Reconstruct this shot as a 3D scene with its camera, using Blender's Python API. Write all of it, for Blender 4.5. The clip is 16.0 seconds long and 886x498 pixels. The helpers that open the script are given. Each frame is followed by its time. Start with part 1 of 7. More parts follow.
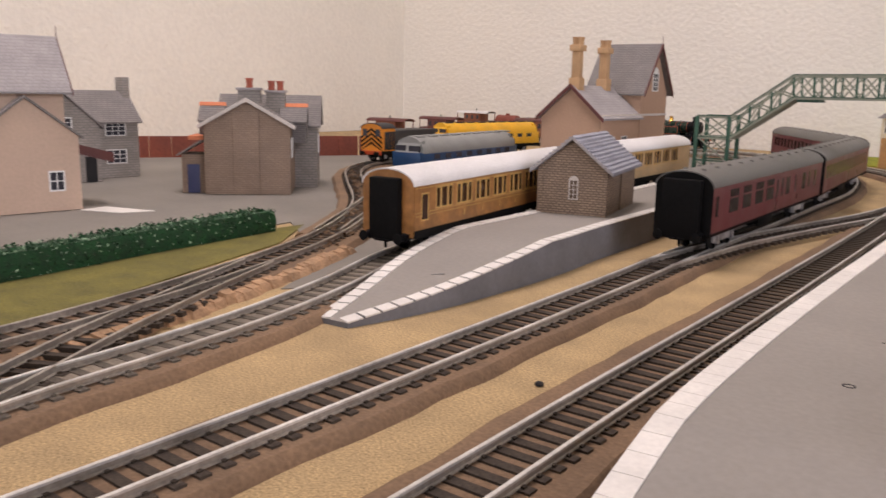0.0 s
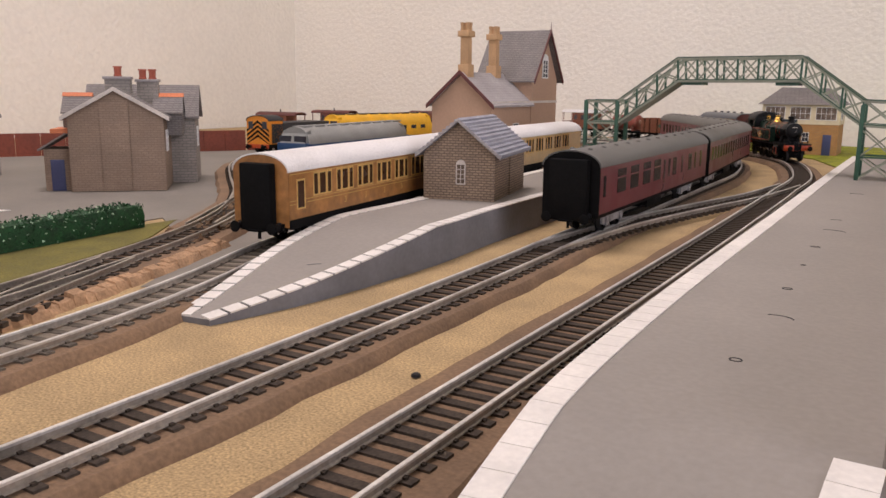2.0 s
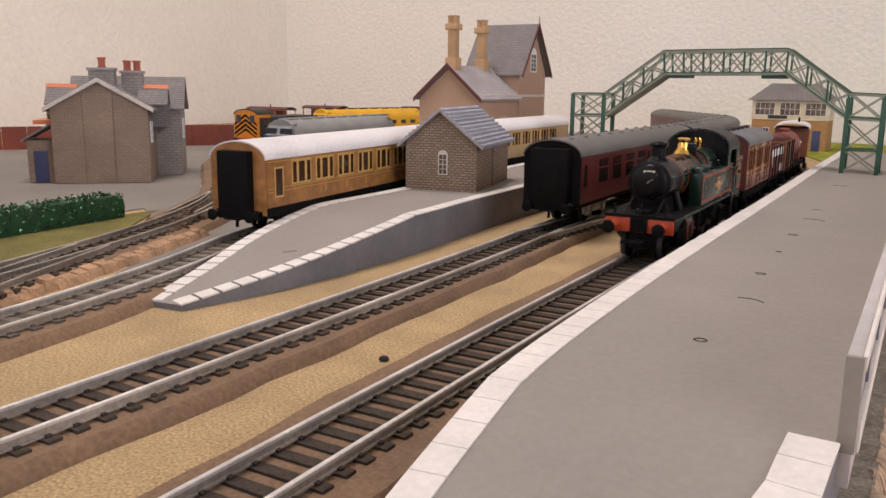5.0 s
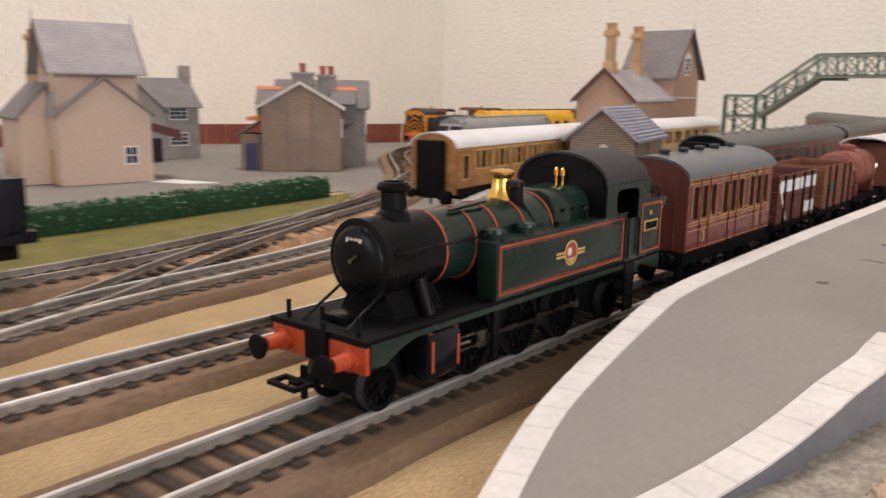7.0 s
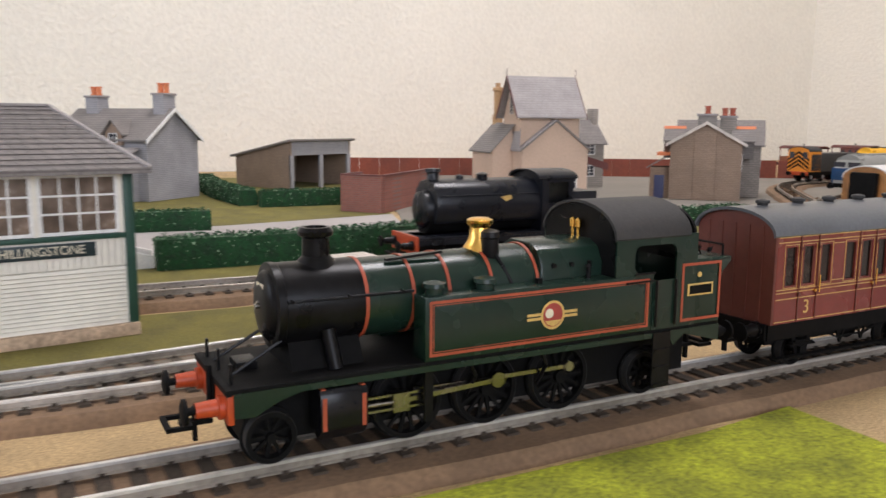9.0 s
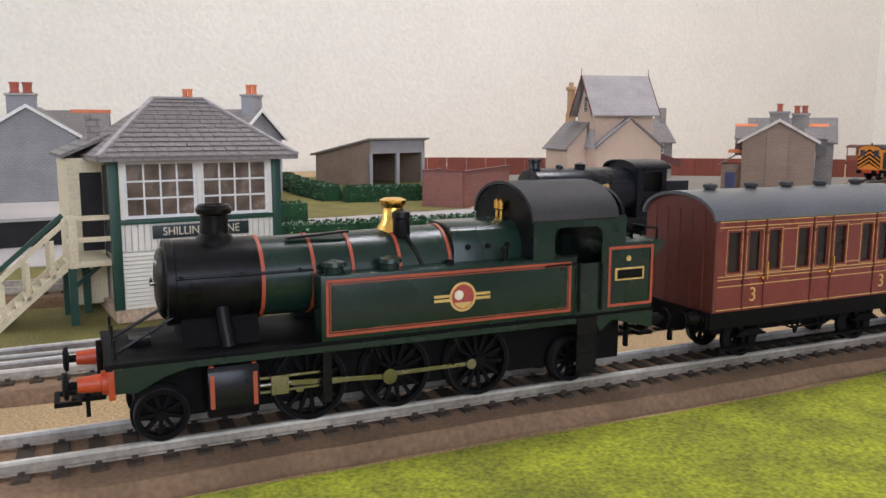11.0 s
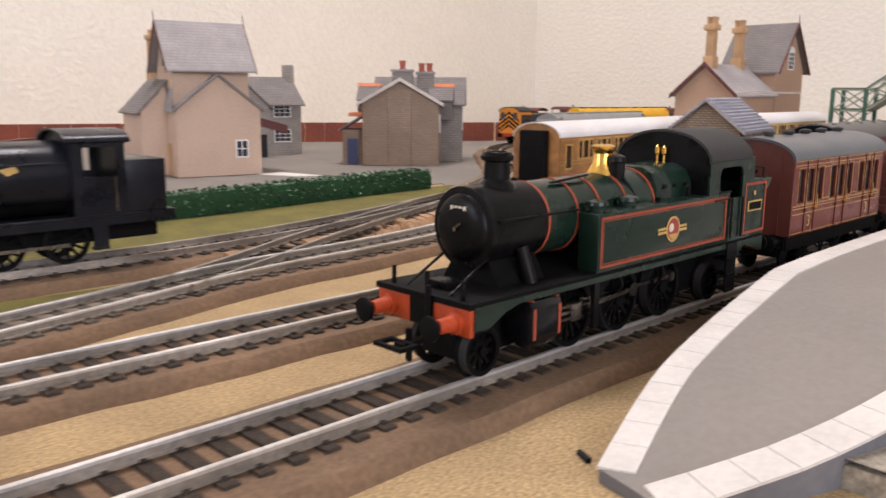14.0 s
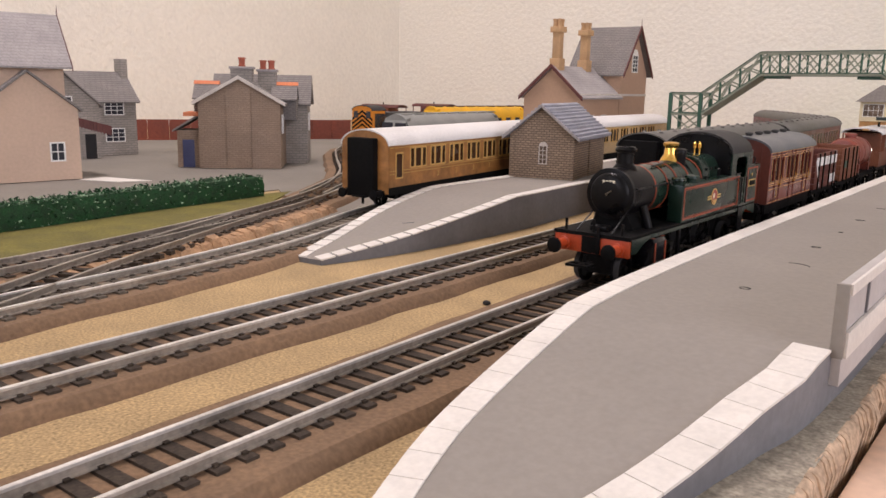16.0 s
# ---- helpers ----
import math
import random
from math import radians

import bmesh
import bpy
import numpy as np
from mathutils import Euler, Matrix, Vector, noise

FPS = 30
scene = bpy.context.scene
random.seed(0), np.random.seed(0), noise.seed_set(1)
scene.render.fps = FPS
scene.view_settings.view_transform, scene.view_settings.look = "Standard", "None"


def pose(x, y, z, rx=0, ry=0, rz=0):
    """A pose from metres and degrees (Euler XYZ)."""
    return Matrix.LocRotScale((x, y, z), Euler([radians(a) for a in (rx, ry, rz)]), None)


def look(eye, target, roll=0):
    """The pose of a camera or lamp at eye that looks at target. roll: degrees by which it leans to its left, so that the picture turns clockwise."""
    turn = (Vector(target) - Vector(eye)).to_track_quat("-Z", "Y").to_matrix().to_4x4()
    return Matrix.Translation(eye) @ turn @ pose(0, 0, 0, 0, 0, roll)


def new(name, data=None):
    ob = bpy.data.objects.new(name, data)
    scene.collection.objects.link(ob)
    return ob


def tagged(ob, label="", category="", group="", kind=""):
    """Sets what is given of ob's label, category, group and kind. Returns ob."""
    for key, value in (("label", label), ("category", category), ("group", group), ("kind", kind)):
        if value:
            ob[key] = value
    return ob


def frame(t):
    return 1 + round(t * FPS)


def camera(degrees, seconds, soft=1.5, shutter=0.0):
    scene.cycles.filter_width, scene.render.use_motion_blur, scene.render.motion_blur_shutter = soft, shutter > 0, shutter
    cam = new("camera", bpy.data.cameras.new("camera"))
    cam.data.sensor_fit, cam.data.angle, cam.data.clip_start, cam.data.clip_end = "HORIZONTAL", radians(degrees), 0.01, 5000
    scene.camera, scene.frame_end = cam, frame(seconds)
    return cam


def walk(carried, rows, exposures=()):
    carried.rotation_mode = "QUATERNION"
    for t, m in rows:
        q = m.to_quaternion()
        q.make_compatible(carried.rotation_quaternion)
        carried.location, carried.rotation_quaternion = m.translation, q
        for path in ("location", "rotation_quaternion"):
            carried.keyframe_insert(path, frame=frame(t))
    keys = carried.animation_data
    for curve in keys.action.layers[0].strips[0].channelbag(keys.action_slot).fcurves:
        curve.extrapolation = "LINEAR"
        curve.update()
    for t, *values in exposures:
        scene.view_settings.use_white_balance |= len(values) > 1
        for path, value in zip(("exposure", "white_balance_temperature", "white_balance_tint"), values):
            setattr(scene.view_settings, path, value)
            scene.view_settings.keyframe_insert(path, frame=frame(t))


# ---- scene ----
cam = camera(57.0, 16.0, soft=1.5, shutter=0.5)
PATH = [
    (0.0, (0.0532, -0.0665, 0.1013), (-0.5462, 0.7102, -0.0922), 1.19),
    (0.5, (0.0508, -0.0582, 0.0986), (-0.5050, 0.7489, -0.1009), 0.92),
    (1.0, (0.0498, -0.0523, 0.0970), (-0.4854, 0.7689, -0.1010), 0.43),
    (1.5, (0.0485, -0.0445, 0.0911), (-0.4647, 0.7896, -0.1115), 0.49),
    (2.0, (0.0502, -0.0404, 0.0913), (-0.4537, 0.8012, -0.1029), 0.56),
    (2.5, (0.0495, -0.0394, 0.0902), (-0.4512, 0.8037, -0.1058), 0.65),
    (3.0, (0.0486, -0.0343, 0.0898), (-0.4514, 0.8086, -0.1092), 0.49),
    (3.5, (0.0502, -0.0314, 0.0896), (-0.4431, 0.8159, -0.1070), 0.52),
    (3.7, (0.0518, -0.0299, 0.0880), (-0.4393, 0.8187, -0.1084), 0.64),
    (5.8, (0.0678, -0.0514, 0.0857), (-0.4561, 0.7782, -0.1073), 1.02),
    (6.0, (0.0728, -0.0614, 0.0890), (-0.4710, 0.7554, -0.1038), 0.67),
    (6.5, (0.0801, -0.0814, 0.0877), (-0.4998, 0.7096, -0.1073), 0.66),
    (7.0, (0.0872, -0.1090, 0.0837), (-0.5501, 0.6370, -0.1092), 0.77),
    (7.5, (0.1076, -0.1562, 0.0887), (-0.6275, 0.4982, -0.0885), 0.07),
    (8.0, (0.1249, -0.2029, 0.0904), (-0.6753, 0.3712, -0.0829), -0.04),
    (8.5, (0.1348, -0.2399, 0.0886), (-0.7093, 0.2713, -0.0733), 0.34),
    (8.7, (0.1348, -0.2522, 0.0872), (-0.7261, 0.2319, -0.0694), 0.42),
    (10.8, (0.1487, -0.3095, 0.0808), (-0.7558, 0.0894, -0.0703), 0.27),
    (11.0, (0.1490, -0.3094, 0.0793), (-0.7545, 0.0928, -0.0688), 0.15),
    (11.5, (0.1370, -0.3020, 0.0808), (-0.7617, 0.1085, -0.0737), -0.15),
    (12.0, (0.1340, -0.2738, 0.0800), (-0.7556, 0.1724, -0.0710), 0.26),
    (12.5, (0.1248, -0.2385, 0.0803), (-0.7332, 0.2600, -0.0803), 0.85),
    (13.0, (0.1105, -0.1969, 0.0845), (-0.7019, 0.3662, -0.0669), 0.62),
    (13.5, (0.0973, -0.1588, 0.0781), (-0.6665, 0.4652, -0.0866), 0.79),
    (14.0, (0.0872, -0.1255, 0.0757), (-0.6252, 0.5502, -0.1137), 0.38),
    (14.5, (0.0855, -0.1058, 0.0783), (-0.5879, 0.6099, -0.1069), 1.05),
    (15.0, (0.0846, -0.0941, 0.0821), (-0.5550, 0.6505, -0.1087), 1.03),
    (15.5, (0.0891, -0.0924, 0.0841), (-0.5234, 0.6735, -0.1117), 1.17),
    (16.0, (0.0907, -0.0860, 0.0838), (-0.5101, 0.6888, -0.1129), 1.12),
]
walk(cam, [(t, look(eye, target, roll)) for t, eye, target, roll in PATH], exposures=[(0, -0.38, 6500, 25), (3.7, -0.40, 6450, 25), (6.5, -0.33, 6500, 21), (8.5, -0.15, 6250, 17), (10.9, -0.2, 5850, 16), (11.8, -0.18, 5850, 17), (13.5, -0.12, 6150, 20), (15, -0.2, 6500, 24), (16, -0.28, 6500, 24)])

# ---- world, window light, exposure ----
world = bpy.data.worlds.new("sky")
scene.world = world
world.use_nodes = True
_n = world.node_tree.nodes
_sky = _n.new("ShaderNodeTexSky")
_sky.sky_type, _sky.sun_disc = 'NISHITA', False
_sky.sun_elevation, _sky.sun_rotation = radians(35), radians(100)
world.node_tree.links.new(_sky.outputs[0], _n["Background"].inputs[0])
_n["Background"].inputs[1].default_value = 0.12

sun = new("sun", bpy.data.lights.new("sun", 'SUN'))
sun.data.energy, sun.data.angle, sun.data.color = 0.3, radians(12), (1.0, 0.95, 0.88)
sun.matrix_world = look((0, 0, 0), (-0.55, 0.45, -0.42))


def window_light(name, eye, target, sx, sy, watts, colour):
    ob = new(name, bpy.data.lights.new(name, 'AREA'))
    ob.data.shape, ob.data.size, ob.data.size_y = 'RECTANGLE', sx, sy
    ob.data.energy, ob.data.color = watts, colour
    ob.matrix_world = look(eye, target)
    return ob


window_light("window_daylight", (2.17, -0.55, 0.78), (0.0, -0.55, 0.55), 1.9, 1.2, 30, (0.90, 0.95, 1.0))
window_light("window_daylight_rear", (-0.72, -2.27, 0.86), (-1.29, -0.6, 0.72), 0.95, 0.9, 17, (0.90, 0.95, 1.0))
window_light("ceiling_lamp_glow", (-0.45, 0.35, 1.44), (-0.45, 0.35, 0.0), 0.5, 0.5, 17, (1.0, 0.95, 0.90))

# ---- mesh helpers: everything below is written in centimetres ----
CM = 0.01


class Shape:
    """Vertices and faces gathered piece by piece, in centimetres."""

    def __init__(self):
        self.v, self.f = [], []

    def add(self, verts, faces):
        n = len(self.v)
        self.v += [tuple(p) for p in verts]
        self.f += [tuple(i + n for i in f) for f in faces]
        return self

    def box(self, x0, x1, y0, y1, z0, z1):
        return self.add([(x0, y0, z0), (x1, y0, z0), (x1, y1, z0), (x0, y1, z0),
                         (x0, y0, z1), (x1, y0, z1), (x1, y1, z1), (x0, y1, z1)],
                        [(0, 3, 2, 1), (4, 5, 6, 7), (0, 1, 5, 4), (1, 2, 6, 5), (2, 3, 7, 6), (3, 0, 4, 7)])

    def prism(self, pts, a, b, axis="z"):
        """A polygon pushed from a to b along an axis: (x, y) for z, (x, z) for y, (y, z) for x."""
        def put(p, h):
            return {"z": (p[0], p[1], h), "y": (p[0], h, p[1]), "x": (h, p[0], p[1])}[axis]
        n = len(pts)
        area = sum(pts[i][0] * pts[(i + 1) % n][1] - pts[(i + 1) % n][0] * pts[i][1] for i in range(n))
        pts = list(pts) if (area > 0) != (axis == "y") else list(reversed(pts))
        vs = [put(p, a) for p in pts] + [put(p, b) for p in pts]
        fs = [tuple(reversed(range(n))), tuple(range(n, 2 * n))]
        fs += [(i, (i + 1) % n, n + (i + 1) % n, n + i) for i in range(n)]
        return self.add(vs, fs)

    def rod(self, p, q, r, r2=None, n=10):
        """A round bar from p to q."""
        p, q = Vector(p), Vector(q)
        r2 = r if r2 is None else r2
        d = (q - p).normalized()
        u = d.orthogonal().normalized()
        w = d.cross(u)
        vs = []
        for c, rr in ((p, r), (q, r2)):
            vs += [c + (u * math.cos(6.28318 * i / n) + w * math.sin(6.28318 * i / n)) * rr for i in range(n)]
        fs = [tuple(reversed(range(n))), tuple(range(n, 2 * n))]
        fs += [(i, (i + 1) % n, n + (i + 1) % n, n + i) for i in range(n)]
        return self.add(vs, fs)

    def turned(self, profile, base=(0, 0, 0), axis="z", n=16, caps=True):
        """A turned form: (radius, height) pairs round an axis through base."""
        b = Vector(base)
        vs, fs = [], []
        for r, h in profile:
            for i in range(n):
                c, s = r * math.cos(6.28318 * i / n), r * math.sin(6.28318 * i / n)
                vs.append(b + Vector({"z": (c, s, h), "y": (s, h, c), "x": (h, c, s)}[axis]))
        m = len(profile)
        for k in range(m - 1):
            fs += [(k * n + i, k * n + (i + 1) % n, (k + 1) * n + (i + 1) % n, (k + 1) * n + i) for i in range(n)]
        if caps:
            fs += [tuple(reversed(range(n))), tuple(range((m - 1) * n, m * n))]
        return self.add(vs, fs)

    def bar(self, p, q, w, h):
        """A square bar from p to q, w wide and h high."""
        p, q = Vector(p), Vector(q)
        d = (q - p).normalized()
        side = d.cross(Vector((0, 0, 1)))
        side = side.normalized() if side.length > 1e-4 else Vector((1, 0, 0))
        up = side.cross(d).normalized()
        vs = [c + side * a * w / 2 + up * b * h / 2 for c in (p, q) for a, b in ((-1, -1), (1, -1), (1, 1), (-1, 1))]
        return self.add(vs, [(0, 1, 2, 3)[::-1], (4, 5, 6, 7), (0, 1, 5, 4), (1, 2, 6, 5), (2, 3, 7, 6), (3, 0, 4, 7)])

    def roof(self, x0, x1, y0, y1, z_eave, z_ridge, t, ridge="x"):
        """Two sloping slabs of thickness t that meet in a ridge."""
        if ridge == "x":
            m = (y0 + y1) / 2
            for a, b in ((y0, m), (y1, m)):
                self.prism([(a, z_eave), (b, z_ridge), (b, z_ridge + t), (a, z_eave + t)], x0, x1, "x")
        else:
            m = (x0 + x1) / 2
            for a, b in ((x0, m), (x1, m)):
                self.prism([(a, z_eave), (b, z_ridge), (b, z_ridge + t), (a, z_eave + t)], y0, y1, "y")
        return self

    def sweep(self, line, profile):
        """A profile (across, height) led along a line of (x, y, z) points."""
        n, m = len(line), len(profile)
        vs, fs = [], []
        for i, p in enumerate(line):
            a, b = Vector(line[max(i - 1, 0)]), Vector(line[min(i + 1, n - 1)])
            d = (b - a)
            d.z = 0
            d.normalize()
            r = Vector((d.y, -d.x, 0))
            vs += [Vector(p) + r * s + Vector((0, 0, h)) for s, h in profile]
        for i in range(n - 1):
            fs += [(i * m + k, i * m + (k + 1) % m, (i + 1) * m + (k + 1) % m, (i + 1) * m + k) for k in range(m)]
        fs += [tuple(range(m))[::-1], tuple(range((n - 1) * m, n * m))]
        return self.add(vs, fs)


def mesh_of(name, g, material, bevel=0.0, smooth=40):
    me = bpy.data.meshes.new(name)
    me.from_pydata([(x * CM, y * CM, z * CM) for x, y, z in g.v], [], g.f)
    bm = bmesh.new()
    bm.from_mesh(me)
    bmesh.ops.recalc_face_normals(bm, faces=bm.faces)
    if bevel:
        edges = [e for e in bm.edges if len(e.link_faces) == 2 and e.calc_face_angle(0) > 0.6]
        bmesh.ops.bevel(bm, geom=edges, offset=bevel * CM, segments=2, profile=0.6, affect='EDGES', clamp_overlap=True)
    bm.to_mesh(me)
    bm.free()
    if smooth:
        me.shade_smooth()
        me.set_sharp_from_angle(angle=radians(smooth))
    if material:
        me.materials.append(material)
    return me


def part(name, g, material, parent=None, label="", bevel=0.0, smooth=40):
    ob = new(name, mesh_of(name, g, material, bevel, smooth))
    ob.parent = parent
    return tagged(ob, label)


def thing(name, x, y, z, rz, label, category, group="", kind=""):
    ob = new(name)
    ob.empty_display_size = 0.01
    ob.matrix_basis = pose(x * CM, y * CM, z * CM, 0, 0, rz)
    return tagged(ob, label, category, group, kind)


def single(name, g, material, label, category, group="", kind="", bevel=0.0, smooth=40):
    return tagged(part(name, g, material, None, "", bevel, smooth), label, category, group, kind)


def writing(text, size, material, parent, m, name="lettering", depth=0.004):
    """Raised letters of Blender's own font, as a mesh."""
    cu = bpy.data.curves.new(name, 'FONT')
    cu.body, cu.size, cu.extrude, cu.align_x, cu.align_y = text, size * CM, depth * CM, 'CENTER', 'CENTER'
    tmp = bpy.data.objects.new(name, cu)
    scene.collection.objects.link(tmp)
    me = bpy.data.meshes.new_from_object(tmp.evaluated_get(bpy.context.evaluated_depsgraph_get()))
    bpy.data.objects.remove(tmp)
    bpy.data.curves.remove(cu)
    me.materials.clear()
    me.materials.append(material)
    ob = new(name, me)
    ob.parent = parent
    ob.matrix_basis = m
    return ob


# ---- materials ----
def paint(name, colour, rough=0.6, metal=0.0, grain=900, vary=0.12, stain=60, stain_vary=0.12, bump=0.08, coat=0.0, spec=0.5, relief=0.0006):
    """A surface with fine grain, broad stains and slight relief; scales are per metre."""
    m = bpy.data.materials.new(name)
    m.use_nodes = True
    nt = m.node_tree
    n, ln = nt.nodes, nt.links.new
    b = n["Principled BSDF"]
    tc = n.new("ShaderNodeTexCoord")

    def noise_at(scale, detail):
        t = n.new("ShaderNodeTexNoise")
        t.inputs["Scale"].default_value, t.inputs["Detail"].default_value = scale, detail
        ln(tc.outputs["Object"], t.inputs["Vector"])
        return t
    f, s = noise_at(grain, 4), noise_at(stain, 3)

    def ramp(src, lo, hi):
        r = n.new("ShaderNodeMapRange")
        r.inputs["From Min"].default_value, r.inputs["From Max"].default_value = 0.3, 0.7
        r.inputs["To Min"].default_value, r.inputs["To Max"].default_value = lo, hi
        ln(src, r.inputs["Value"])
        return r.outputs["Result"]
    a, c = ramp(f.outputs["Fac"], 1 - vary, 1 + vary), ramp(s.outputs["Fac"], 1 - stain_vary, 1 + stain_vary)
    mul = n.new("ShaderNodeMath")
    mul.operation = 'MULTIPLY'
    ln(a, mul.inputs[0]), ln(c, mul.inputs[1])
    mix = n.new("ShaderNodeVectorMath")
    mix.operation = 'SCALE'
    mix.inputs[0].default_value = colour
    ln(mul.outputs[0], mix.inputs["Scale"])
    ln(mix.outputs[0], b.inputs["Base Color"])
    ln(ramp(s.outputs["Fac"], max(rough - 0.08, 0.03), min(rough + 0.08, 1)), b.inputs["Roughness"])
    b.inputs["Metallic"].default_value = metal
    b.inputs["Coat Weight"].default_value = coat
    b.inputs["Specular IOR Level"].default_value = spec
    if bump:
        u = n.new("ShaderNodeBump")
        u.inputs["Strength"].default_value, u.inputs["Distance"].default_value = bump, relief
        ln(f.outputs["Fac"], u.inputs["Height"])
        ln(u.outputs[0], b.inputs["Normal"])
    return m


def coursed(name, colour, second, joint, width, height, gap=0.04, rough=0.8, along="xy", vary=0.1, bump=0.25, squash=1.0):
    """Courses of stones, bricks or slates printed on card; width and height in centimetres."""
    m = paint(name, colour, rough, grain=700, vary=vary, stain=50)
    nt = m.node_tree
    n, ln = nt.nodes, nt.links.new
    b = n["Principled BSDF"]
    tc = [k for k in n if k.type == 'TEX_COORD'][0]
    sep, com, add = n.new("ShaderNodeSeparateXYZ"), n.new("ShaderNodeCombineXYZ"), n.new("ShaderNodeMath")
    ln(tc.outputs["Object"], sep.inputs[0])
    if along == "xy":
        ln(sep.outputs[0], add.inputs[0]), ln(sep.outputs[1], add.inputs[1])
        ln(add.outputs[0], com.inputs[0])
    else:
        ln(sep.outputs["XYZ".index(along.upper())], com.inputs[0])
    ln(sep.outputs[2], com.inputs[1])
    br = n.new("ShaderNodeTexBrick")
    br.inputs["Scale"].default_value = 1.0
    br.inputs["Brick Width"].default_value, br.inputs["Row Height"].default_value = width * CM, height * CM
    br.inputs["Mortar Size"].default_value, br.inputs["Mortar Smooth"].default_value = gap * CM, 0.3
    br.inputs["Bias"].default_value = 0.0
    br.inputs["Color1"].default_value, br.inputs["Color2"].default_value, br.inputs["Mortar"].default_value = (*colour, 1), (*second, 1), (*joint, 1)
    ln(com.outputs[0], br.inputs["Vector"])
    old = b.inputs["Base Color"].links[0].from_node
    mul = [k for k in n if k.type == 'MATH' and k.operation == 'MULTIPLY'][0]
    ln(br.outputs["Color"], old.inputs[0])
    bu = [k for k in n if k.type == 'BUMP'][0]
    bu.inputs["Strength"].default_value = bump
    inv = n.new("ShaderNodeMath")
    inv.operation = 'SUBTRACT'
    inv.inputs[0].default_value = 1.0
    ln(br.outputs["Fac"], inv.inputs[1])
    ln(inv.outputs[0], bu.inputs["Height"])
    return m


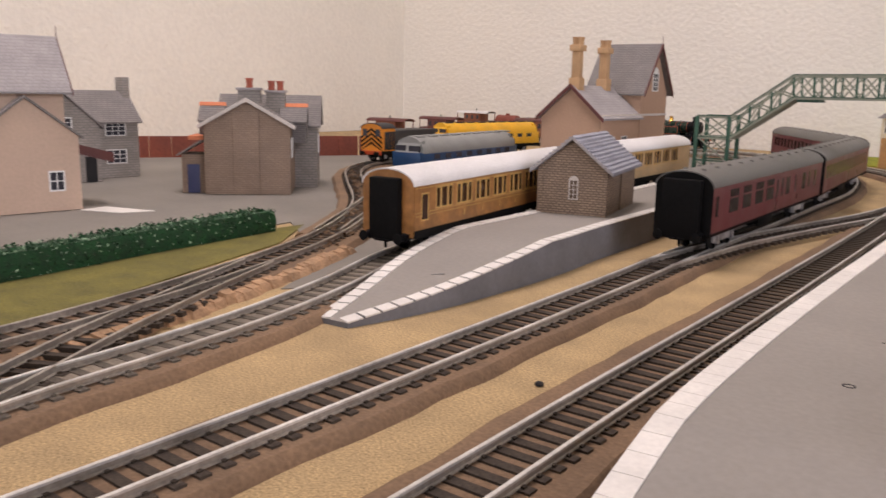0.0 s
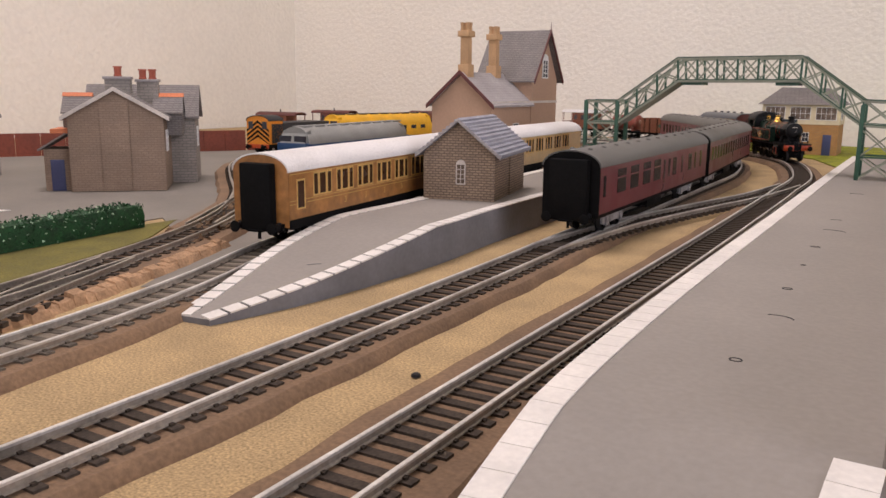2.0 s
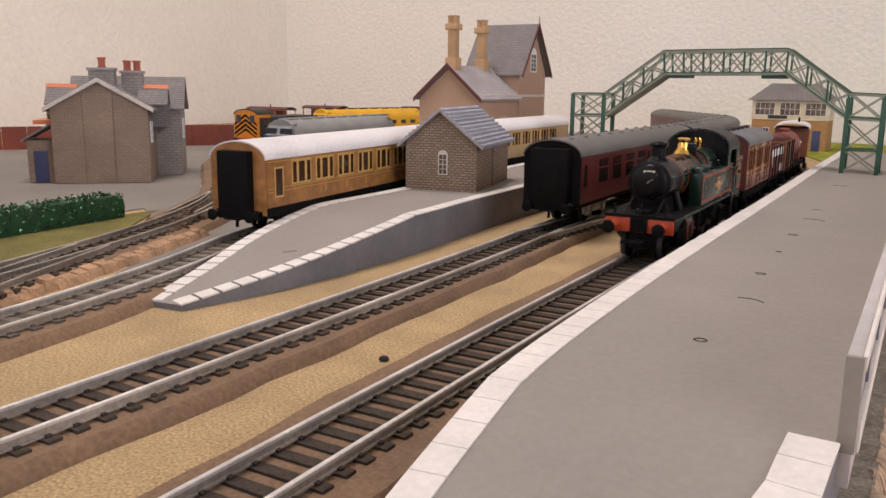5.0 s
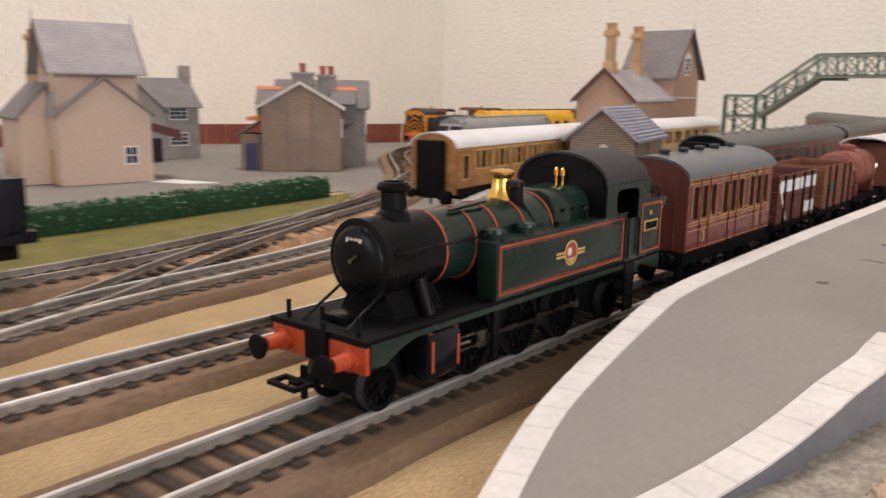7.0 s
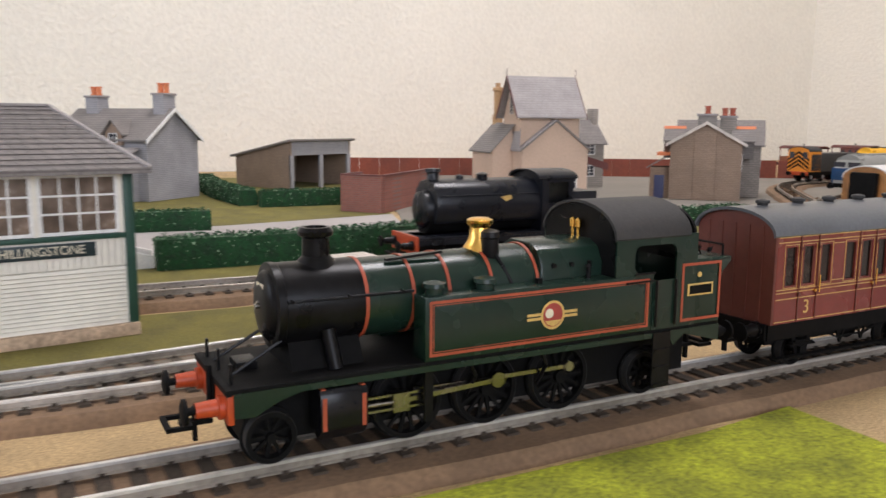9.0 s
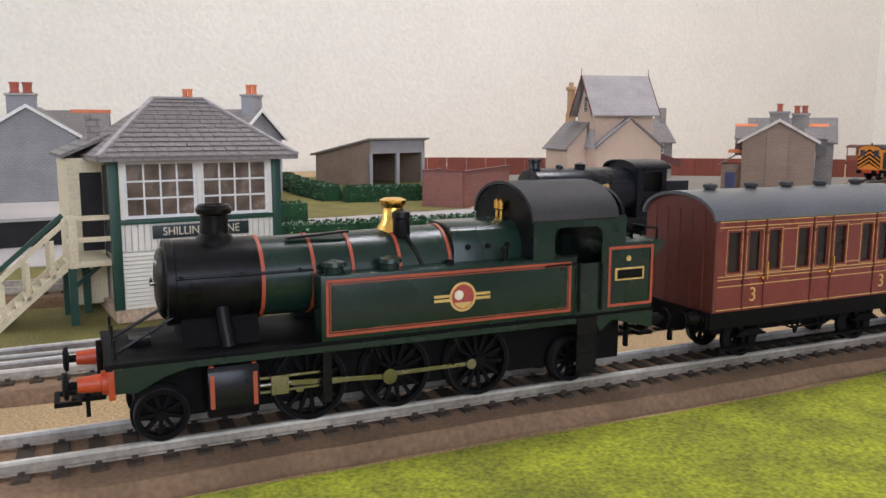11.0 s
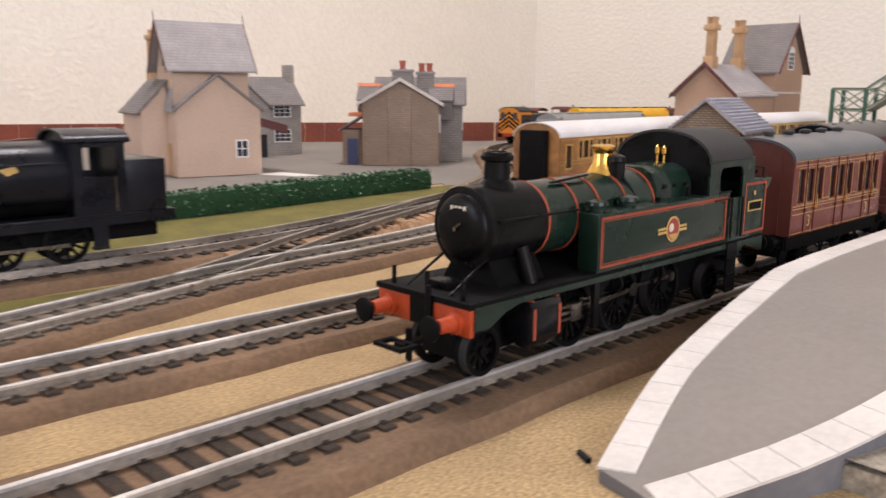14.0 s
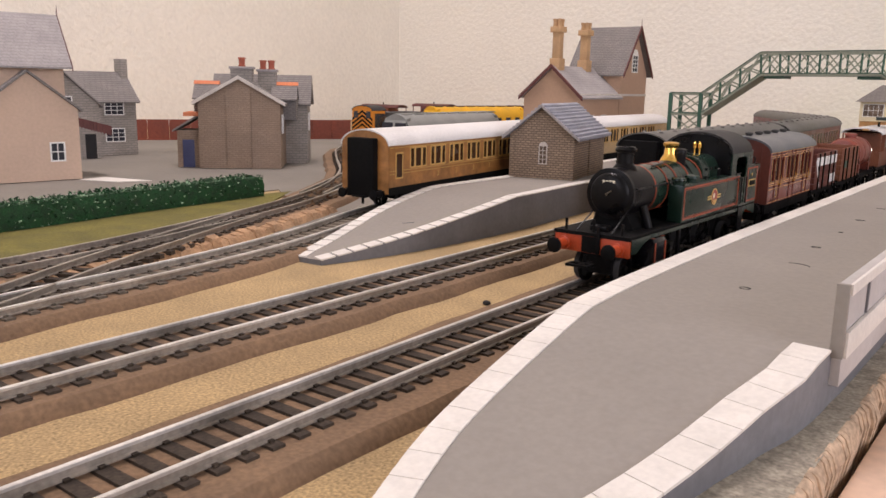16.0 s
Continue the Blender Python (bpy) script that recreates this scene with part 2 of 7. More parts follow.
MAT = {
    "sand": paint("sand_board", (0.435, 0.305, 0.152), 0.95, grain=1150, vary=0.42, stain=35, stain_vary=0.16, bump=0.5),
    "cork": paint("brown_cork", (0.208, 0.130, 0.075), 0.95, grain=700, vary=0.2, stain=45, stain_vary=0.2, bump=0.5),
    "yard": paint("grey_card", (0.225, 0.203, 0.173), 0.9, grain=500, vary=0.06, stain=14, stain_vary=0.12, bump=0.1),
    "road": paint("pale_road_card", (0.40, 0.37, 0.35), 0.9, grain=500, vary=0.06, stain=14, stain_vary=0.12, bump=0.1),
    "grass": paint("grass_scatter", (0.25, 0.27, 0.012), 0.95, grain=900, vary=0.45, stain=55, stain_vary=0.35, bump=0.9),
    "moss": paint("dull_grass_mat", (0.155, 0.135, 0.030), 0.95, grain=900, vary=0.3, stain=50, stain_vary=0.25, bump=0.7),
    "hedge": paint("hedge_foam", (0.010, 0.055, 0.016), 0.85, grain=1200, vary=0.5, stain=200, stain_vary=0.4, bump=0.8),
    "hedge_light": paint("hedge_flock", (0.28, 0.40, 0.26), 0.9, grain=1200, vary=0.5, stain=200, stain_vary=0.5, bump=0.6),
    # Head far paler than the web: the rail-top glint is put into its colour.
    "rail_web": paint("grey_rail_web", (0.40, 0.36, 0.31), 0.45, 0.6, grain=600, vary=0.2, stain=40, stain_vary=0.3, bump=0.05),
    "rail": paint("nickel_rail_glint", (0.68, 0.66, 0.62), 0.40, 0.6, grain=600, vary=0.12, stain=40, stain_vary=0.2, bump=0.05),
    "rail_dull": paint("weathered_rail", (0.40, 0.36, 0.31), 0.42, 0.6, grain=600, vary=0.2, stain=40, stain_vary=0.3, bump=0.05),
    "sleeper": paint("black_sleeper", (0.062, 0.047, 0.035), 0.8, grain=900, vary=0.3, stain=90, stain_vary=0.5, bump=0.2, spec=0.2),
    "platform": paint("platform_card", (0.29, 0.262, 0.230), 0.85, grain=500, vary=0.05, stain=22, stain_vary=0.07, bump=0.08),
    "platform_side": paint("platform_side", (0.17, 0.17, 0.18), 0.7, grain=400, vary=0.08, stain=30, stain_vary=0.25, bump=0.1),
    "white_edge": paint("white_edging", (0.74, 0.70, 0.64), 0.7, grain=600, vary=0.06, stain=60, stain_vary=0.08, bump=0.08),
    "wall": paint("textured_wallpaper", (0.84, 0.80, 0.715), 0.9, grain=130, vary=0.04, stain=4, stain_vary=0.03, bump=0.65, relief=0.0035),
    "ceiling": paint("ceiling_paint", (0.8, 0.78, 0.74), 0.9, grain=60, vary=0.03, stain=4, stain_vary=0.03, bump=0.2),
    "carpet": paint("carpet", (0.25, 0.2, 0.16), 0.95, grain=300, vary=0.2, stain=6, stain_vary=0.1, bump=0.4),
    "fence": paint("red_brown_fence", (0.20, 0.050, 0.028), 0.8, grain=300, vary=0.15, stain=30, stain_vary=0.15),
    "wood": paint("raw_wood", (0.74, 0.52, 0.38), 0.75, grain=160, vary=0.12, stain=12, stain_vary=0.12, bump=0.2),
    "chip": paint("broken_board_edge", (0.52, 0.38, 0.26), 0.95, grain=600, vary=0.25, stain=150, stain_vary=0.2, bump=0.8),
    "brown_stone": coursed("brown_stone_card", (0.30, 0.215, 0.155), (0.27, 0.19, 0.135), (0.235, 0.165, 0.118), 0.55, 0.2, gap=0.03),
    "grey_stone": coursed("grey_stone_card", (0.34, 0.30, 0.27), (0.29, 0.26, 0.23), (0.22, 0.2, 0.18), 0.7, 0.26),
    "hut_stone": coursed("hut_stone_card", (0.37, 0.265, 0.18), (0.28, 0.20, 0.14), (0.15, 0.11, 0.08), 0.38, 0.165, gap=0.032, bump=0.4),
    "blue_stone": coursed("pale_grey_brick_card", (0.36, 0.35, 0.365), (0.33, 0.32, 0.335), (0.27, 0.265, 0.28), 0.5, 0.2),
    "pink_wall": paint("pinkish_render_card", (0.60, 0.44, 0.33), 0.85, grain=400, vary=0.05, stain=20, stain_vary=0.06),
    "station_wall": paint("station_render_card", (0.47, 0.30, 0.20), 0.85, grain=400, vary=0.05, stain=20, stain_vary=0.08),
    "slate": coursed("slate_roof_card", (0.24, 0.215, 0.20), (0.21, 0.19, 0.18), (0.15, 0.135, 0.125), 0.6, 0.2),
    "pale_slate": coursed("pale_slate_card", (0.37, 0.34, 0.33), (0.35, 0.32, 0.31), (0.31, 0.285, 0.28), 0.6, 0.25),
    "blue_slate": coursed("blue_slate_card", (0.36, 0.36, 0.40), (0.33, 0.33, 0.37), (0.25, 0.25, 0.28), 0.7, 0.28, bump=0.4),
    "stain_wood": paint("maroon_bargeboard", (0.12, 0.035, 0.03), 0.6),
    "pale_trim": paint("pale_bargeboard", (0.62, 0.56, 0.5), 0.7),
    "terracotta": paint("terracotta", (0.38, 0.10, 0.06), 0.75),
    "orange_tile": paint("orange_ridge_tile", (0.66, 0.21, 0.09), 0.75),
    "buff": paint("buff_chimney_stone", (0.50, 0.31, 0.16), 0.8),
    "white": paint("white_paint", (0.80, 0.79, 0.76), 0.5),
    "cream": paint("cream_paint", (0.66, 0.57, 0.38), 0.5, bump=0.05),
    "dark_green": paint("dark_green_paint", (0.012, 0.055, 0.035), 0.45),
    "bridge_green": paint("bridge_green", (0.024, 0.085, 0.050), 0.5),
    "bridge_pale": paint("bridge_stone_green", (0.27, 0.285, 0.215), 0.6),
    "dark": paint("dark_inside", (0.012, 0.011, 0.012), 0.8),
    "window_dark": paint("window_dark", (0.05, 0.05, 0.06), 0.15, grain=200, vary=0.1, bump=0.0),
    "window_brown": paint("window_room", (0.16, 0.115, 0.085), 0.25, grain=120, vary=0.3, stain=80, stain_vary=0.5, bump=0.0),
    "blue_door": paint("blue_door", (0.05, 0.06, 0.14), 0.5),
    "ochre_brick": coursed("ochre_brick_card", (0.50, 0.25, 0.07), (0.42, 0.20, 0.055), (0.33, 0.2, 0.1), 0.5, 0.2),
    "plank_white": paint("white_boards", (0.82, 0.78, 0.68), 0.6, grain=300, vary=0.05, stain=40, stain_vary=0.06),
    "black": paint("loco_black", (0.006, 0.0056, 0.006), 0.32, grain=500, vary=0.3, stain=90, stain_vary=0.4, bump=0.04, spec=0.16),
    "matt_black": paint("underframe_black", (0.0045, 0.0042, 0.0042), 0.7, grain=500, vary=0.3, stain=90, stain_vary=0.4, bump=0.06, spec=0.12),
    "gloss_black": paint("gloss_black", (0.006, 0.006, 0.008), 0.2, grain=500, vary=0.3, bump=0.0, spec=0.3),
    "green": paint("loco_green", (0.010, 0.025, 0.017), 0.26, spec=0.35, grain=400, vary=0.06, stain=60, stain_vary=0.1, bump=0.02),
    "lining": paint("orange_lining", (0.36, 0.065, 0.026), 0.5),
    "red": paint("buffer_beam_red", (0.45, 0.058, 0.012), 0.42, bump=0.03),
    "brass": paint("brass", (0.83, 0.50, 0.12), 0.22, 1.0, vary=0.06, stain_vary=0.1, bump=0.02),
    "steel": paint("bright_steel", (0.30, 0.28, 0.25), 0.26, 1.0, vary=0.08, stain_vary=0.15, bump=0.02),
    "gold": paint("gold_line", (0.62, 0.40, 0.12), 0.5, bump=0.0),
    "letter": paint("cream_lettering", (0.75, 0.68, 0.52), 0.6, bump=0.0),
    "crest_red": paint("crest_red", (0.35, 0.05, 0.04), 0.5, bump=0.0),
    "maroon": paint("maroon_coach", (0.135, 0.024, 0.028), 0.34, grain=400, vary=0.06, stain=50, stain_vary=0.1, bump=0.02),
    "crimson": paint("crimson_lake_coach", (0.17, 0.030, 0.022), 0.26, grain=400, vary=0.06, stain=50, stain_vary=0.1, bump=0.02),
    "coach_brown": paint("brown_coach_end", (0.115, 0.026, 0.016), 0.6, grain=300, vary=0.1, stain=50, stain_vary=0.12),
    "teak": paint("varnished_teak", (0.36, 0.16, 0.046), 0.36, grain=250, vary=0.2, stain=90, stain_vary=0.3, bump=0.04),
    "teak_pale": paint("pale_coach_cream", (0.60, 0.42, 0.22), 0.5),
    "roof_white": paint("white_roof", (0.72, 0.70, 0.68), 0.5, stain=30, stain_vary=0.08),
    "roof_grey": paint("grey_roof", (0.115, 0.11, 0.098), 0.55, stain=40, stain_vary=0.2),
    "roof_dark": paint("dark_roof", (0.040, 0.038, 0.037), 0.6, stain=40, stain_vary=0.2, spec=0.25),
    "roof_blue": paint("blue_grey_roof", (0.10, 0.107, 0.118), 0.36, stain=30, stain_vary=0.15),
    "grey_wagon": paint("grey_plank_wagon", (0.20, 0.175, 0.155), 0.7),
    "bauxite": paint("bauxite_wagon", (0.20, 0.065, 0.030), 0.65),
    "tank_red": paint("tank_wagon_red", (0.24, 0.055, 0.035), 0.42),
    "yellow": paint("warning_yellow", (0.80, 0.42, 0.012), 0.45),
    "stripe": paint("hazard_orange", (0.70, 0.24, 0.012), 0.5),
    "rail_blue": paint("diesel_blue", (0.010, 0.05, 0.13), 0.42),
    "diesel_grey": paint("diesel_roof_grey", (0.26, 0.26, 0.24), 0.5),
    "loco_blue_black": paint("saddle_tank_black", (0.009, 0.010, 0.014), 0.30, spec=0.3, grain=400, vary=0.2, stain=60, stain_vary=0.3, bump=0.03),
    "sign": paint("sign_green_black", (0.012, 0.025, 0.028), 0.4, bump=0.0),
    "teak_frame": paint("teak_beading", (0.62, 0.36, 0.12), 0.5, bump=0.0),
    "window_deep": paint("coach_window_dark", (0.02, 0.014, 0.011), 0.2, spec=0.3, bump=0.0),
    "window_teak": paint("teak_coach_window", (0.055, 0.024, 0.012), 0.25, spec=0.3, bump=0.0),
    "bogie_silver": paint("silver_bogie", (0.34, 0.34, 0.35), 0.4, 0.4, grain=500, vary=0.3, stain=150, stain_vary=0.5),
    "torn_cork": paint("torn_cork", (0.40, 0.245, 0.135), 0.95, grain=700, vary=0.25, stain=60, stain_vary=0.3, bump=0.6),
    "sleeper_grey": paint("weathered_sleeper", (0.125, 0.105, 0.082), 0.85, grain=900, vary=0.3, stain=90, stain_vary=0.4, bump=0.2, spec=0.2),
    "ballast_grey": paint("dusty_track_bed", (0.225, 0.185, 0.14), 0.95, grain=700, vary=0.22, stain=50, stain_vary=0.2, bump=0.5),
    "joint": paint("dark_slab_joint", (0.06, 0.055, 0.05), 0.9),
    "fence_grey": paint("pale_grey_fence_card", (0.50, 0.47, 0.45), 0.75, grain=500, vary=0.05, stain=40, stain_vary=0.1),
    "ledge": paint("speckled_grey_green_ledge", (0.34, 0.30, 0.235), 0.95, grain=900, vary=0.3, stain=260, stain_vary=0.28, bump=0.6),
}

# ---- the room ----
def room():
    s = 'structure'
    def slab(name, label, x0, x1, y0, y1, z0, z1, mat):
        return single(name, Shape().box(x0, x1, y0, y1, z0, z1), MAT[mat], label, name.split("_")[0], kind=s, smooth=0)
    slab("wall_west", "cream textured wallpaper on a plain room wall", -139, -129, -230, 160, -95, 150, "wall")
    slab("wall_north", "beige textured wallpaper on a plain room wall", -129, 220, 150, 160, -95, 150, "wall")
    for name, (a, b, zl, zh), x_wall in (("wall_east", (-150, 40, 18, 138), True), ("wall_south", (-120, 10, 23, 133), False)):
        g = Shape()
        if x_wall:
            for y0, y1, z0, z1 in ((-230, a, -95, 150), (b, 150, -95, 150), (a, b, -95, zl), (a, b, zh, 150)):
                g.box(220, 230, y0, y1, z0, z1)
        else:
            for x0, x1, z0, z1 in ((-129, a, -95, 150), (b, 220, -95, 150), (a, b, -95, zl), (a, b, zh, 150)):
                g.box(x0, x1, -240, -230, z0, z1)
        single(name, g, MAT["wall"], "cream wall with a window opening", "wall", kind=s, smooth=0)
    slab("floor", "brown carpeted room floor", -136, 230, -240, 160, -103, -95, "carpet")
    slab("ceiling", "plain white ceiling", -136, 230, -240, 160, 150, 158, "ceiling")


# ---- lines of the tracks: x, y along each centre ----
def glide(pts, step=1.2):
    """A smooth line through the points, with a point about every step centimetres."""
    pts = [Vector(p) for p in pts]
    out = []
    for i in range(len(pts) - 1):
        p0, p1, p2, p3 = pts[max(i - 1, 0)], pts[i], pts[i + 1], pts[min(i + 2, len(pts) - 1)]
        n = max(2, int((p2 - p1).length / step))
        for k in range(n):
            u = k / n
            out.append(0.5 * ((2 * p1) + (p2 - p0) * u + (2 * p0 - 5 * p1 + 4 * p2 - p3) * u * u + (3 * p1 - p0 - 3 * p2 + p3) * u ** 3))
    return out + [pts[-1]]


MAIN = glide([(-5.0, -75), (-4.9, -50), (-4.95, -28), (-5.15, -8), (-5.4, 14), (-5.4, 35), (-5.5, 55), (-5.7, 70), (-6.3, 86), (-10.7, 104.5), (-19.3, 117), (-32, 127), (-50, 133), (-90, 136), (-124, 137)])
SECOND = glide([(-12.6, -75), (-12.5, -40), (-12.2, -12), (-12.1, 12), (-12.25, 30), (-12.6, 42), (-12.9, 66), (-13.5, 86), (-17.8, 104), (-29, 117.5), (-49, 124), (-90, 125)])
THIRD = glide([(-12.9, -44), (-14.0, -24), (-15.8, -12), (-17.7, -4), (-19.5, 3), (-20.2, 10), (-21.1, 15.5), (-22.7, 21.5), (-25.0, 28), (-26.6, 36), (-27.4, 46), (-28.3, 64), (-30, 100)])
SIDING = glide([(-26.7, -75), (-26.4, -22), (-25.7, -12), (-25.2, -5), (-25.2, 2), (-26, 9), (-27.9, 17), (-31.2, 27), (-36, 36), (-43, 44.5), (-52, 53), (-60, 61), (-65, 69), (-66.2, 78), (-64.5, 92), (-60, 112)])
LADDER = glide([(-18.6, 0), (-20.6, 4), (-23.6, 9.5), (-26.6, 16), (-29.0, 21.5)])
STORAGE = glide([(-33.5, 31), (-39, 40), (-44, 48), (-47, 56), (-48, 70), (-47, 112)])
CROSSOVER = glide([(-12.5, 36), (-11.6, 46), (-9.6, 56), (-7.3, 66), (-6.0, 76)])
RAIL_TOP = 0.8


def track(name, line, label, head_mat="rail", bed=True, wide=2.3, bed_mat="cork"):
    """A bed of cork, sleepers and two rails along a line."""
    t = thing(name, 0, 0, 0, 0, label, "railway track", kind="structure")
    flat = [(p.x, p.y, 0) for p in line]
    if bed:
        wob = [(p.x + 0.22 * noise.noise((p.x * .3, p.y * .3, 1)) + 0.10 * noise.noise((p.x, p.y, 4)), p.y, 0.02 * noise.noise((p.x, p.y, 9))) for p in line]
        part("cork_bed", Shape().sweep(wob, [(-wide, -0.05), (-wide + 0.12, 0.24), (-wide + 0.3, 0.42), (wide - 0.3, 0.42), (wide - 0.12, 0.24), (wide, -0.05)]), MAT[bed_mat], t, smooth=25)
    for side in (-0.86, 0.86):
        prof = [(side - 0.09, 0.50), (side - 0.09, 0.54), (side - 0.035, 0.57), (side - 0.035, 0.70), (side - 0.06, 0.72), (side - 0.06, 0.80),
                (side + 0.06, 0.80), (side + 0.06, 0.72), (side + 0.035, 0.70), (side + 0.035, 0.57), (side + 0.09, 0.54), (side + 0.09, 0.50)]
        r = part("rail", Shape().sweep(flat, prof), MAT["rail_web"], t, smooth=25)
        # pale head, made a little wide to carry the painted glint
        head = [(side - 0.070, 0.72), (side - 0.070, 0.79), (side - 0.05, 0.806), (side + 0.05, 0.806), (side + 0.070, 0.79), (side + 0.070, 0.72)]
        part("rail_head", Shape().sweep(flat, head), MAT[head_mat], r, smooth=25)
    return t


def lay_sleepers(t, line, me, spacing=0.76):
    """Sleepers, each one a piece, at even steps along the line."""
    left = 0.0
    for a, b in zip(line, line[1:]):
        d = b - a
        while left < d.length:
            p = a + d * (left / d.length)
            ob = new("sleeper", me)
            ob.parent = t
            ob.matrix_basis = pose(p.x * CM, p.y * CM, 0, 0, 0, math.degrees(math.atan2(d.y, d.x)) - 90 + random.uniform(-0.8, 0.8))
            left += spacing
        left -= d.length


def board():
    """The layout's board with its sheets of sand, card and grass."""
    s = 'structure'
    single("ground", Shape().box(-128.5, 5.5, -215, 149.5, -1.2, 0), MAT["sand"], "sandy yellow-brown scenic layout board", "ground", kind=s, smooth=0)
    g = Shape()
    rnd = random.Random(4)
    ys = [-60 + 0.24 * i for i in range(640)]
    for a, b in zip(ys, ys[1:]):
        top = 0.58 if a > 3.2 else -0.06
        w = 5.62 + 0.22 * noise.noise((a * 0.9, 2.0, 0)) + 0.07 * noise.noise((a * 2.1, 5.0, 0)) + rnd.uniform(0, 0.02)
        z = top + 0.10 * noise.noise((a * 1.7, 9.0, 0)) - rnd.uniform(0, 0.025)
        mid = w + 0.1 + 0.08 * noise.noise((a * 1.3, 7.0, 2.0)) + rnd.uniform(0, 0.025)
        g.prism([(5.45, -1.2), (w - 0.05, -1.2), (mid, z - 0.45), (w, z - 0.1), (w - 0.12, z), (5.45, z)], a, b, "y")
    single("board_edge", g, MAT["chip"], "rough broken fibreboard edge of the layout", "board edge", kind=s)
    g = Shape()
    for i in range(186):
        y0, y1 = 3.3 + 0.5 * i, 3.8 + 0.5 * i
        za, zb = (0.62 + 0.05 * noise.noise((y * 0.8, 3.0, 1.0)) for y in (y0, y1))
        g.add([(3.2, y0, za), (5.5, y0, za - 0.06), (5.5, y1, zb - 0.06), (3.2, y1, zb)], [(0, 1, 2, 3)])
    g.box(3.2, 5.46, 3.29, 96.2, 0.005, 0.5)
    single("ledge", g, MAT["ledge"], "speckled grey-green ledge between platform and board edge", "ground cover", kind=s)
    single("baseboard_frame", Shape().box(5.85, 15.5, -120, 110, -4.5, -0.35), MAT["wood"], "bare pinkish planed timber shelf beside the board", "board", kind=s, bevel=0.1)
    single("trestle", Shape().box(-110, 5.4, -190, 140, -12, -1.25), MAT["wood"], "timber carcass under the layout board", "table", kind=s)

    def sheet(name, pts, h, mat, label, base=0.004):
        single(name, Shape().prism(pts, base, h, "z"), MAT[mat], label, "ground cover", kind=s, smooth=0)
    sheet("yard", [(-40.0, 8), (-40.5, 34), (-33.0, 29), (-41, 43), (-50, 58), (-72, 90), (-78, 84), (-107, 34), (-108, 12), (-74, 10), (-56, 4.5), (-50, 2)], 0.08, "yard", "flat grey card goods yard surface")
    sheet("road", [(-35.5, -70), (-36.5, -8), (-40, 8), (-50, 2), (-56.5, 4), (-54, -12), (-53, -70)], 0.06, "road", "pale grey card roadway")
    sheet("lawn", [(-53.2, -70), (-54.2, -12), (-56.7, 4), (-74, 9.8), (-108, 11.8), (-118, -20), (-118, -70)], 0.07, "moss", "dull green lawn of scenic mat")
    sheet("verge", [(-16.8, -70), (-16.9, -22), (-18.8, -10), (-22.2, 0.0), (-22.8, -8), (-23.7, -24), (-23.7, -70)], 0.10, "moss", "green grass strip between the tracks")
    sheet("hedge_verge", [(-29.2, -70), (-28.5, -14), (-27.9, 2), (-29.6, 12), (-34.8, 28), (-39, 34), (-39.9, 8), (-36.2, -8), (-34.5, -70)], 0.09, "moss", "mossy green strip under a hedge")
    sheet("meadow", [(-2.2, -75), (-2.2, -20), (-2.25, -10.5), (-2.7, -6.6), (2.6, -6.7), (5.45, -8.2), (5.45, -75)], 0.16, "grass", "bright yellow-green grass mat at the board's edge")
    sheet("far_meadow", [(-1.0, 97), (-4.5, 104), (-9, 117), (-18, 127), (-30, 134), (-30, 148), (5.4, 148), (5.4, 97)], 0.14, "grass", "bright green grass around the far signal box")
    sheet("siding_floor", [(-22.2, 24), (-21.5, 50), (-21.5, 140), (-60, 140), (-58, 90), (-48, 60), (-38.5, 44), (-30, 29), (-25.5, 20)], 0.05, "yard", "worn grey-brown ground between the sidings")


def platform(name, left, right, ramp_y0, ramp_y1, top, label, edge_left=True, edge_right_to=None):
    """A low station platform with a ramp at its near end; left and right are its edges as (x, y) lines."""
    t = thing(name, 0, 0, 0, 0, label, "platform", kind="structure")

    def h(y):
        u = min(max((y - ramp_y0) / (ramp_y1 - ramp_y0), 0), 1)
        return 0.22 + (top - 0.22) * u
    lf, rt = glide([(*p,) for p in left], 1.0), glide([(*p,) for p in right], 1.0)
    n = 90

    def at(line, u):
        k = u * (len(line) - 1)
        i = min(int(k), len(line) - 2)
        return line[i].lerp(line[i + 1], k - i)

    def even(line):
        acc = [0]
        for a, b in zip(line, line[1:]):
            acc.append(acc[-1] + (b - a).length)
        out, j = [], 0
        for k in range(n + 1):
            s = acc[-1] * (k / n) ** 1.5
            while j < len(acc) - 2 and acc[j + 1] < s:
                j += 1
            out.append(line[j].lerp(line[j + 1], (s - acc[j]) / max(acc[j + 1] - acc[j], 1e-6)))
        return out
    L, R = even(lf), even(rt)
    g, sides = Shape(), Shape()
    for i in range(n):
        a, b, c, d = L[i], R[i], R[i + 1], L[i + 1]
        g.add([(p.x, p.y, h(p.y)) for p in (a, b, c, d)], [(0, 1, 2, 3)])
        for p, q in ((a, d), (b, c)):
            sides.add([(p.x, p.y, 0), (q.x, q.y, 0), (q.x, q.y, h(q.y)), (p.x, p.y, h(p.y))], [(0, 1, 2, 3)])
    sides.add([(L[0].x, L[0].y, 0), (R[0].x, R[0].y, 0), (R[0].x, R[0].y, h(R[0].y)), (L[0].x, L[0].y, h(L[0].y))], [(0, 1, 2, 3)])
    part("deck", g, MAT["platform"], t, smooth=30)
    part("side_wall", sides, MAT["platform_side"], t, smooth=30)
    return t, lf, rt, h


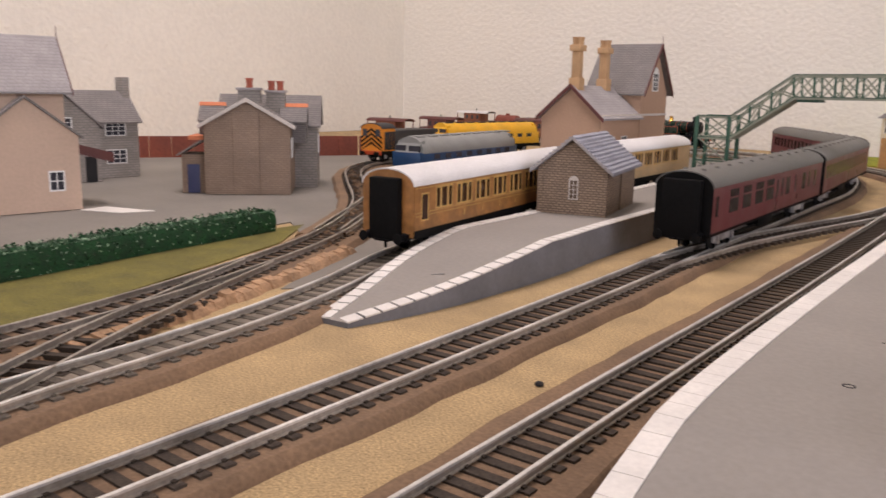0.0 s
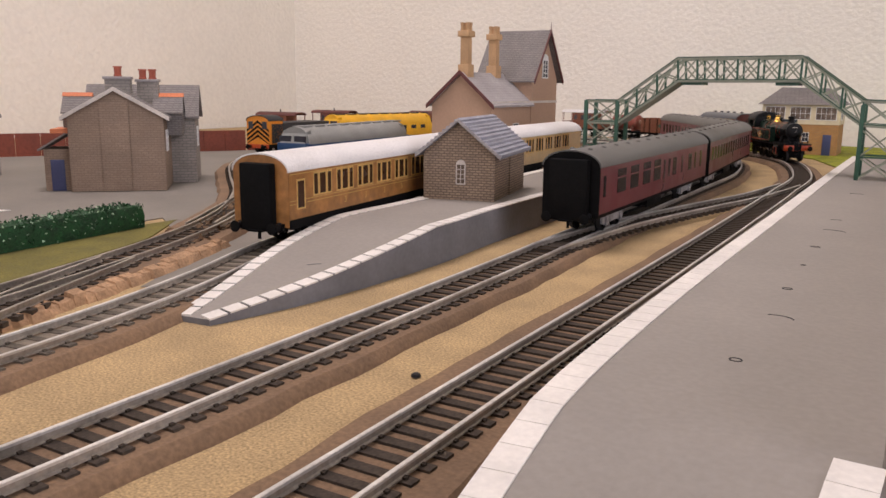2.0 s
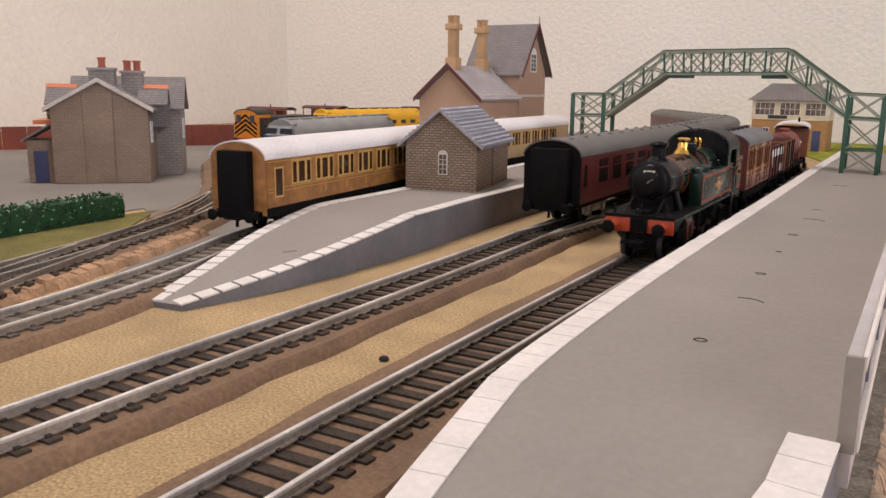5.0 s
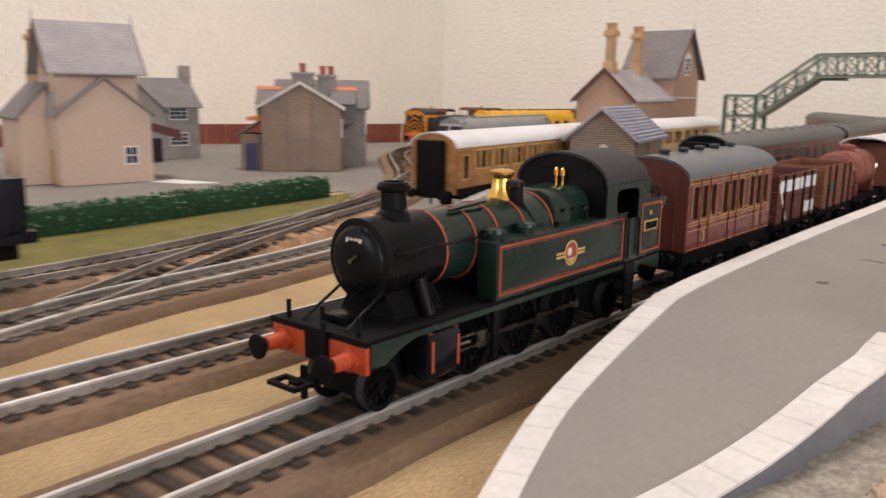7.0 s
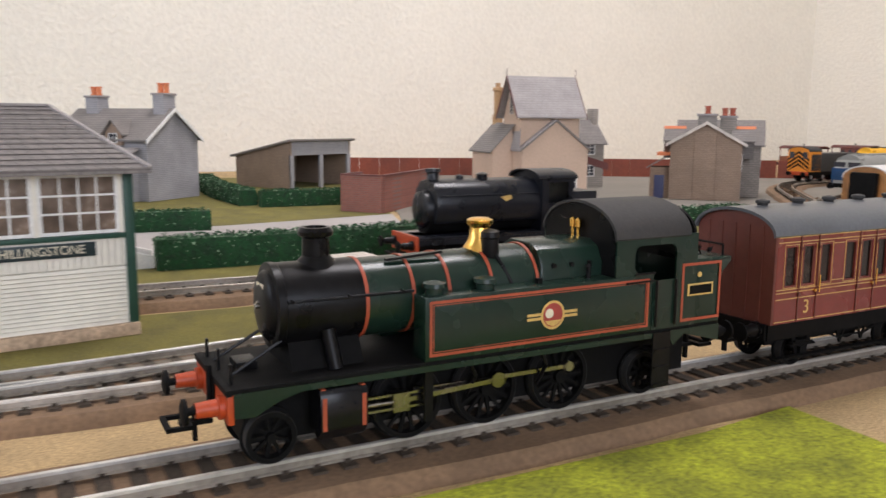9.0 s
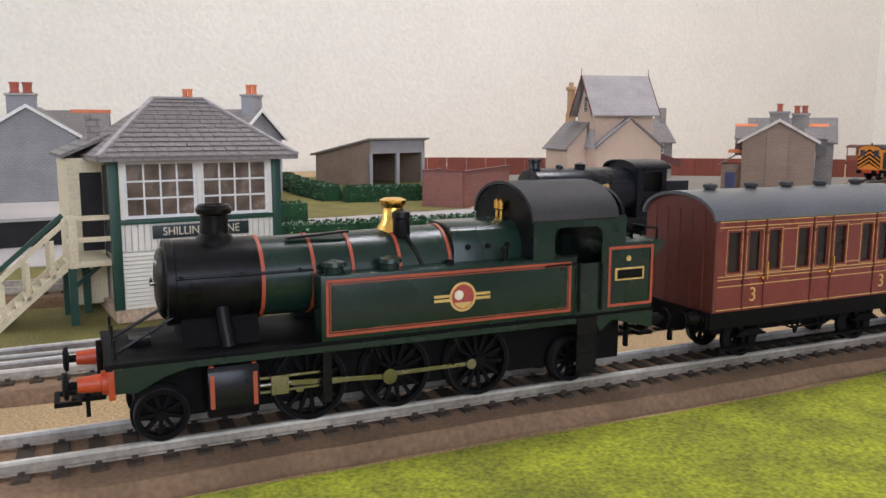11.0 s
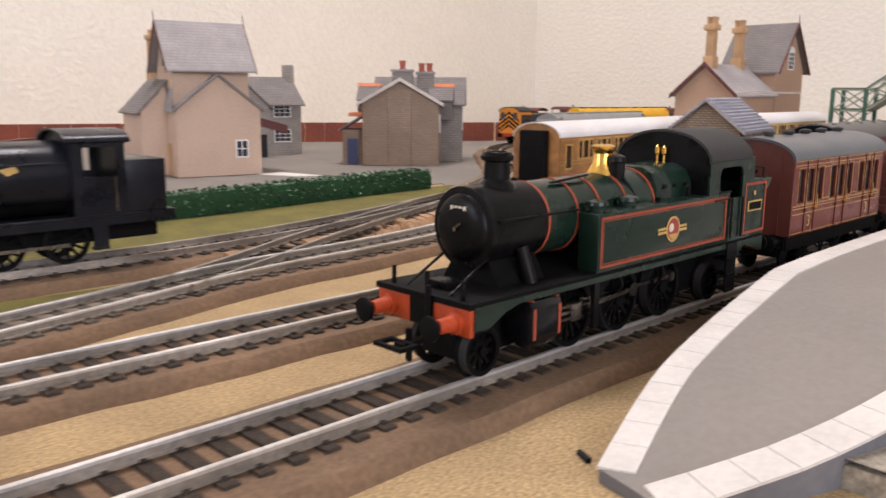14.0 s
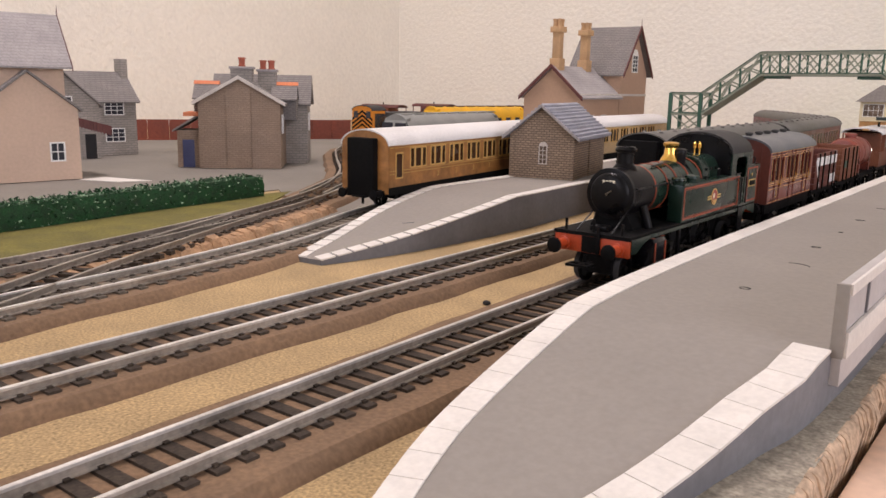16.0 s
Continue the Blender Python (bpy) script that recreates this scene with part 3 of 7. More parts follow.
def edging(t, line, h, inward, y_to, width=0.78, step=0.95, start=0.0, joint="joint", gap=0.06):
    """White coping slabs laid one by one along an edge of a platform."""
    acc = [0.0]
    for a, b in zip(line, line[1:]):
        acc.append(acc[-1] + (b - a).length)

    def at(s):
        j = max(k for k in range(len(line) - 1) if acc[k] <= s)
        return line[j].lerp(line[j + 1], (s - acc[j]) / (acc[j + 1] - acc[j]))

    def across(s):
        w = (at(min(s + .6, acc[-1] - .01)) - at(max(s - .6, 0))).normalized()
        return Vector((w.y, -w.x)) * inward
    bed, u = Shape(), start
    while u + 0.5 < acc[-1] and at(u).y < y_to:
        a, b = at(u), at(min(u + 0.5, acc[-1] - 0.01))
        ra, rb = across(u), across(min(u + 0.5, acc[-1] - 0.01))
        cs = [a - ra * 0.045, b - rb * 0.045, b + rb * (width - 0.01), a + ra * (width - 0.01)]
        bed.add([(c.x, c.y, h(c.y) + 0.012) for c in cs], [(0, 1, 2, 3)])
        u += 0.5
    part("joint_bed", bed, MAT[joint], t, smooth=0)
    s = start
    while s + step < acc[-1] and at(s).y < y_to:
        p, q = at(s), at(s + step - gap)
        rp, rq = across(s), across(s + step - gap)
        g = Shape()
        cs = [p - rp * 0.05, q - rq * 0.05, q + rq * width, p + rp * width]
        g.add([(c.x, c.y, h(c.y) - 0.02) for c in cs] + [(c.x, c.y, h(c.y) + 0.05) for c in cs],
              [(0, 1, 2, 3), (4, 5, 6, 7), (0, 1, 5, 4), (1, 2, 6, 5), (2, 3, 7, 6), (3, 0, 4, 7)])
        part("coping_slab", g, MAT["white_edge"], t, smooth=0)
        s += step


def platforms():
    t, lf, rt, h = platform("platform_near", [(0.0, 0.0), (-0.8, 2.4), (-1.4, 4.6), (-1.75, 7), (-2.0, 9.5), (-2.2, 12), (-2.45, 16), (-2.62, 26), (-2.6, 45), (-2.65, 70), (-2.6, 96)],
                            [(1.8, -0.4), (3.0, 2.2), (3.9, 5.3), (4.45, 9), (4.85, 12.6), (4.95, 30), (5.0, 60), (5.0, 96)], -0.5, 12.0, 2.15,
                            "grey card station platform with white edging")
    edging(t, lf, h, 1, 95, width=0.72, joint="white_edge", gap=0.025)
    edging(t, rt, h, -1, 12.0, width=0.86, joint="white_edge", gap=0.025)
    t2, lf2, rt2, h2 = platform("platform_island", [(-19.95, 17.2), (-20.9, 20.6), (-22.3, 25), (-23.0, 28.5), (-23.3, 32.5), (-23.5, 42), (-24.6, 60), (-26, 95)],
                                [(-18.25, 17.35), (-17.35, 21.2), (-16.9, 25.3), (-16.7, 32), (-17.1, 38.5), (-17.3, 46), (-17.6, 60), (-18.4, 80), (-20.5, 96)], 17.1, 31.6, 2.05,
                                "grey island platform with white coping")
    edging(t2, lf2, h2, 1, 94, width=0.66, step=0.9, gap=0.13)
    edging(t2, rt2, h2, -1, 94, width=0.66, step=0.9, gap=0.13)
    return t, t2


def platform_fence():
    t = thing("platform_fence", 4.98, 12.7, 0, 0, "low grey panelled card fence along the platform's rear edge", "fence")
    part("panel", Shape().box(-0.16, 0.10, 0, 83, 1.2, 3.80), MAT["fence_grey"], t, bevel=0.02)
    part("end_post", Shape().box(-0.17, 0.14, -0.14, -0.005, 1.95, 3.84), MAT["platform"], t, bevel=0.02)
    for i in range(24):
        part("post", Shape().box(0.105, 0.16, 2.2 + 3.4 * i, 2.32 + 3.4 * i, 2.66, 3.52), MAT["platform_side"], t)
    part("top_rail", Shape().box(0.105, 0.19, 0, 83, 3.55, 3.84), MAT["white_edge"], t, bevel=0.02)
    part("bottom_rail", Shape().box(0.105, 0.21, 0, 83, 1.95, 2.62), MAT["white_edge"], t, bevel=0.02)


def back_fence():
    t = thing("boundary_fence", 0, 0, 0, 0, "red-brown card boundary fence along the layout's rear edge", "fence")
    for (x0, y0), (x1, y1) in (((-113, 16), (-98, 52)), ((-98, 52.2), (-79.5, 82)), ((-79.4, 82.2), (-64, 100))):
        d = Vector((x1 - x0, y1 - y0))
        k = 12
        for i in range(k):
            a, b = Vector((x0, y0)) + d * (i / k), Vector((x0, y0)) + d * ((i + .985) / k)
            part("panel", Shape().bar((a.x, a.y, 1.45), (b.x, b.y, 1.45), 0.25, 2.9), MAT["fence"], t)


def hedge(line, w, hgt, label, seed):
    """Clipped foam hedge: a soft core with many small tufts on it."""
    rnd = random.Random(seed)
    t = thing("hedge", 0, 0, 0, 0, label, "hedge", "hedges")
    pts = glide(line, 0.5)
    core = Shape().sweep([(p.x, p.y, 0.05) for p in pts], [(-w * .46, 0), (-w * .5, hgt * .5), (-w * .4, hgt * .93), (w * .4, hgt * .95), (w * .5, hgt * .5), (w * .46, 0)])
    part("core", core, MAT["hedge"], t)
    for name, mat, share, size in (("foliage", "hedge", 1.0, 0.17), ("flock", "hedge_light", 0.4, 0.10)):
        g = Shape()
        for a, b in zip(pts, pts[1:]):
            d = (b - a)
            r = Vector((d.y, -d.x)).normalized()
            for _ in range(int(46 * share * d.length * (w + 2 * hgt) / 5) + 1):
                u, k = rnd.random(), rnd.random() * (2 * hgt + w)
                c = a + d * u
                if k < hgt:
                    s, z = -w / 2, k
                elif k < hgt + w:
                    s, z = k - hgt - w / 2, hgt
                else:
                    s, z = w / 2, k - hgt - w
                o = Vector((c.x + r.x * s, c.y + r.y * s, z + 0.05))
                e = [Vector((rnd.gauss(0, 1), rnd.gauss(0, 1), rnd.gauss(0, 1))).normalized() * size * rnd.uniform(.5, 1.3) for _ in range(4)]
                g.add([o + q for q in e], [(0, 1, 2), (0, 1, 3), (1, 2, 3), (0, 2, 3)])
        tagged(part(name, g, MAT[mat], t, smooth=0), kind="stuff")
    return t


def hedges():
    hedge([(-37.3, 5.0), (-37.5, 12), (-38.4, 20), (-39.2, 30.6)], 2.0, 1.5, "clipped dark green foam hedge flecked with white beside the yard", 1)
    hedge([(-35.4, -20.2), (-35.0, -12), (-35.6, -4), (-36.8, 3)], 2.0, 1.9, "clipped dark green foam hedge beside the siding", 2)
    hedge([(-53.5, -34), (-53.4, -22), (-52.3, -13.6)], 1.8, 1.6, "short clipped green hedge at the road's edge", 3)
    hedge([(-96, -5.5), (-82, -7.0), (-69.0, -6.4)], 2.0, 1.7, "clipped green garden hedge beside the shed", 4)
    hedge([(-67.6, -5.6), (-67.0, 3.4)], 1.8, 1.7, "clipped green garden hedge before the shed", 5)


def torn_bed():
    """Ragged torn edges and loose lumps of cork beside the sidings."""
    rnd = random.Random(11)
    line = [p for p in SIDING if 4 < p.y < 29]
    g = Shape()
    for a, b in zip(line, line[1:]):
        d = (b - a).normalized()
        r = Vector((d.y, -d.x))
        for k in range(3):
            c = a.lerp(b, k / 3) + r * (2.35 + rnd.uniform(-.12, .12))
            w, hgt, ln = rnd.uniform(.25, .5), rnd.uniform(.35, .62), rnd.uniform(.35, .6)
            e, f = r * w, d * ln
            g.add([(*(c - e - f), 0), (*(c + e - f), 0), (*(c + e + f), 0), (*(c - e + f), 0), (*(c - e * .7 - f * .8), hgt), (*(c + e * .4 - f * .7), hgt * .8), (*(c + e * .5 + f * .7), hgt * .75), (*(c - e * .6 + f * .8), hgt)],
                  [(0, 3, 2, 1), (4, 5, 6, 7), (0, 1, 5, 4), (1, 2, 6, 5), (2, 3, 7, 6), (3, 0, 4, 7)])
    single("torn_cork_edge", g, MAT["torn_cork"], "ragged tan torn edge of the cork bed", "track bed", kind="structure", smooth=0)
    g = Shape()
    pool = [p for p in SIDING if 28 < p.y < 62] + [p for p in STORAGE if p.y < 56]
    for _ in range(900):
        p = rnd.choice(pool)
        off = rnd.choice((-1, 1)) * rnd.uniform(0.0, 3.2)
        c = Vector((p.x + off * .8, p.y + off * -.6, 0.38 + rnd.uniform(-.1, .16)))
        e = [Vector((rnd.gauss(0, 1), rnd.gauss(0, 1), rnd.gauss(0, .5))).normalized() * rnd.uniform(.12, .42) for _ in range(4)]
        g.add([c + q for q in e], [(0, 1, 2), (0, 1, 3), (1, 2, 3), (0, 2, 3)])
    single("loose_ballast", g, MAT["cork"], "loose brown lumps of cork and ballast on the sidings", "ballast", kind="stuff", smooth=0)


# ---- buildings: x runs along the front, y to the rear ----
def panel_window(parent, m, w, h, nx, ny, frame="white", pane="window_dark", arch=False, bar=0.07):
    """A window with a frame, bars and a pane, standing proud of a wall; m puts it on the wall (x across, z up, -y outward)."""
    win = part("window", Shape().box(-w / 2, w / 2, -0.03, 0.02, 0, h), MAT[pane], parent, smooth=0)
    win.matrix_basis = m
    g = Shape()
    b = bar
    g.box(-w / 2 - b, -w / 2, -0.08, 0.02, -b, h + b).box(w / 2, w / 2 + b, -0.08, 0.02, -b, h + b)
    g.box(-w / 2, w / 2, -0.08, 0.02, -b, 0)
    if arch:
        pts = [(-w / 2 - b, h)] + [(-(w / 2 + b) * math.cos(a), h + (w / 2 + b) * math.sin(a)) for a in [radians(k) for k in range(15, 180, 15)]] + [(w / 2 + b, h)]
        g.prism(pts, -0.06, 0.02, "y")
    else:
        g.box(-w / 2, w / 2, -0.08, 0.02, h, h + b)
    for i in range(1, nx):
        x = -w / 2 + w * i / nx
        g.box(x - b * .3, x + b * .3, -0.06, 0.0, 0, h)
    for i in range(1, ny):
        z = h * i / ny
        g.box(-w / 2, w / 2, -0.06, 0.0, z - b * .3, z + b * .3)
    part("frame", g, MAT[frame], win, smooth=0)
    return win


def on_front(x, z, y=0.0):
    return pose(x * CM, y * CM, z * CM)


def on_right(y, z, x):
    return pose(x * CM, y * CM, z * CM, 0, 0, 90)


def on_left(y, z, x):
    return pose(x * CM, y * CM, z * CM, 0, 0, -90)


def gable(x0, x1, y0, y1, eave, ridge, base=0.05):
    """Walls with a gable at each y end."""
    return Shape().prism([(x0, base), (x1, base), (x1, eave), ((x0 + x1) / 2, ridge), (x0, eave)], y0, y1, "y")


def gable_x(x0, x1, y0, y1, eave, ridge, base=0.05):
    return Shape().prism([(y0, base), (y1, base), (y1, eave), ((y0 + y1) / 2, ridge), (y0, eave)], x0, x1, "x")


def barge(parent, x0, x1, y, eave, ridge, mat, w=0.35, t=0.14, over=0.5):
    """The two boards along a gable's slopes."""
    m = (x0 + x1) / 2
    k = (ridge - eave) / (m - x0)
    for s in (-1, 1):
        e = (x0 - over) if s < 0 else (x1 + over)
        ze = eave - k * over
        part("bargeboard", Shape().prism([(e, ze), (m, ridge), (m, ridge + w), (e, ze + w)], y - t, y, "y"), MAT[mat], parent, smooth=0)


def chimney(parent, x, y, z0, z1, sx, sy, mat, pots, pot="terracotta", r=0.3, h=0.9):
    st = part("chimney_shaft", Shape().box(x - sx / 2, x + sx / 2, y - sy / 2, y + sy / 2, z0, z1), MAT[mat], parent, bevel=0.03)
    part("cap", Shape().box(x - sx / 2 - .12, x + sx / 2 + .12, y - sy / 2 - .12, y + sy / 2 + .12, z1 - 0.22, z1 + .02), MAT["pale_slate"], st, bevel=0.02)
    for i in range(pots):
        px = x + (i - (pots - 1) / 2) * (r * 2.3)
        part("chimney_pot", Shape().turned([(r * .9, z1), (r, z1 + h * .15), (r * .8, z1 + h * .2), (r * .85, z1 + h * .85), (r * 1.05, z1 + h * .88), (r, z1 + h)], (px, y, 0), n=12), MAT[pot], st)


def brown_house():
    t = thing("card_house", -57.5, 38.9, 0.08, 44, "brown stone-print card house with pale bargeboards and red chimney pots", "house", "card houses")
    part("wall", gable(0, 7.7, 0, 7.5, 6.3, 8.5), MAT["brown_stone"], t, smooth=0)
    part("buttress", Shape().box(2.6, 4.9, -0.12, 0.0, 0.05, 7.6), MAT["brown_stone"], t, bevel=0.02)
    part("rear_wall", gable_x(0.5, 9.9, 6.0, 11.5, 6.3, 8.8), MAT["grey_stone"], t, smooth=0)
    part("roof", Shape().roof(-0.5, 8.2, -0.25, 7.4, 6.02, 8.55, 0.2, "y"), MAT["slate"], t, smooth=0)
    part("rear_roof", Shape().roof(0.2, 10.3, 5.6, 11.9, 5.95, 8.85, 0.2, "x"), MAT["slate"], t, smooth=0)
    barge(t, 0, 7.7, -0.26, 6.3, 8.5, "pale_trim")
    for x0, x1 in ((-0.9, 1.3), (6.6, 9.0)):
        d = part("dormer", gable_x(x0, x1, 3.0, 5.8, 6.4, 7.9, 4.6), MAT["slate"], t, smooth=0)
        part("dormer_roof", Shape().roof(x0 - .1, x1 + .1, 2.7, 6.0, 6.5, 8.05, 0.14, "x"), MAT["slate"], d, smooth=0)
        part("ridge_tiles", Shape().prism([(4.05, 7.98), (4.35, 8.32), (4.65, 7.98)], x0 - .15, x1 + .15, "x"), MAT["orange_tile"], d, "orange ridge tiles", smooth=0)
    chimney(t, 3.8, 3.2, 7.4, 9.7, 2.1, 1.3, "grey_stone", 1, r=.36)
    chimney(t, 6.1, 4.6, 7.0, 9.5, 1.8, 1.2, "grey_stone", 2, r=.36)
    p = part("porch", Shape().box(-2.2, -0.02, 0.9, 4.2, 0.05, 3.6), MAT["brown_stone"], t, smooth=0)
    part("porch_roof", Shape().prism([(-2.6, 3.45), (0, 5.0), (0, 5.2), (-2.6, 3.62)], 0.6, 4.5, "y"), MAT["slate"], p, smooth=0)
    part("ridge_tiles", Shape().box(-1.5, -0.02, 0.55, 4.5, 4.95, 5.3), MAT["orange_tile"], p, smooth=0)
    part("door", Shape().box(-1.7, -0.6, 0.82, 0.9, 0.05, 2.7), MAT["blue_door"], p, bevel=0.02)
    for y in (2.0, 8.5):
        panel_window(t, on_right(y, 3.4, 7.72 if y < 6 else 9.92), 1.2, 1.7, 2, 3)


def pink_house():
    t = thing("card_station_house", -57.8, 19.2, 0.08, 80.5, "pinkish rendered card house with steep pale slate roof", "house", "card houses")
    part("front_wall", gable(0, 7.5, 0, 6, 5.8, 8.7), MAT["pink_wall"], t, smooth=0)
    part("side_wall", Shape().box(-0.05, 7.4, 0.1, 8.8, 0.05, 5.9), MAT["pink_wall"], t, smooth=0)
    part("wing_wall", Shape().prism([(-2.3, .05), (-.06, .05), (-.06, 7.9), (-2.3, 5.6)], 2.5, 8.7, "y"), MAT["pink_wall"], t, smooth=0)
    part("wing_roof", Shape().prism([(-2.65, 5.35), (.25, 8.4), (.25, 8.55), (-2.65, 5.5)], 2.3, 9.0, "y"), MAT["slate"], t, smooth=0)
    part("tall_wall", gable_x(0.1, 6.9, 1.0, 5.4, 9.3, 13.2, 5.5), MAT["pink_wall"], t, smooth=0)
    part("front_roof", Shape().roof(-0.3, 7.8, -0.15, 3.2, 5.6, 8.72, 0.15, "y"), MAT["pale_slate"], t, smooth=0)
    g = Shape()
    g.add([(-0.3, 0.0, 5.75), (-0.3, 9.1, 5.75), (0.3, 5.4, 8.6), (0.3, 1.2, 8.6)], [(0, 1, 2, 3)])
    g.add([(-0.3, 9.1, 5.75), (7.7, 9.1, 5.75), (7.0, 5.4, 8.6), (0.3, 5.4, 8.6)], [(0, 1, 2, 3)])
    part("side_roof", g, MAT["pale_slate"], t, smooth=0)
    part("tall_roof", Shape().roof(-0.55, 7.35, 0.2, 6.2, 9.0, 13.25, 0.16, "x"), MAT["pale_slate"], t, smooth=0)
    for x in (-0.6, 7.36):
        for a in (0.2, 6.2):
            part("bargeboard", Shape().prism([(a, 8.85), (3.2, 13.1), (3.2, 13.5), (a, 9.25)], x, x + 0.06, "x"), MAT["stain_wood"], t, smooth=0)
        part("finial", Shape().rod((x + .03, 3.2, 13.3), (x + .03, 3.2, 14.2), 0.05, 0.02, 6), MAT["stain_wood"], t)
    barge(t, 0, 7.5, -0.16, 5.8, 8.7, "slate", w=0.22, t=0.08, over=0.3)
    part("buff_chimney", Shape().turned([(0.62, 7), (0.62, 9.3), (0.46, 9.6), (0.46, 11.9), (0.66, 12.1), (0.62, 12.4), (0.3, 12.45), (0.3, 12.9)], (0.6, 8.6, 0), n=8), MAT["buff"], t)
    panel_window(t, on_front(5.7, 1.7), 0.95, 1.35, 2, 2, bar=0.12)
    panel_window(t, on_left(3.2, 9.5, 0.08), 0.8, 1.6, 2, 3, arch=True, frame="pale_trim")
    for y in (2.0, 4.0, 6.2):
        part("door", Shape().box(-0.12, -0.05, y - .5, y + .5, 0.05, 2.9), MAT["buff"], t, smooth=0)
    a = part("canopy", Shape().prism([(7.4, 5.2), (10.6, 4.3), (10.6, 4.1), (7.4, 5.0)], 1.2, 5.5, "y"), MAT["stain_wood"], t, "maroon canopy with a scalloped valance", smooth=0)
    g = Shape()
    for i in range(12):
        g.prism([(7.5 + .26 * i, 5.1 - .075 * i), (7.74 + .26 * i, 5.05 - .075 * i), (7.74 + .26 * i, 4.45 - .075 * i), (7.62 + .26 * i, 4.3 - .075 * i), (7.5 + .26 * i, 4.45 - .075 * i)], 1.1, 1.2, "y")
    part("valance", g, MAT["stain_wood"], a, smooth=0)
    single("path", Shape().prism([(-56.3, 26.2), (-56.6, 28.6), (-51.8, 30.0), (-52.8, 27.6)], 0.085, 0.13), MAT["white_edge"], "small pale paved doorstep path", "path", kind="structure", smooth=0)


def grey_cottage():
    t = thing("card_cottage", -75.4, 36.4, 0.08, 84, "grey stone-print card cottage with white mullioned windows", "house", "card houses")
    part("wall", gable_x(-4, 6.7, 0, 6, 6.0, 8.8), MAT["grey_stone"], t, smooth=0)
    part("roof", Shape().roof(-4.3, 7.0, -0.5, 6.5, 5.7, 8.9, 0.18, "x"), MAT["slate"], t, smooth=0)
    part("wing_wall", gable(-5.4, 1.4, -2.6, 1, 5.6, 8.7), MAT["grey_stone"], t, smooth=0)
    part("wing_roof", Shape().roof(-5.8, 1.8, -2.8, 2, 5.3, 8.75, 0.18, "y"), MAT["slate"], t, smooth=0)
    st = part("chimney_shaft", Shape().box(6.2, 7.0, 2.2, 3.8, 7.8, 10.5), MAT["grey_stone"], t, bevel=0.03)
    part("door", Shape().box(-0.2, 0.9, -2.72, -2.6, 0.05, 2.6), MAT["dark"], t, smooth=0)
    for z in (1.6, 4.5):
        panel_window(t, on_front(4.2, z), 2.0, 1.3, 3, 3, bar=0.1)
    panel_window(t, on_front(-2.0, 5.2, -2.6), 1.2, 1.2, 2, 3, bar=0.1)


def station():
    t = thing("card_station", -40.2, 69, 0.05, 0, "terracotta-pink card station building with twin buff chimneys", "station")
    part("wall", gable(0, 6.9, 0, 16, 7.4, 10.4), MAT["station_wall"], t, smooth=0)
    part("tower_wall", gable_x(0.3, 6.95, 9.2, 16.02, 10.1, 15.1), MAT["station_wall"], t, smooth=0)
    part("roof", Shape().roof(-0.4, 7.3, -0.3, 9.4, 7.15, 10.45, 0.2, "y"), MAT["pale_slate"], t, smooth=0)
    part("tower_roof", Shape().roof(0.2, 7.5, 8.7, 16.5, 9.7, 15.2, 0.2, "x"), MAT["slate"], t, smooth=0)
    barge(t, 0, 6.9, -0.31, 7.4, 10.4, "stain_wood", w=0.42)
    for a in (8.7, 16.5):
        part("bargeboard", Shape().prism([(a, 9.55), (12.6, 15.05), (12.6, 15.5), (a, 10.0)], 7.51, 7.62, "x"), MAT["stain_wood"], t, smooth=0)
    part("finial", Shape().rod((7.55, 12.6, 15.3), (7.55, 12.6, 16.2), 0.06, 0.02, 6), MAT["stain_wood"], t)
    part("string_course", Shape().box(6.95, 7.05, -0.05, 16.1, 7.5, 7.75), MAT["pale_trim"], t, smooth=0)
    for y in (0.9, 7.0):
        st = part("chimney_shaft", Shape().box(2.85, 4.05, y - .6, y + .6, 9.4, 11.4).box(3.02, 3.88, y - .43, y + .43, 11.4, 14.1).box(2.8, 4.1, y - .65, y + .65, 14.1, 14.7), MAT["buff"], t, bevel=0.05)
        for dx, dy in ((-.3, -.3), (.3, -.3), (-.3, .3), (.3, .3)):
            part("chimney_pot", Shape().turned([(0.2, 14.7), (0.16, 15.1), (0.22, 15.5)], (3.45 + dx, y + dy, 0), n=8), MAT["buff"], st)
    panel_window(t, on_right(12.6, 10.3, 6.97), 1.2, 1.8, 2, 4, arch=True, bar=0.12)
    for y in (2.5, 5.5):
        panel_window(t, on_right(y, 3.4, 6.95), 1.1, 2.0, 2, 3)


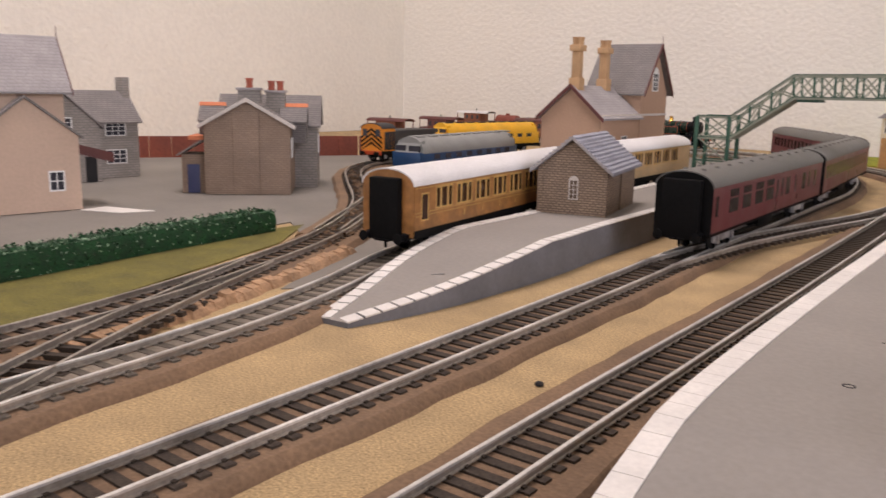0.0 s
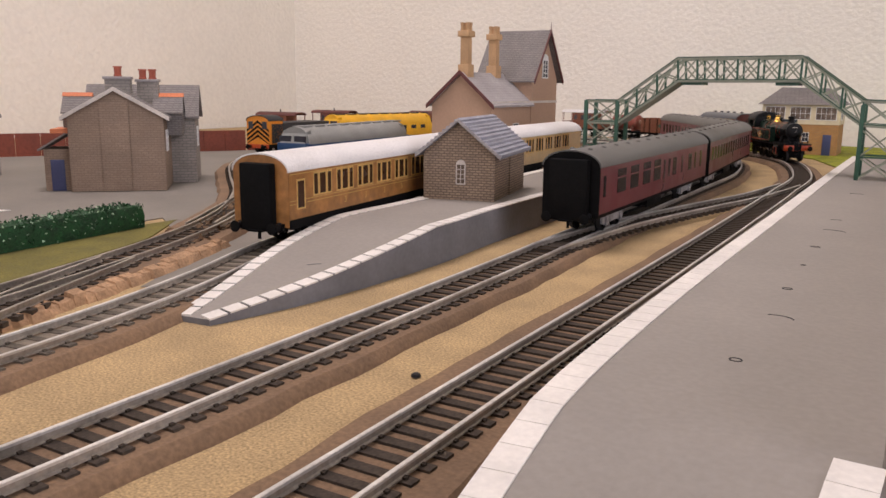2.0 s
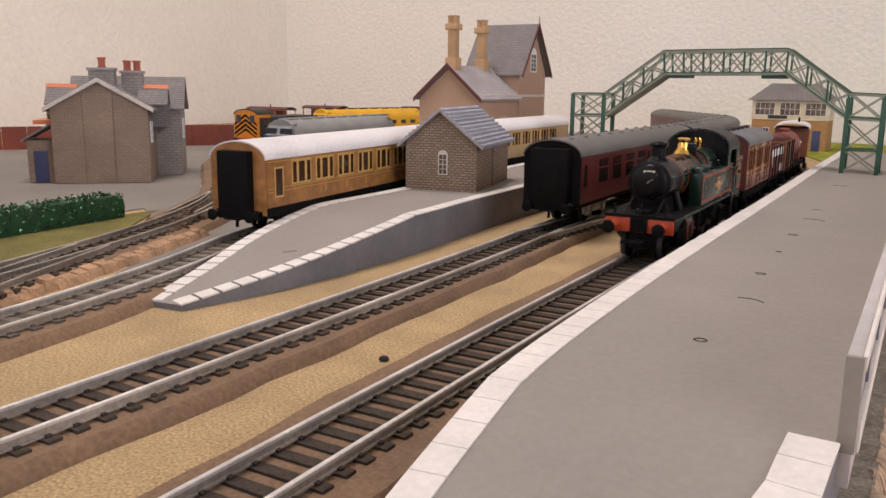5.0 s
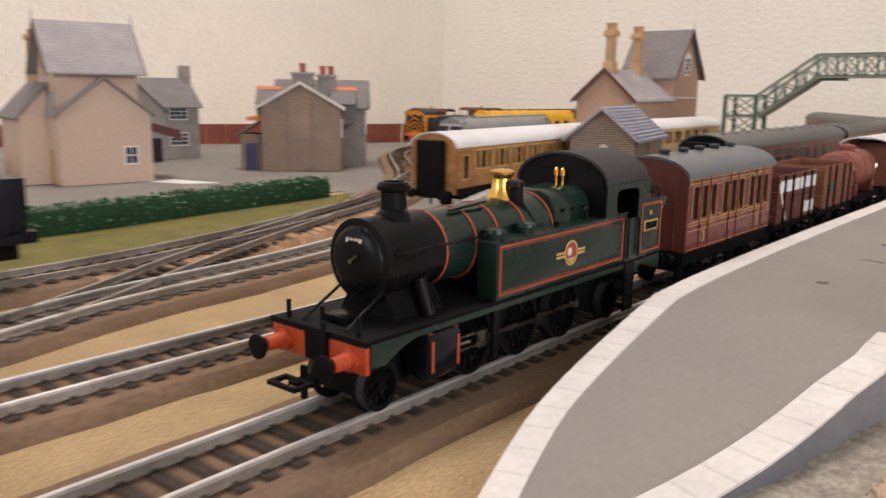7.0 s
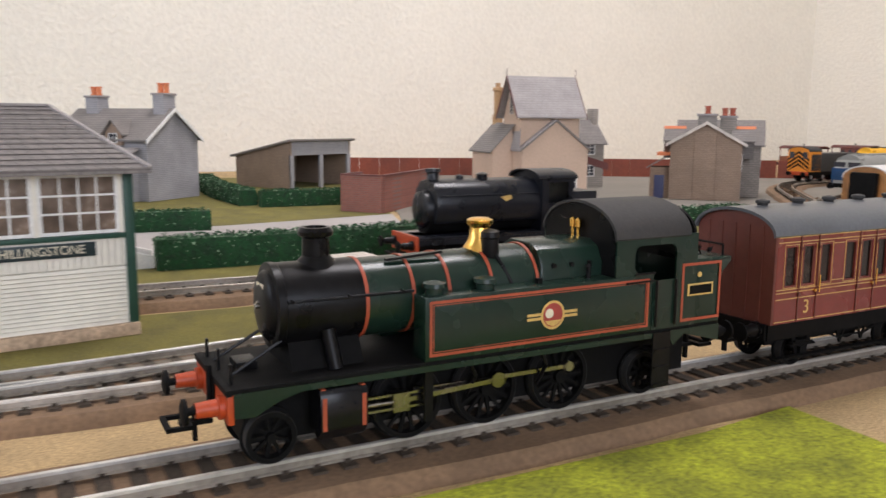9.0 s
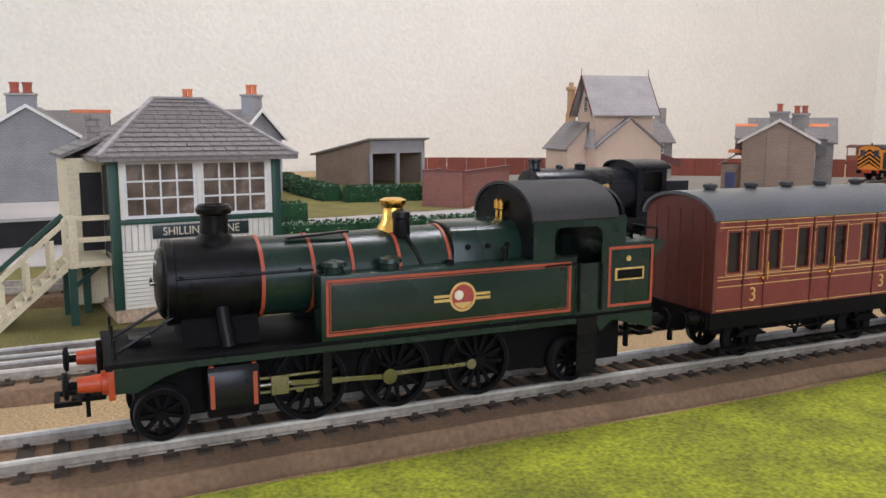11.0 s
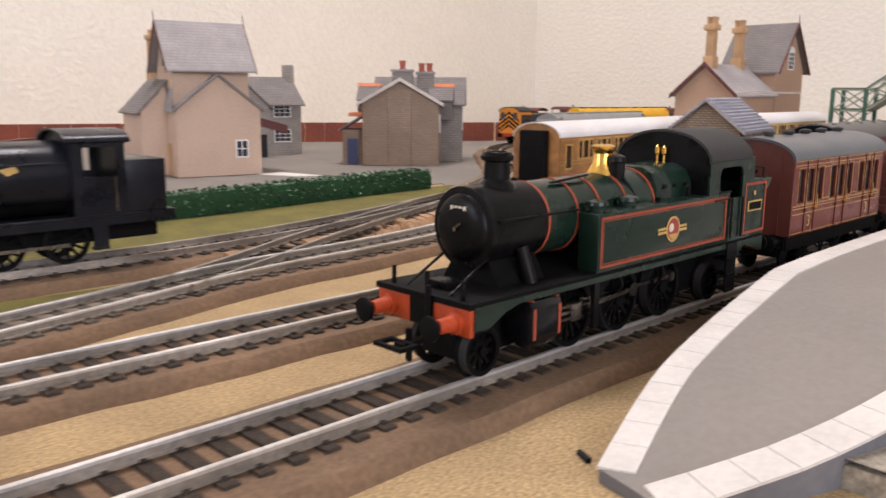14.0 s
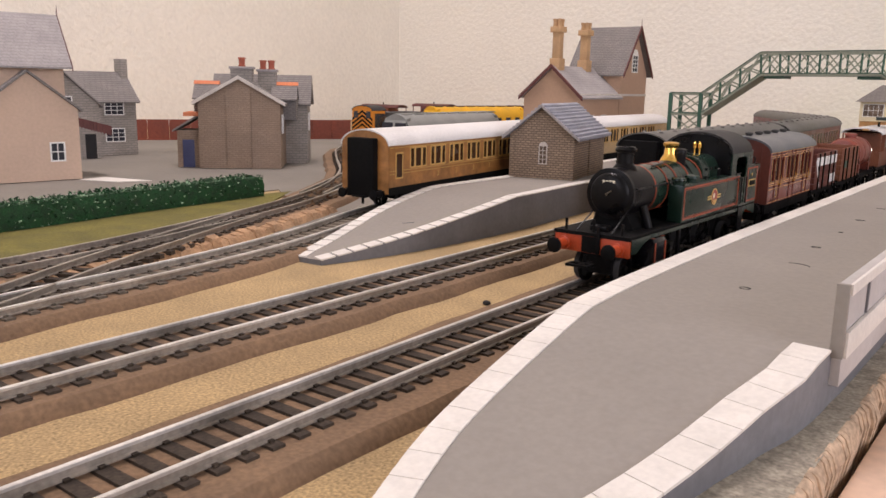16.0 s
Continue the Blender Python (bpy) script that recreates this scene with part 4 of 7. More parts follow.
def platform_hut():
    t = thing("platform_hut", -23.1, 40.5, 2.03, 13, "small brown stone-print hut with grey slate roof and arched window", "hut")
    part("wall", gable(0, 4.65, 0, 8.2, 3.1, 5.0, 0.0), MAT["hut_stone"], t, smooth=0)
    part("pilaster", Shape().box(4.65, 4.75, 3.9, 8.1, 0.0, 3.05), MAT["hut_stone"], t, smooth=0)
    for x in (0.0, 4.35):
        part("quoin", Shape().box(x - .03, x + .33, -0.06, 0.3, 0.0, 3.05), MAT["hut_stone"], t, smooth=0)
    part("roof", Shape().roof(-0.5, 5.15, -0.35, 8.5, 2.75, 5.1, 0.14, "y"), MAT["blue_slate"], t, smooth=0)
    for i in range(11):
        u = i / 11
        for s in (-1, 1):
            x = 2.33 + s * (2.86 * (1 - u))
            z = 2.9 + 2.35 * u
            part("slate_course", Shape().box(min(x, x - s * .3), max(x, x - s * .3), -0.34, 8.48, z - .02, z + .105), MAT["blue_slate"], t, smooth=0)
    barge(t, 0, 4.65, -0.36, 3.1, 5.0, "pale_slate", w=0.2, t=0.1, over=0.5)
    panel_window(t, on_front(2.45, 1.1), 0.5, 1.2, 2, 4, arch=True, bar=0.06, pane="window_brown", frame="pale_trim")
    

def bridge_side(t, y):
    """One lattice side of the footbridge."""
    g = MAT["bridge_green"]
    top = [(-23.3, 8.05), (-20.3, 8.05), (-15.05, 11.8), (-4.95, 11.85), (-0.2, 8.4), (2.3, 8.3)]
    low = [(-23.3, 6.1), (-20.3, 6.1), (-14.9, 9.9), (-5.0, 9.95), (-0.2, 6.5), (2.3, 6.4)]
    for line in (top, low):
        for (a, b), (c, d) in zip(line, line[1:]):
            part("rail", Shape().bar((a, y, b - .03), (c, y, d - .03), 0.18, 0.2), MAT["bridge_pale"], t)
            part("rail_cap", Shape().bar((a, y, b + .1), (c, y, d + .1), 0.26, 0.07), g, t)
    cells = [1, 3, 6, 3, 1]
    for i, n in enumerate(cells):
        (a, b), (c, d), (e, f), (p, q) = top[i], top[i + 1], low[i], low[i + 1]
        for k in range(n):
            u, w = k / n, (k + 1) / n
            t0, t1 = Vector((a, y, b)).lerp(Vector((c, y, d)), u), Vector((a, y, b)).lerp(Vector((c, y, d)), w)
            l0, l1 = Vector((e, y, f)).lerp(Vector((p, y, q)), u), Vector((e, y, f)).lerp(Vector((p, y, q)), w)
            part("upright", Shape().bar(l0, t0, 0.16, 0.16), g, t)
            part("diagonal", Shape().bar(l0, t1, 0.12, 0.12), MAT["bridge_pale"], t)
            part("diagonal", Shape().bar(l1 + Vector((0, .05, 0)), t0 + Vector((0, .05, 0)), 0.12, 0.12), MAT["bridge_pale"], t)
    part("upright", Shape().bar((2.3, y, 6.4), (2.3, y, 8.3), 0.16, 0.16), g, t)


def footbridge():
    t = thing("footbridge", 0, 0, 0, 0, "green lattice station footbridge with stairs over the tracks", "footbridge")
    for y in (69.0, 71.6):
        bridge_side(t, y)
        for x0, x1, base in ((-23.3, -20.3, 1.95), (-0.2, 2.3, 2.05)):
            for x in (x0, x1):
                part("leg", Shape().box(x - .16, x + .16, y - .16, y + .16, base, 8.1), MAT["bridge_green"], t, bevel=0.02)
            for z0, z1 in ((base + .2, 4.0), (4.0, 6.2)):
                part("brace", Shape().bar((x0, y, z0), (x1, y, z1), 0.12, 0.12), MAT["bridge_pale"], t)
                part("brace", Shape().bar((x1, y + .06, z0), (x0, y + .06, z1), 0.12, 0.12), MAT["bridge_pale"], t)
            part("brace", Shape().bar((x0, y, 4.0), (x1, y, 4.0), 0.14, 0.14), MAT["bridge_green"], t)
    low = [(-23.3, 6.1), (-20.3, 6.1), (-14.9, 9.9), (-5.0, 9.95), (-0.2, 6.5), (2.3, 6.4)]
    for (a, b), (c, d) in zip(low, low[1:]):
        part("deck", Shape().bar((a, 70.3, b), (c, 70.3, d), 2.5, 0.16), MAT["bridge_pale"], t)
    for x in (-13.8, -6.0):
        part("bracket", Shape().box(x - .9, x + .9, 69.2, 71.4, 9.55, 9.8), MAT["bridge_green"], t)


def far_signal_box():
    t = thing("signal_box", -17.2, 124, 0.14, 0, "cream-windowed ochre brick signal box with grey hipped roof", "signal box")
    part("wall", Shape().box(0, 10.2, 0, 7, 0, 4.3), MAT["ochre_brick"], t, smooth=0)
    part("cabin", Shape().box(-0.1, 10.3, -0.1, 7.1, 4.3, 7.1), MAT["cream"], t, smooth=0)
    g = Shape()
    g.add([(-0.7, -0.7, 7.05), (10.9, -0.7, 7.05), (10.9, 7.7, 7.05), (-0.7, 7.7, 7.05), (1.8, 3.5, 9.5), (8.4, 3.5, 9.4)],
          [(0, 1, 5, 4), (1, 2, 5), (2, 3, 4, 5), (3, 0, 4), (0, 3, 2, 1)])
    part("roof", g, MAT["slate"], t, smooth=0)
    for i in range(3):
        panel_window(t, on_front(1.7 + 3.4 * i, 5.0, -0.11), 2.6, 1.7, 4, 2, pane="window_brown")
    panel_window(t, on_right(2.0, 5.0, 10.32), 2.4, 1.7, 4, 2, pane="window_brown")
    part("nameboard", Shape().box(2.2, 4.8, -0.2, -0.12, 4.5, 4.95), MAT["sign"], t)
    for x in (2.0, 6.0):
        panel_window(t, on_front(x, 1.9), 0.8, 1.2, 2, 2)
    part("door", Shape().box(8.3, 9.4, -0.08, 0.0, 0, 2.9), MAT["blue_door"], t, bevel=0.02)


def near_signal_box():
    t = thing("signal_box", -19.72, -29.7, 0.1, 97, "white boarded signal box with dark green posts and shingle roof", "signal box")
    t.scale = (0.9, 1, 1)
    w, d = 7.3, 6.6
    part("plinth", Shape().box(-0.25, w + .25, -0.3, d + .2, 0, 0.5), MAT["chip"], t, bevel=0.05)
    part("core", Shape().box(0.1, w - .1, 0.16, d - .1, 0.3, 4.0), MAT["plank_white"], t, smooth=0)
    for i in range(14):
        z = 0.5 + i * .165
        part("weatherboard", Shape().prism([(-0.07, z), (0.16, z), (0.16, z + .13), (0.03, z + .13)], 0.05, w - .05, "x"), MAT["plank_white"], t, smooth=0)
        part("weatherboard", Shape().prism([(w - .1, z), (w + .02, z), (w - .06, z + .2), (w - .1, z + .2)], 0.05, d, "y"), MAT["plank_white"], t, smooth=0)
    n = 26
    for i in range(n):
        x = 0.05 + i * (w - .1) / n
        part("upright_board", Shape().box(x + .015, x + (w - .1) / n - .015, 0.0, 0.1, 2.84, 3.95), MAT["plank_white"], t, smooth=0)
    for x in (0.0, w):
        for y in (0.0, d):
            part("corner_post", Shape().box(x - .25 if x == 0 else x - .17, x + .17 if x == 0 else x + .25, y - .12, y + .25, 0.3, 6.6), MAT["dark_green"], t, bevel=0.03)
    part("sill", Shape().box(0.1, w - .1, -0.12, 0.12, 3.93, 4.12), MAT["dark_green"], t, bevel=0.02)
    part("head", Shape().box(0.1, w - .1, -0.1, 0.12, 6.45, 6.62), MAT["dark_green"], t, bevel=0.02)
    for x in (0.28, 3.65, w - .28):
        part("mullion", Shape().box(x - .1, x + .1, -0.05, 0.12, 4.12, 6.45), MAT["plank_white"], t, bevel=0.02)
    for x0, x1 in ((0.38, 3.54), (3.76, 6.92)):
        panel_window(t, on_front((x0 + x1) / 2, 4.27, 0.06), x1 - x0 - .26, 2.05, 4, 3, pane="window_brown", bar=0.13)
    for y0, y1 in ((0.5, 3.0), (3.4, 6.0)):
        panel_window(t, on_right((y0 + y1) / 2, 4.32, w - .06), y1 - y0 - .3, 1.95, 4, 3, pane="window_brown", bar=0.16)
    part("back_wall", Shape().box(0.1, w - .1, d - .25, d - .05, 4.0, 6.6), MAT["cream"], t, smooth=0)
    part("side_wall", Shape().box(0.0, 0.1, 2.6, d, 4.0, 6.6).box(0.0, .1, .2, .9, 4.0, 6.6), MAT["cream"], t, smooth=0)
    part("doorway", Shape().box(-0.04, -0.005, 0.5, 2.6, 2.6, 6.2), MAT["dark"], t, smooth=0)
    an = part("annex_wall", Shape().box(-1.5, -0.02, 2.9, d, 0.3, 6.5), MAT["cream"], t, smooth=0)
    part("annex_door", Shape().box(-1.0, -0.05, 2.84, 2.9, 2.6, 5.9), MAT["dark"], an, smooth=0)
    part("annex_roof", Shape().prism([(-1.75, 6.5), (3.4, 8.55), (3.4, 8.68), (-1.75, 6.66)], 2.7, d + .6, "y"), MAT["slate"], an, smooth=0)
    part("annex_chimney", Shape().box(-.3, .3, 4.4, 5.0, 7.0, 8.3).box(-.36, .36, 4.34, 5.06, 8.12, 8.31), MAT["grey_stone"], an, bevel=0.02)
    part("cabin_floor", Shape().box(0.1, w - .1, 0.1, d - .25, 3.95, 4.05), MAT["chip"], t, smooth=0)
    # hipped roof with shingle courses
    x0, x1, y0, y1, ze, zr = -0.75, w + .85, -0.75, d + .75, 6.62, 9.0
    rx0, rx1, ym = 2.55, 4.95, d / 2
    roof = part("roof", Shape().add([(x0, y0, ze), (x1, y0, ze), (x1, y1, ze), (x0, y1, ze), (rx0, ym, zr), (rx1, ym, zr)],
                [(0, 1, 5, 4), (1, 2, 5), (2, 3, 4, 5), (3, 0, 4), (0, 3, 2, 1)]), MAT["slate"], t, smooth=0)
    part("fascia", Shape().box(x0, x1, y0 - .04, y0, ze - .16, ze + .06).box(x1, x1 + .04, y0, y1, ze - .16, ze + .06).box(x0 - .04, x0, y0, y1, ze - .16, ze + .06), MAT["slate"], t, smooth=0)
    rnd = random.Random(8)
    rows = 13
    nrm = Vector((0, -(zr - ze), ym - y0)).normalized()
    for k in range(rows):
        u0, u1 = k / rows, min((k + 1.25) / rows, 1)
        a0, b0 = x0 + (rx0 - x0) * u0, x1 + (rx1 - x1) * u0
        x = a0 - rnd.random() * .4
        while x < b0 - .05:
            q = min(x + .52, b0)
            p = max(x, a0)
            if q - p > .08:
                lo, hi = y0 + (ym - y0) * u0, y0 + (ym - y0) * u1
                zl, zh = ze + (zr - ze) * u0, ze + (zr - ze) * u1
                o = nrm * (.055 + rnd.uniform(0, .02))
                part("shingle", Shape().add([(p, lo, zl), (q - .03, lo, zl), (min(q - .03, b0 - .1), hi, zh), (max(p, a0 + .1), hi, zh),
                     (p, lo + o.y, zl + o.z), (q - .03, lo + o.y, zl + o.z), (min(q - .03, b0 - .1), hi + o.y * .2, zh + o.z * .2), (max(p, a0 + .1), hi + o.y * .2, zh + o.z * .2)],
                     [(0, 1, 2, 3), (4, 5, 6, 7), (0, 1, 5, 4), (1, 2, 6, 5), (2, 3, 7, 6), (3, 0, 4, 7)]), MAT["slate"], roof, smooth=0)
            x += .52
    for a, b in (((x0, y0, ze), (rx0, ym, zr)), ((x1, y0, ze), (rx1, ym, zr)), ((rx0, ym, zr), (rx1, ym, zr))):
        part("hip_capping", Shape().bar(Vector(a) + Vector((0, 0, .06)), Vector(b) + Vector((0, 0, .06)), 0.22, 0.1), MAT["pale_slate"], roof)
    # nameboard
    nb = part("nameboard", Shape().box(1.5, 5.9, -0.1, -0.02, 3.3, 3.84), MAT["sign"], t, "dark nameboard with pale capitals", bevel=0.01)
    writing("SHILLINGSTONE", 0.48, MAT["letter"], nb, pose(3.7 * CM, -0.105 * CM, 3.57 * CM, 90, 0, 0))
    # landing and stairs at the left end
    part("landing", Shape().box(-2.0, -0.25, 0.2, 2.8, 2.3, 2.55), MAT["cream"], t, bevel=0.03)
    for x, y in ((-1.85, 0.4), (-1.85, 2.6), (-1.0, 2.6)):
        part("landing_post", Shape().box(x - .16, x + .16, y - .14, y + .14, 0, 2.3), MAT["dark_green"], t)
    part("brace", Shape().bar((-1.85, 1.5, 1.2), (-0.4, 1.5, 2.25), .16, .16), MAT["dark_green"], t)
    for z in (3.3, 4.15):
        part("handrail", Shape().box(-2.05, -0.2, 0.15, 0.3, z, z + .2), MAT["cream"], t, bevel=0.02)
    part("newel", Shape().box(-1.95, -1.6, 0.1, 0.35, 2.3, 4.4), MAT["cream"], t, bevel=0.02)
    for y in (0.5, 2.4):
        part("stringer", Shape().bar((-1.9, y, 2.45), (-4.9, y, 0.1), .12, .28), MAT["cream"], t)
        part("stair_rail", Shape().bar((-1.9, y, 4.2), (-4.9, y, 1.85), .12, .2), MAT["dark_green"] if y > 1 else MAT["cream"], t)
        for k in range(3):
            x = -2.6 - 1.0 * k
            z = 2.45 + (x + 1.9) * .78
            part("baluster", Shape().box(x - .09, x + .09, y - .06, y + .06, z, z + 1.5), MAT["cream"], t)
    for k in range(8):
        x = -2.1 - .36 * k
        part("tread", Shape().box(x - .2, x + .16, 0.58, 2.32, 2.35 + (x + 1.9) * .78, 2.44 + (x + 1.9) * .78), MAT["cream"], t)


def grey_house():
    t = thing("card_house", -76.5, -15, 0.07, 40, "pale grey brick-print card house with dormer and red chimney pot", "house", "card houses")
    part("wall", gable_x(-13, 0, 0, 8, 6.6, 9.5), MAT["blue_stone"], t, smooth=0)
    part("roof", Shape().roof(-13.4, 0.4, -0.5, 8.5, 6.3, 9.6, 0.2, "x"), MAT["slate"], t, smooth=0)
    for a in (-0.5, 8.5):
        part("bargeboard", Shape().prism([(a, 6.1), (4, 9.45), (4, 9.85), (a, 6.5)], 0.41, 0.52, "x"), MAT["white"], t, smooth=0)
    chimney(t, -1.0, 4, 8.6, 11.4, 1.5, 1.8, "blue_stone", 2, pot="orange_tile", r=.34, h=1.1)
    chimney(t, -10.5, 4, 8.6, 11.2, 1.8, 1.6, "blue_stone", 2, pot="orange_tile", r=.34, h=1.0)
    d = part("dormer", gable(-5.2, -3.0, -0.4, 3.4, 7.2, 8.4, 5.9), MAT["brown_stone"], t, smooth=0)
    part("dormer_roof", Shape().roof(-5.6, -2.6, -0.7, 3.6, 6.9, 8.5, 0.14, "y"), MAT["slate"], d, smooth=0)
    panel_window(t, on_front(-4.1, 6.2, -0.42), 1.0, 0.9, 2, 2)
    l = part("outhouse", Shape().box(-8.6, -1.2, -5.2, -0.02, 0.05, 3.7), MAT["blue_stone"], t, smooth=0)
    part("outhouse_roof", Shape().prism([(-5.5, 3.7), (0, 5.5), (0, 5.7), (-5.5, 3.9)], -8.8, -0.9, "x"), MAT["pale_slate"], l, smooth=0)
    for i in range(12):
        part("slat", Shape().box(-8.3, -1.5, -5.27, -5.2, 0.3 + .27 * i, 0.5 + .27 * i), MAT["pale_slate"], l, smooth=0)


def blue_house():
    t = thing("card_house", -74, -39.5, 0.07, 86, "blue-grey brick-print card house with white bargeboards", "house", "card houses")
    part("wall", gable(0, 8.6, 0, 12, 6.9, 9.6), MAT["blue_stone"], t, smooth=0)
    part("roof", Shape().roof(-0.5, 9.1, -0.25, 12.2, 6.6, 9.65, 0.2, "y"), MAT["slate"], t, smooth=0)
    barge(t, 0, 8.6, -0.26, 6.9, 9.6, "white")
    part("rear_wall", gable_x(2, 11.0, 6, 12, 6.6, 9.2), MAT["blue_stone"], t, smooth=0)
    part("rear_roof", Shape().roof(2, 11.4, 5.6, 12.4, 6.3, 9.3, 0.2, "x"), MAT["slate"], t, smooth=0)
    part("ridge_tiles", Shape().box(7.5, 11.5, 8.7, 9.3, 9.2, 9.6), MAT["orange_tile"], t, smooth=0)
    chimney(t, 3.6, 3.0, 8.6, 11.0, 2.6, 1.6, "blue_stone", 2, r=.5, h=1.1)


def open_shed():
    single("lawn_terrace", Shape().prism([(-68.8, -5), (-68.8, 6), (-76, 17), (-97, 17), (-97, -5)], 0.075, 0.85), MAT["moss"], "low raised bank of dull green scenic mat", "ground cover", kind="structure", smooth=0)
    t = thing("open_shed", -77.5, 0.6, 0.85, 116, "brown card lean-to shed with two open grey bays", "shed")
    t.scale = (0.9, 0.9, 0.9)
    part("side_wall", Shape().prism([(0, 0), (10.6, 0), (10.6, 4.0), (0, 6.1)], 0, 0.25, "x"), MAT["brown_stone"], t, smooth=0)
    part("side_wall", Shape().prism([(0, 0), (10.6, 0), (10.6, 4.0), (0, 6.1)], 10.75, 11, "x"), MAT["brown_stone"], t, smooth=0)
    part("back_wall", Shape().box(0.25, 10.75, 10.3, 10.6, 0, 4.0), MAT["brown_stone"], t, smooth=0)
    part("fascia", Shape().box(0.25, 10.75, 0, 0.25, 4.3, 6.1), MAT["blue_stone"], t, smooth=0)
    for x in (0.0, 5.2, 10.4):
        part("post", Shape().box(x, x + .6, -0.05, 0.3, 0, 4.3), MAT["blue_stone"], t, bevel=0.02)
    part("roof", Shape().prism([(-0.5, 6.12), (11.2, 3.85), (11.2, 4.1), (-0.5, 6.37)], -0.5, 11.5, "x"), MAT["slate"], t, smooth=0)


def brick_wall():
    t = thing("garden_wall", 0, 0, 0.06, 0, "low red brick-print card wall with flat coping", "wall")
    m = coursed("red_brick_card", (0.30, 0.105, 0.075), (0.25, 0.085, 0.06), (0.22, 0.12, 0.1), 0.5, 0.2)
    for a, b in (((-60.6, 0.6), (-57.2, 3.3)), ((-57.2, 3.35), (-66.9, 13.5)), ((-60.7, 0.6), (-63, 3.5))):
        part("wall_panel", Shape().bar((*a, 1.75), (*b, 1.75), 0.35, 3.5), m, t, smooth=0)
        part("coping", Shape().bar((*a, 3.55), (*b, 3.55), 0.5, 0.12), MAT["stain_wood"], t, smooth=0)


def small_scenery():
    t = thing("loading_dock", -31.8, -10.3, 0.05, 97, "low pale timber loading dock beside the siding", "dock")
    for i in range(8):
        part("plank", Shape().box(-2.1 + .53 * i, -1.6 + .53 * i, -0.9, 0.9, 0.35, 0.62), MAT["pale_trim"], t, bevel=0.02)
    part("frame", Shape().box(-2.0, 2.0, -0.8, 0.8, 0.0, 0.35), MAT["chip"], t)
    t = thing("cattle_ramp", -37.2, -24.5, 0.05, 92, "white-painted card ramp with sloping parapets", "ramp")
    for y in (-1.6, 1.6):
        part("parapet", Shape().prism([(-6, 0), (4.6, 0), (4.6, 0.6), (3.0, 1.1), (-3.5, 3.9), (-6, 3.9)], y - .12, y + .12, "y"), MAT["white"], t, smooth=0)
    part("slope", Shape().prism([(-6, 0), (4.6, 0), (4.6, 0.15), (-3.5, 2.4), (-6, 2.4)], -1.48, 1.48, "y"), MAT["yard"], t, smooth=0)
    single("stone", Shape().turned([(0.05, 0), (0.17, 0.05), (0.14, 0.14), (0.03, 0.18)], (-8.45, 16.85, 0), n=7), MAT["dark"], "tiny dark stone lying between the tracks", "stone")
    single("wood_chip", Shape().bar((-1.05, 0.75, 0.06), (-0.65, 0.55, 0.06), 0.12, 0.1), MAT["dark"], "tiny dark wood chip lying by the platform ramp", "chip")
    # shallow cut marks on the platform deck
    for x, y, r, flat, sweep in ((1.1, 17.6, .16, .9, 360), (1.3, 22.4, .55, .8, 105), (1.0, 26.8, .17, .8, 360), (0.8, 36.1, .2, .7, 360), (0.85, 41.0, .75, .8, 100), (0.7, 45.3, .3, .5, 120), (0.6, 58.8, .5, .7, 120), (0.9, 31.5, .08, .7, 360)):
        g = Shape()
        pts = [(x + r * math.cos(radians(15 + sweep * i / 12)), y + r * flat * math.sin(radians(15 + sweep * i / 12))) for i in range(13)]
        for p, q in zip(pts, pts[1:]):
            g.bar((*p, 2.157), (*q, 2.157), 0.05, 0.012)
        single("cut_mark", g, MAT["dark"], "small curved dark cut mark on the platform card", "mark", "platform marks", kind="structure")
    single("cut_mark", Shape().bar((-19.0, 24.0, 1.13), (-18.5, 24.4, 1.18), 0.05, 0.02), MAT["platform_side"], "small curved dark cut mark on the platform card", "mark", "platform marks", kind="structure")
    t = thing("loading_bank", -50, -38.5, 0.05, 6, "flat grey-topped loading bank with dark sides", "loading bank")
    part("deck", Shape().box(-6, 6, -8, 7.5, 1.7, 1.95), MAT["road"], t, bevel=0.03)
    part("side", Shape().box(-5.8, 5.8, -7.8, 7.3, 0, 1.7), MAT["dark"], t)
    t = thing("bush", -1.2, 97.5, 0.1, 0, "small dark green foam bush at the platform's end", "bush")
    rnd = random.Random(3)
    g = Shape()
    for _ in range(500):
        d = Vector((rnd.gauss(0, 1), rnd.gauss(0, 1), abs(rnd.gauss(0, 1)))).normalized() * rnd.uniform(.5, 1) * 1.6
        e = [Vector((rnd.gauss(0, 1), rnd.gauss(0, 1), rnd.gauss(0, 1))).normalized() * .25 for _ in range(4)]
        g.add([d + q for q in e], [(0, 1, 2), (0, 1, 3), (1, 2, 3), (0, 2, 3)])
    tagged(part("foliage", g, MAT["hedge"], t, smooth=0), kind="stuff")


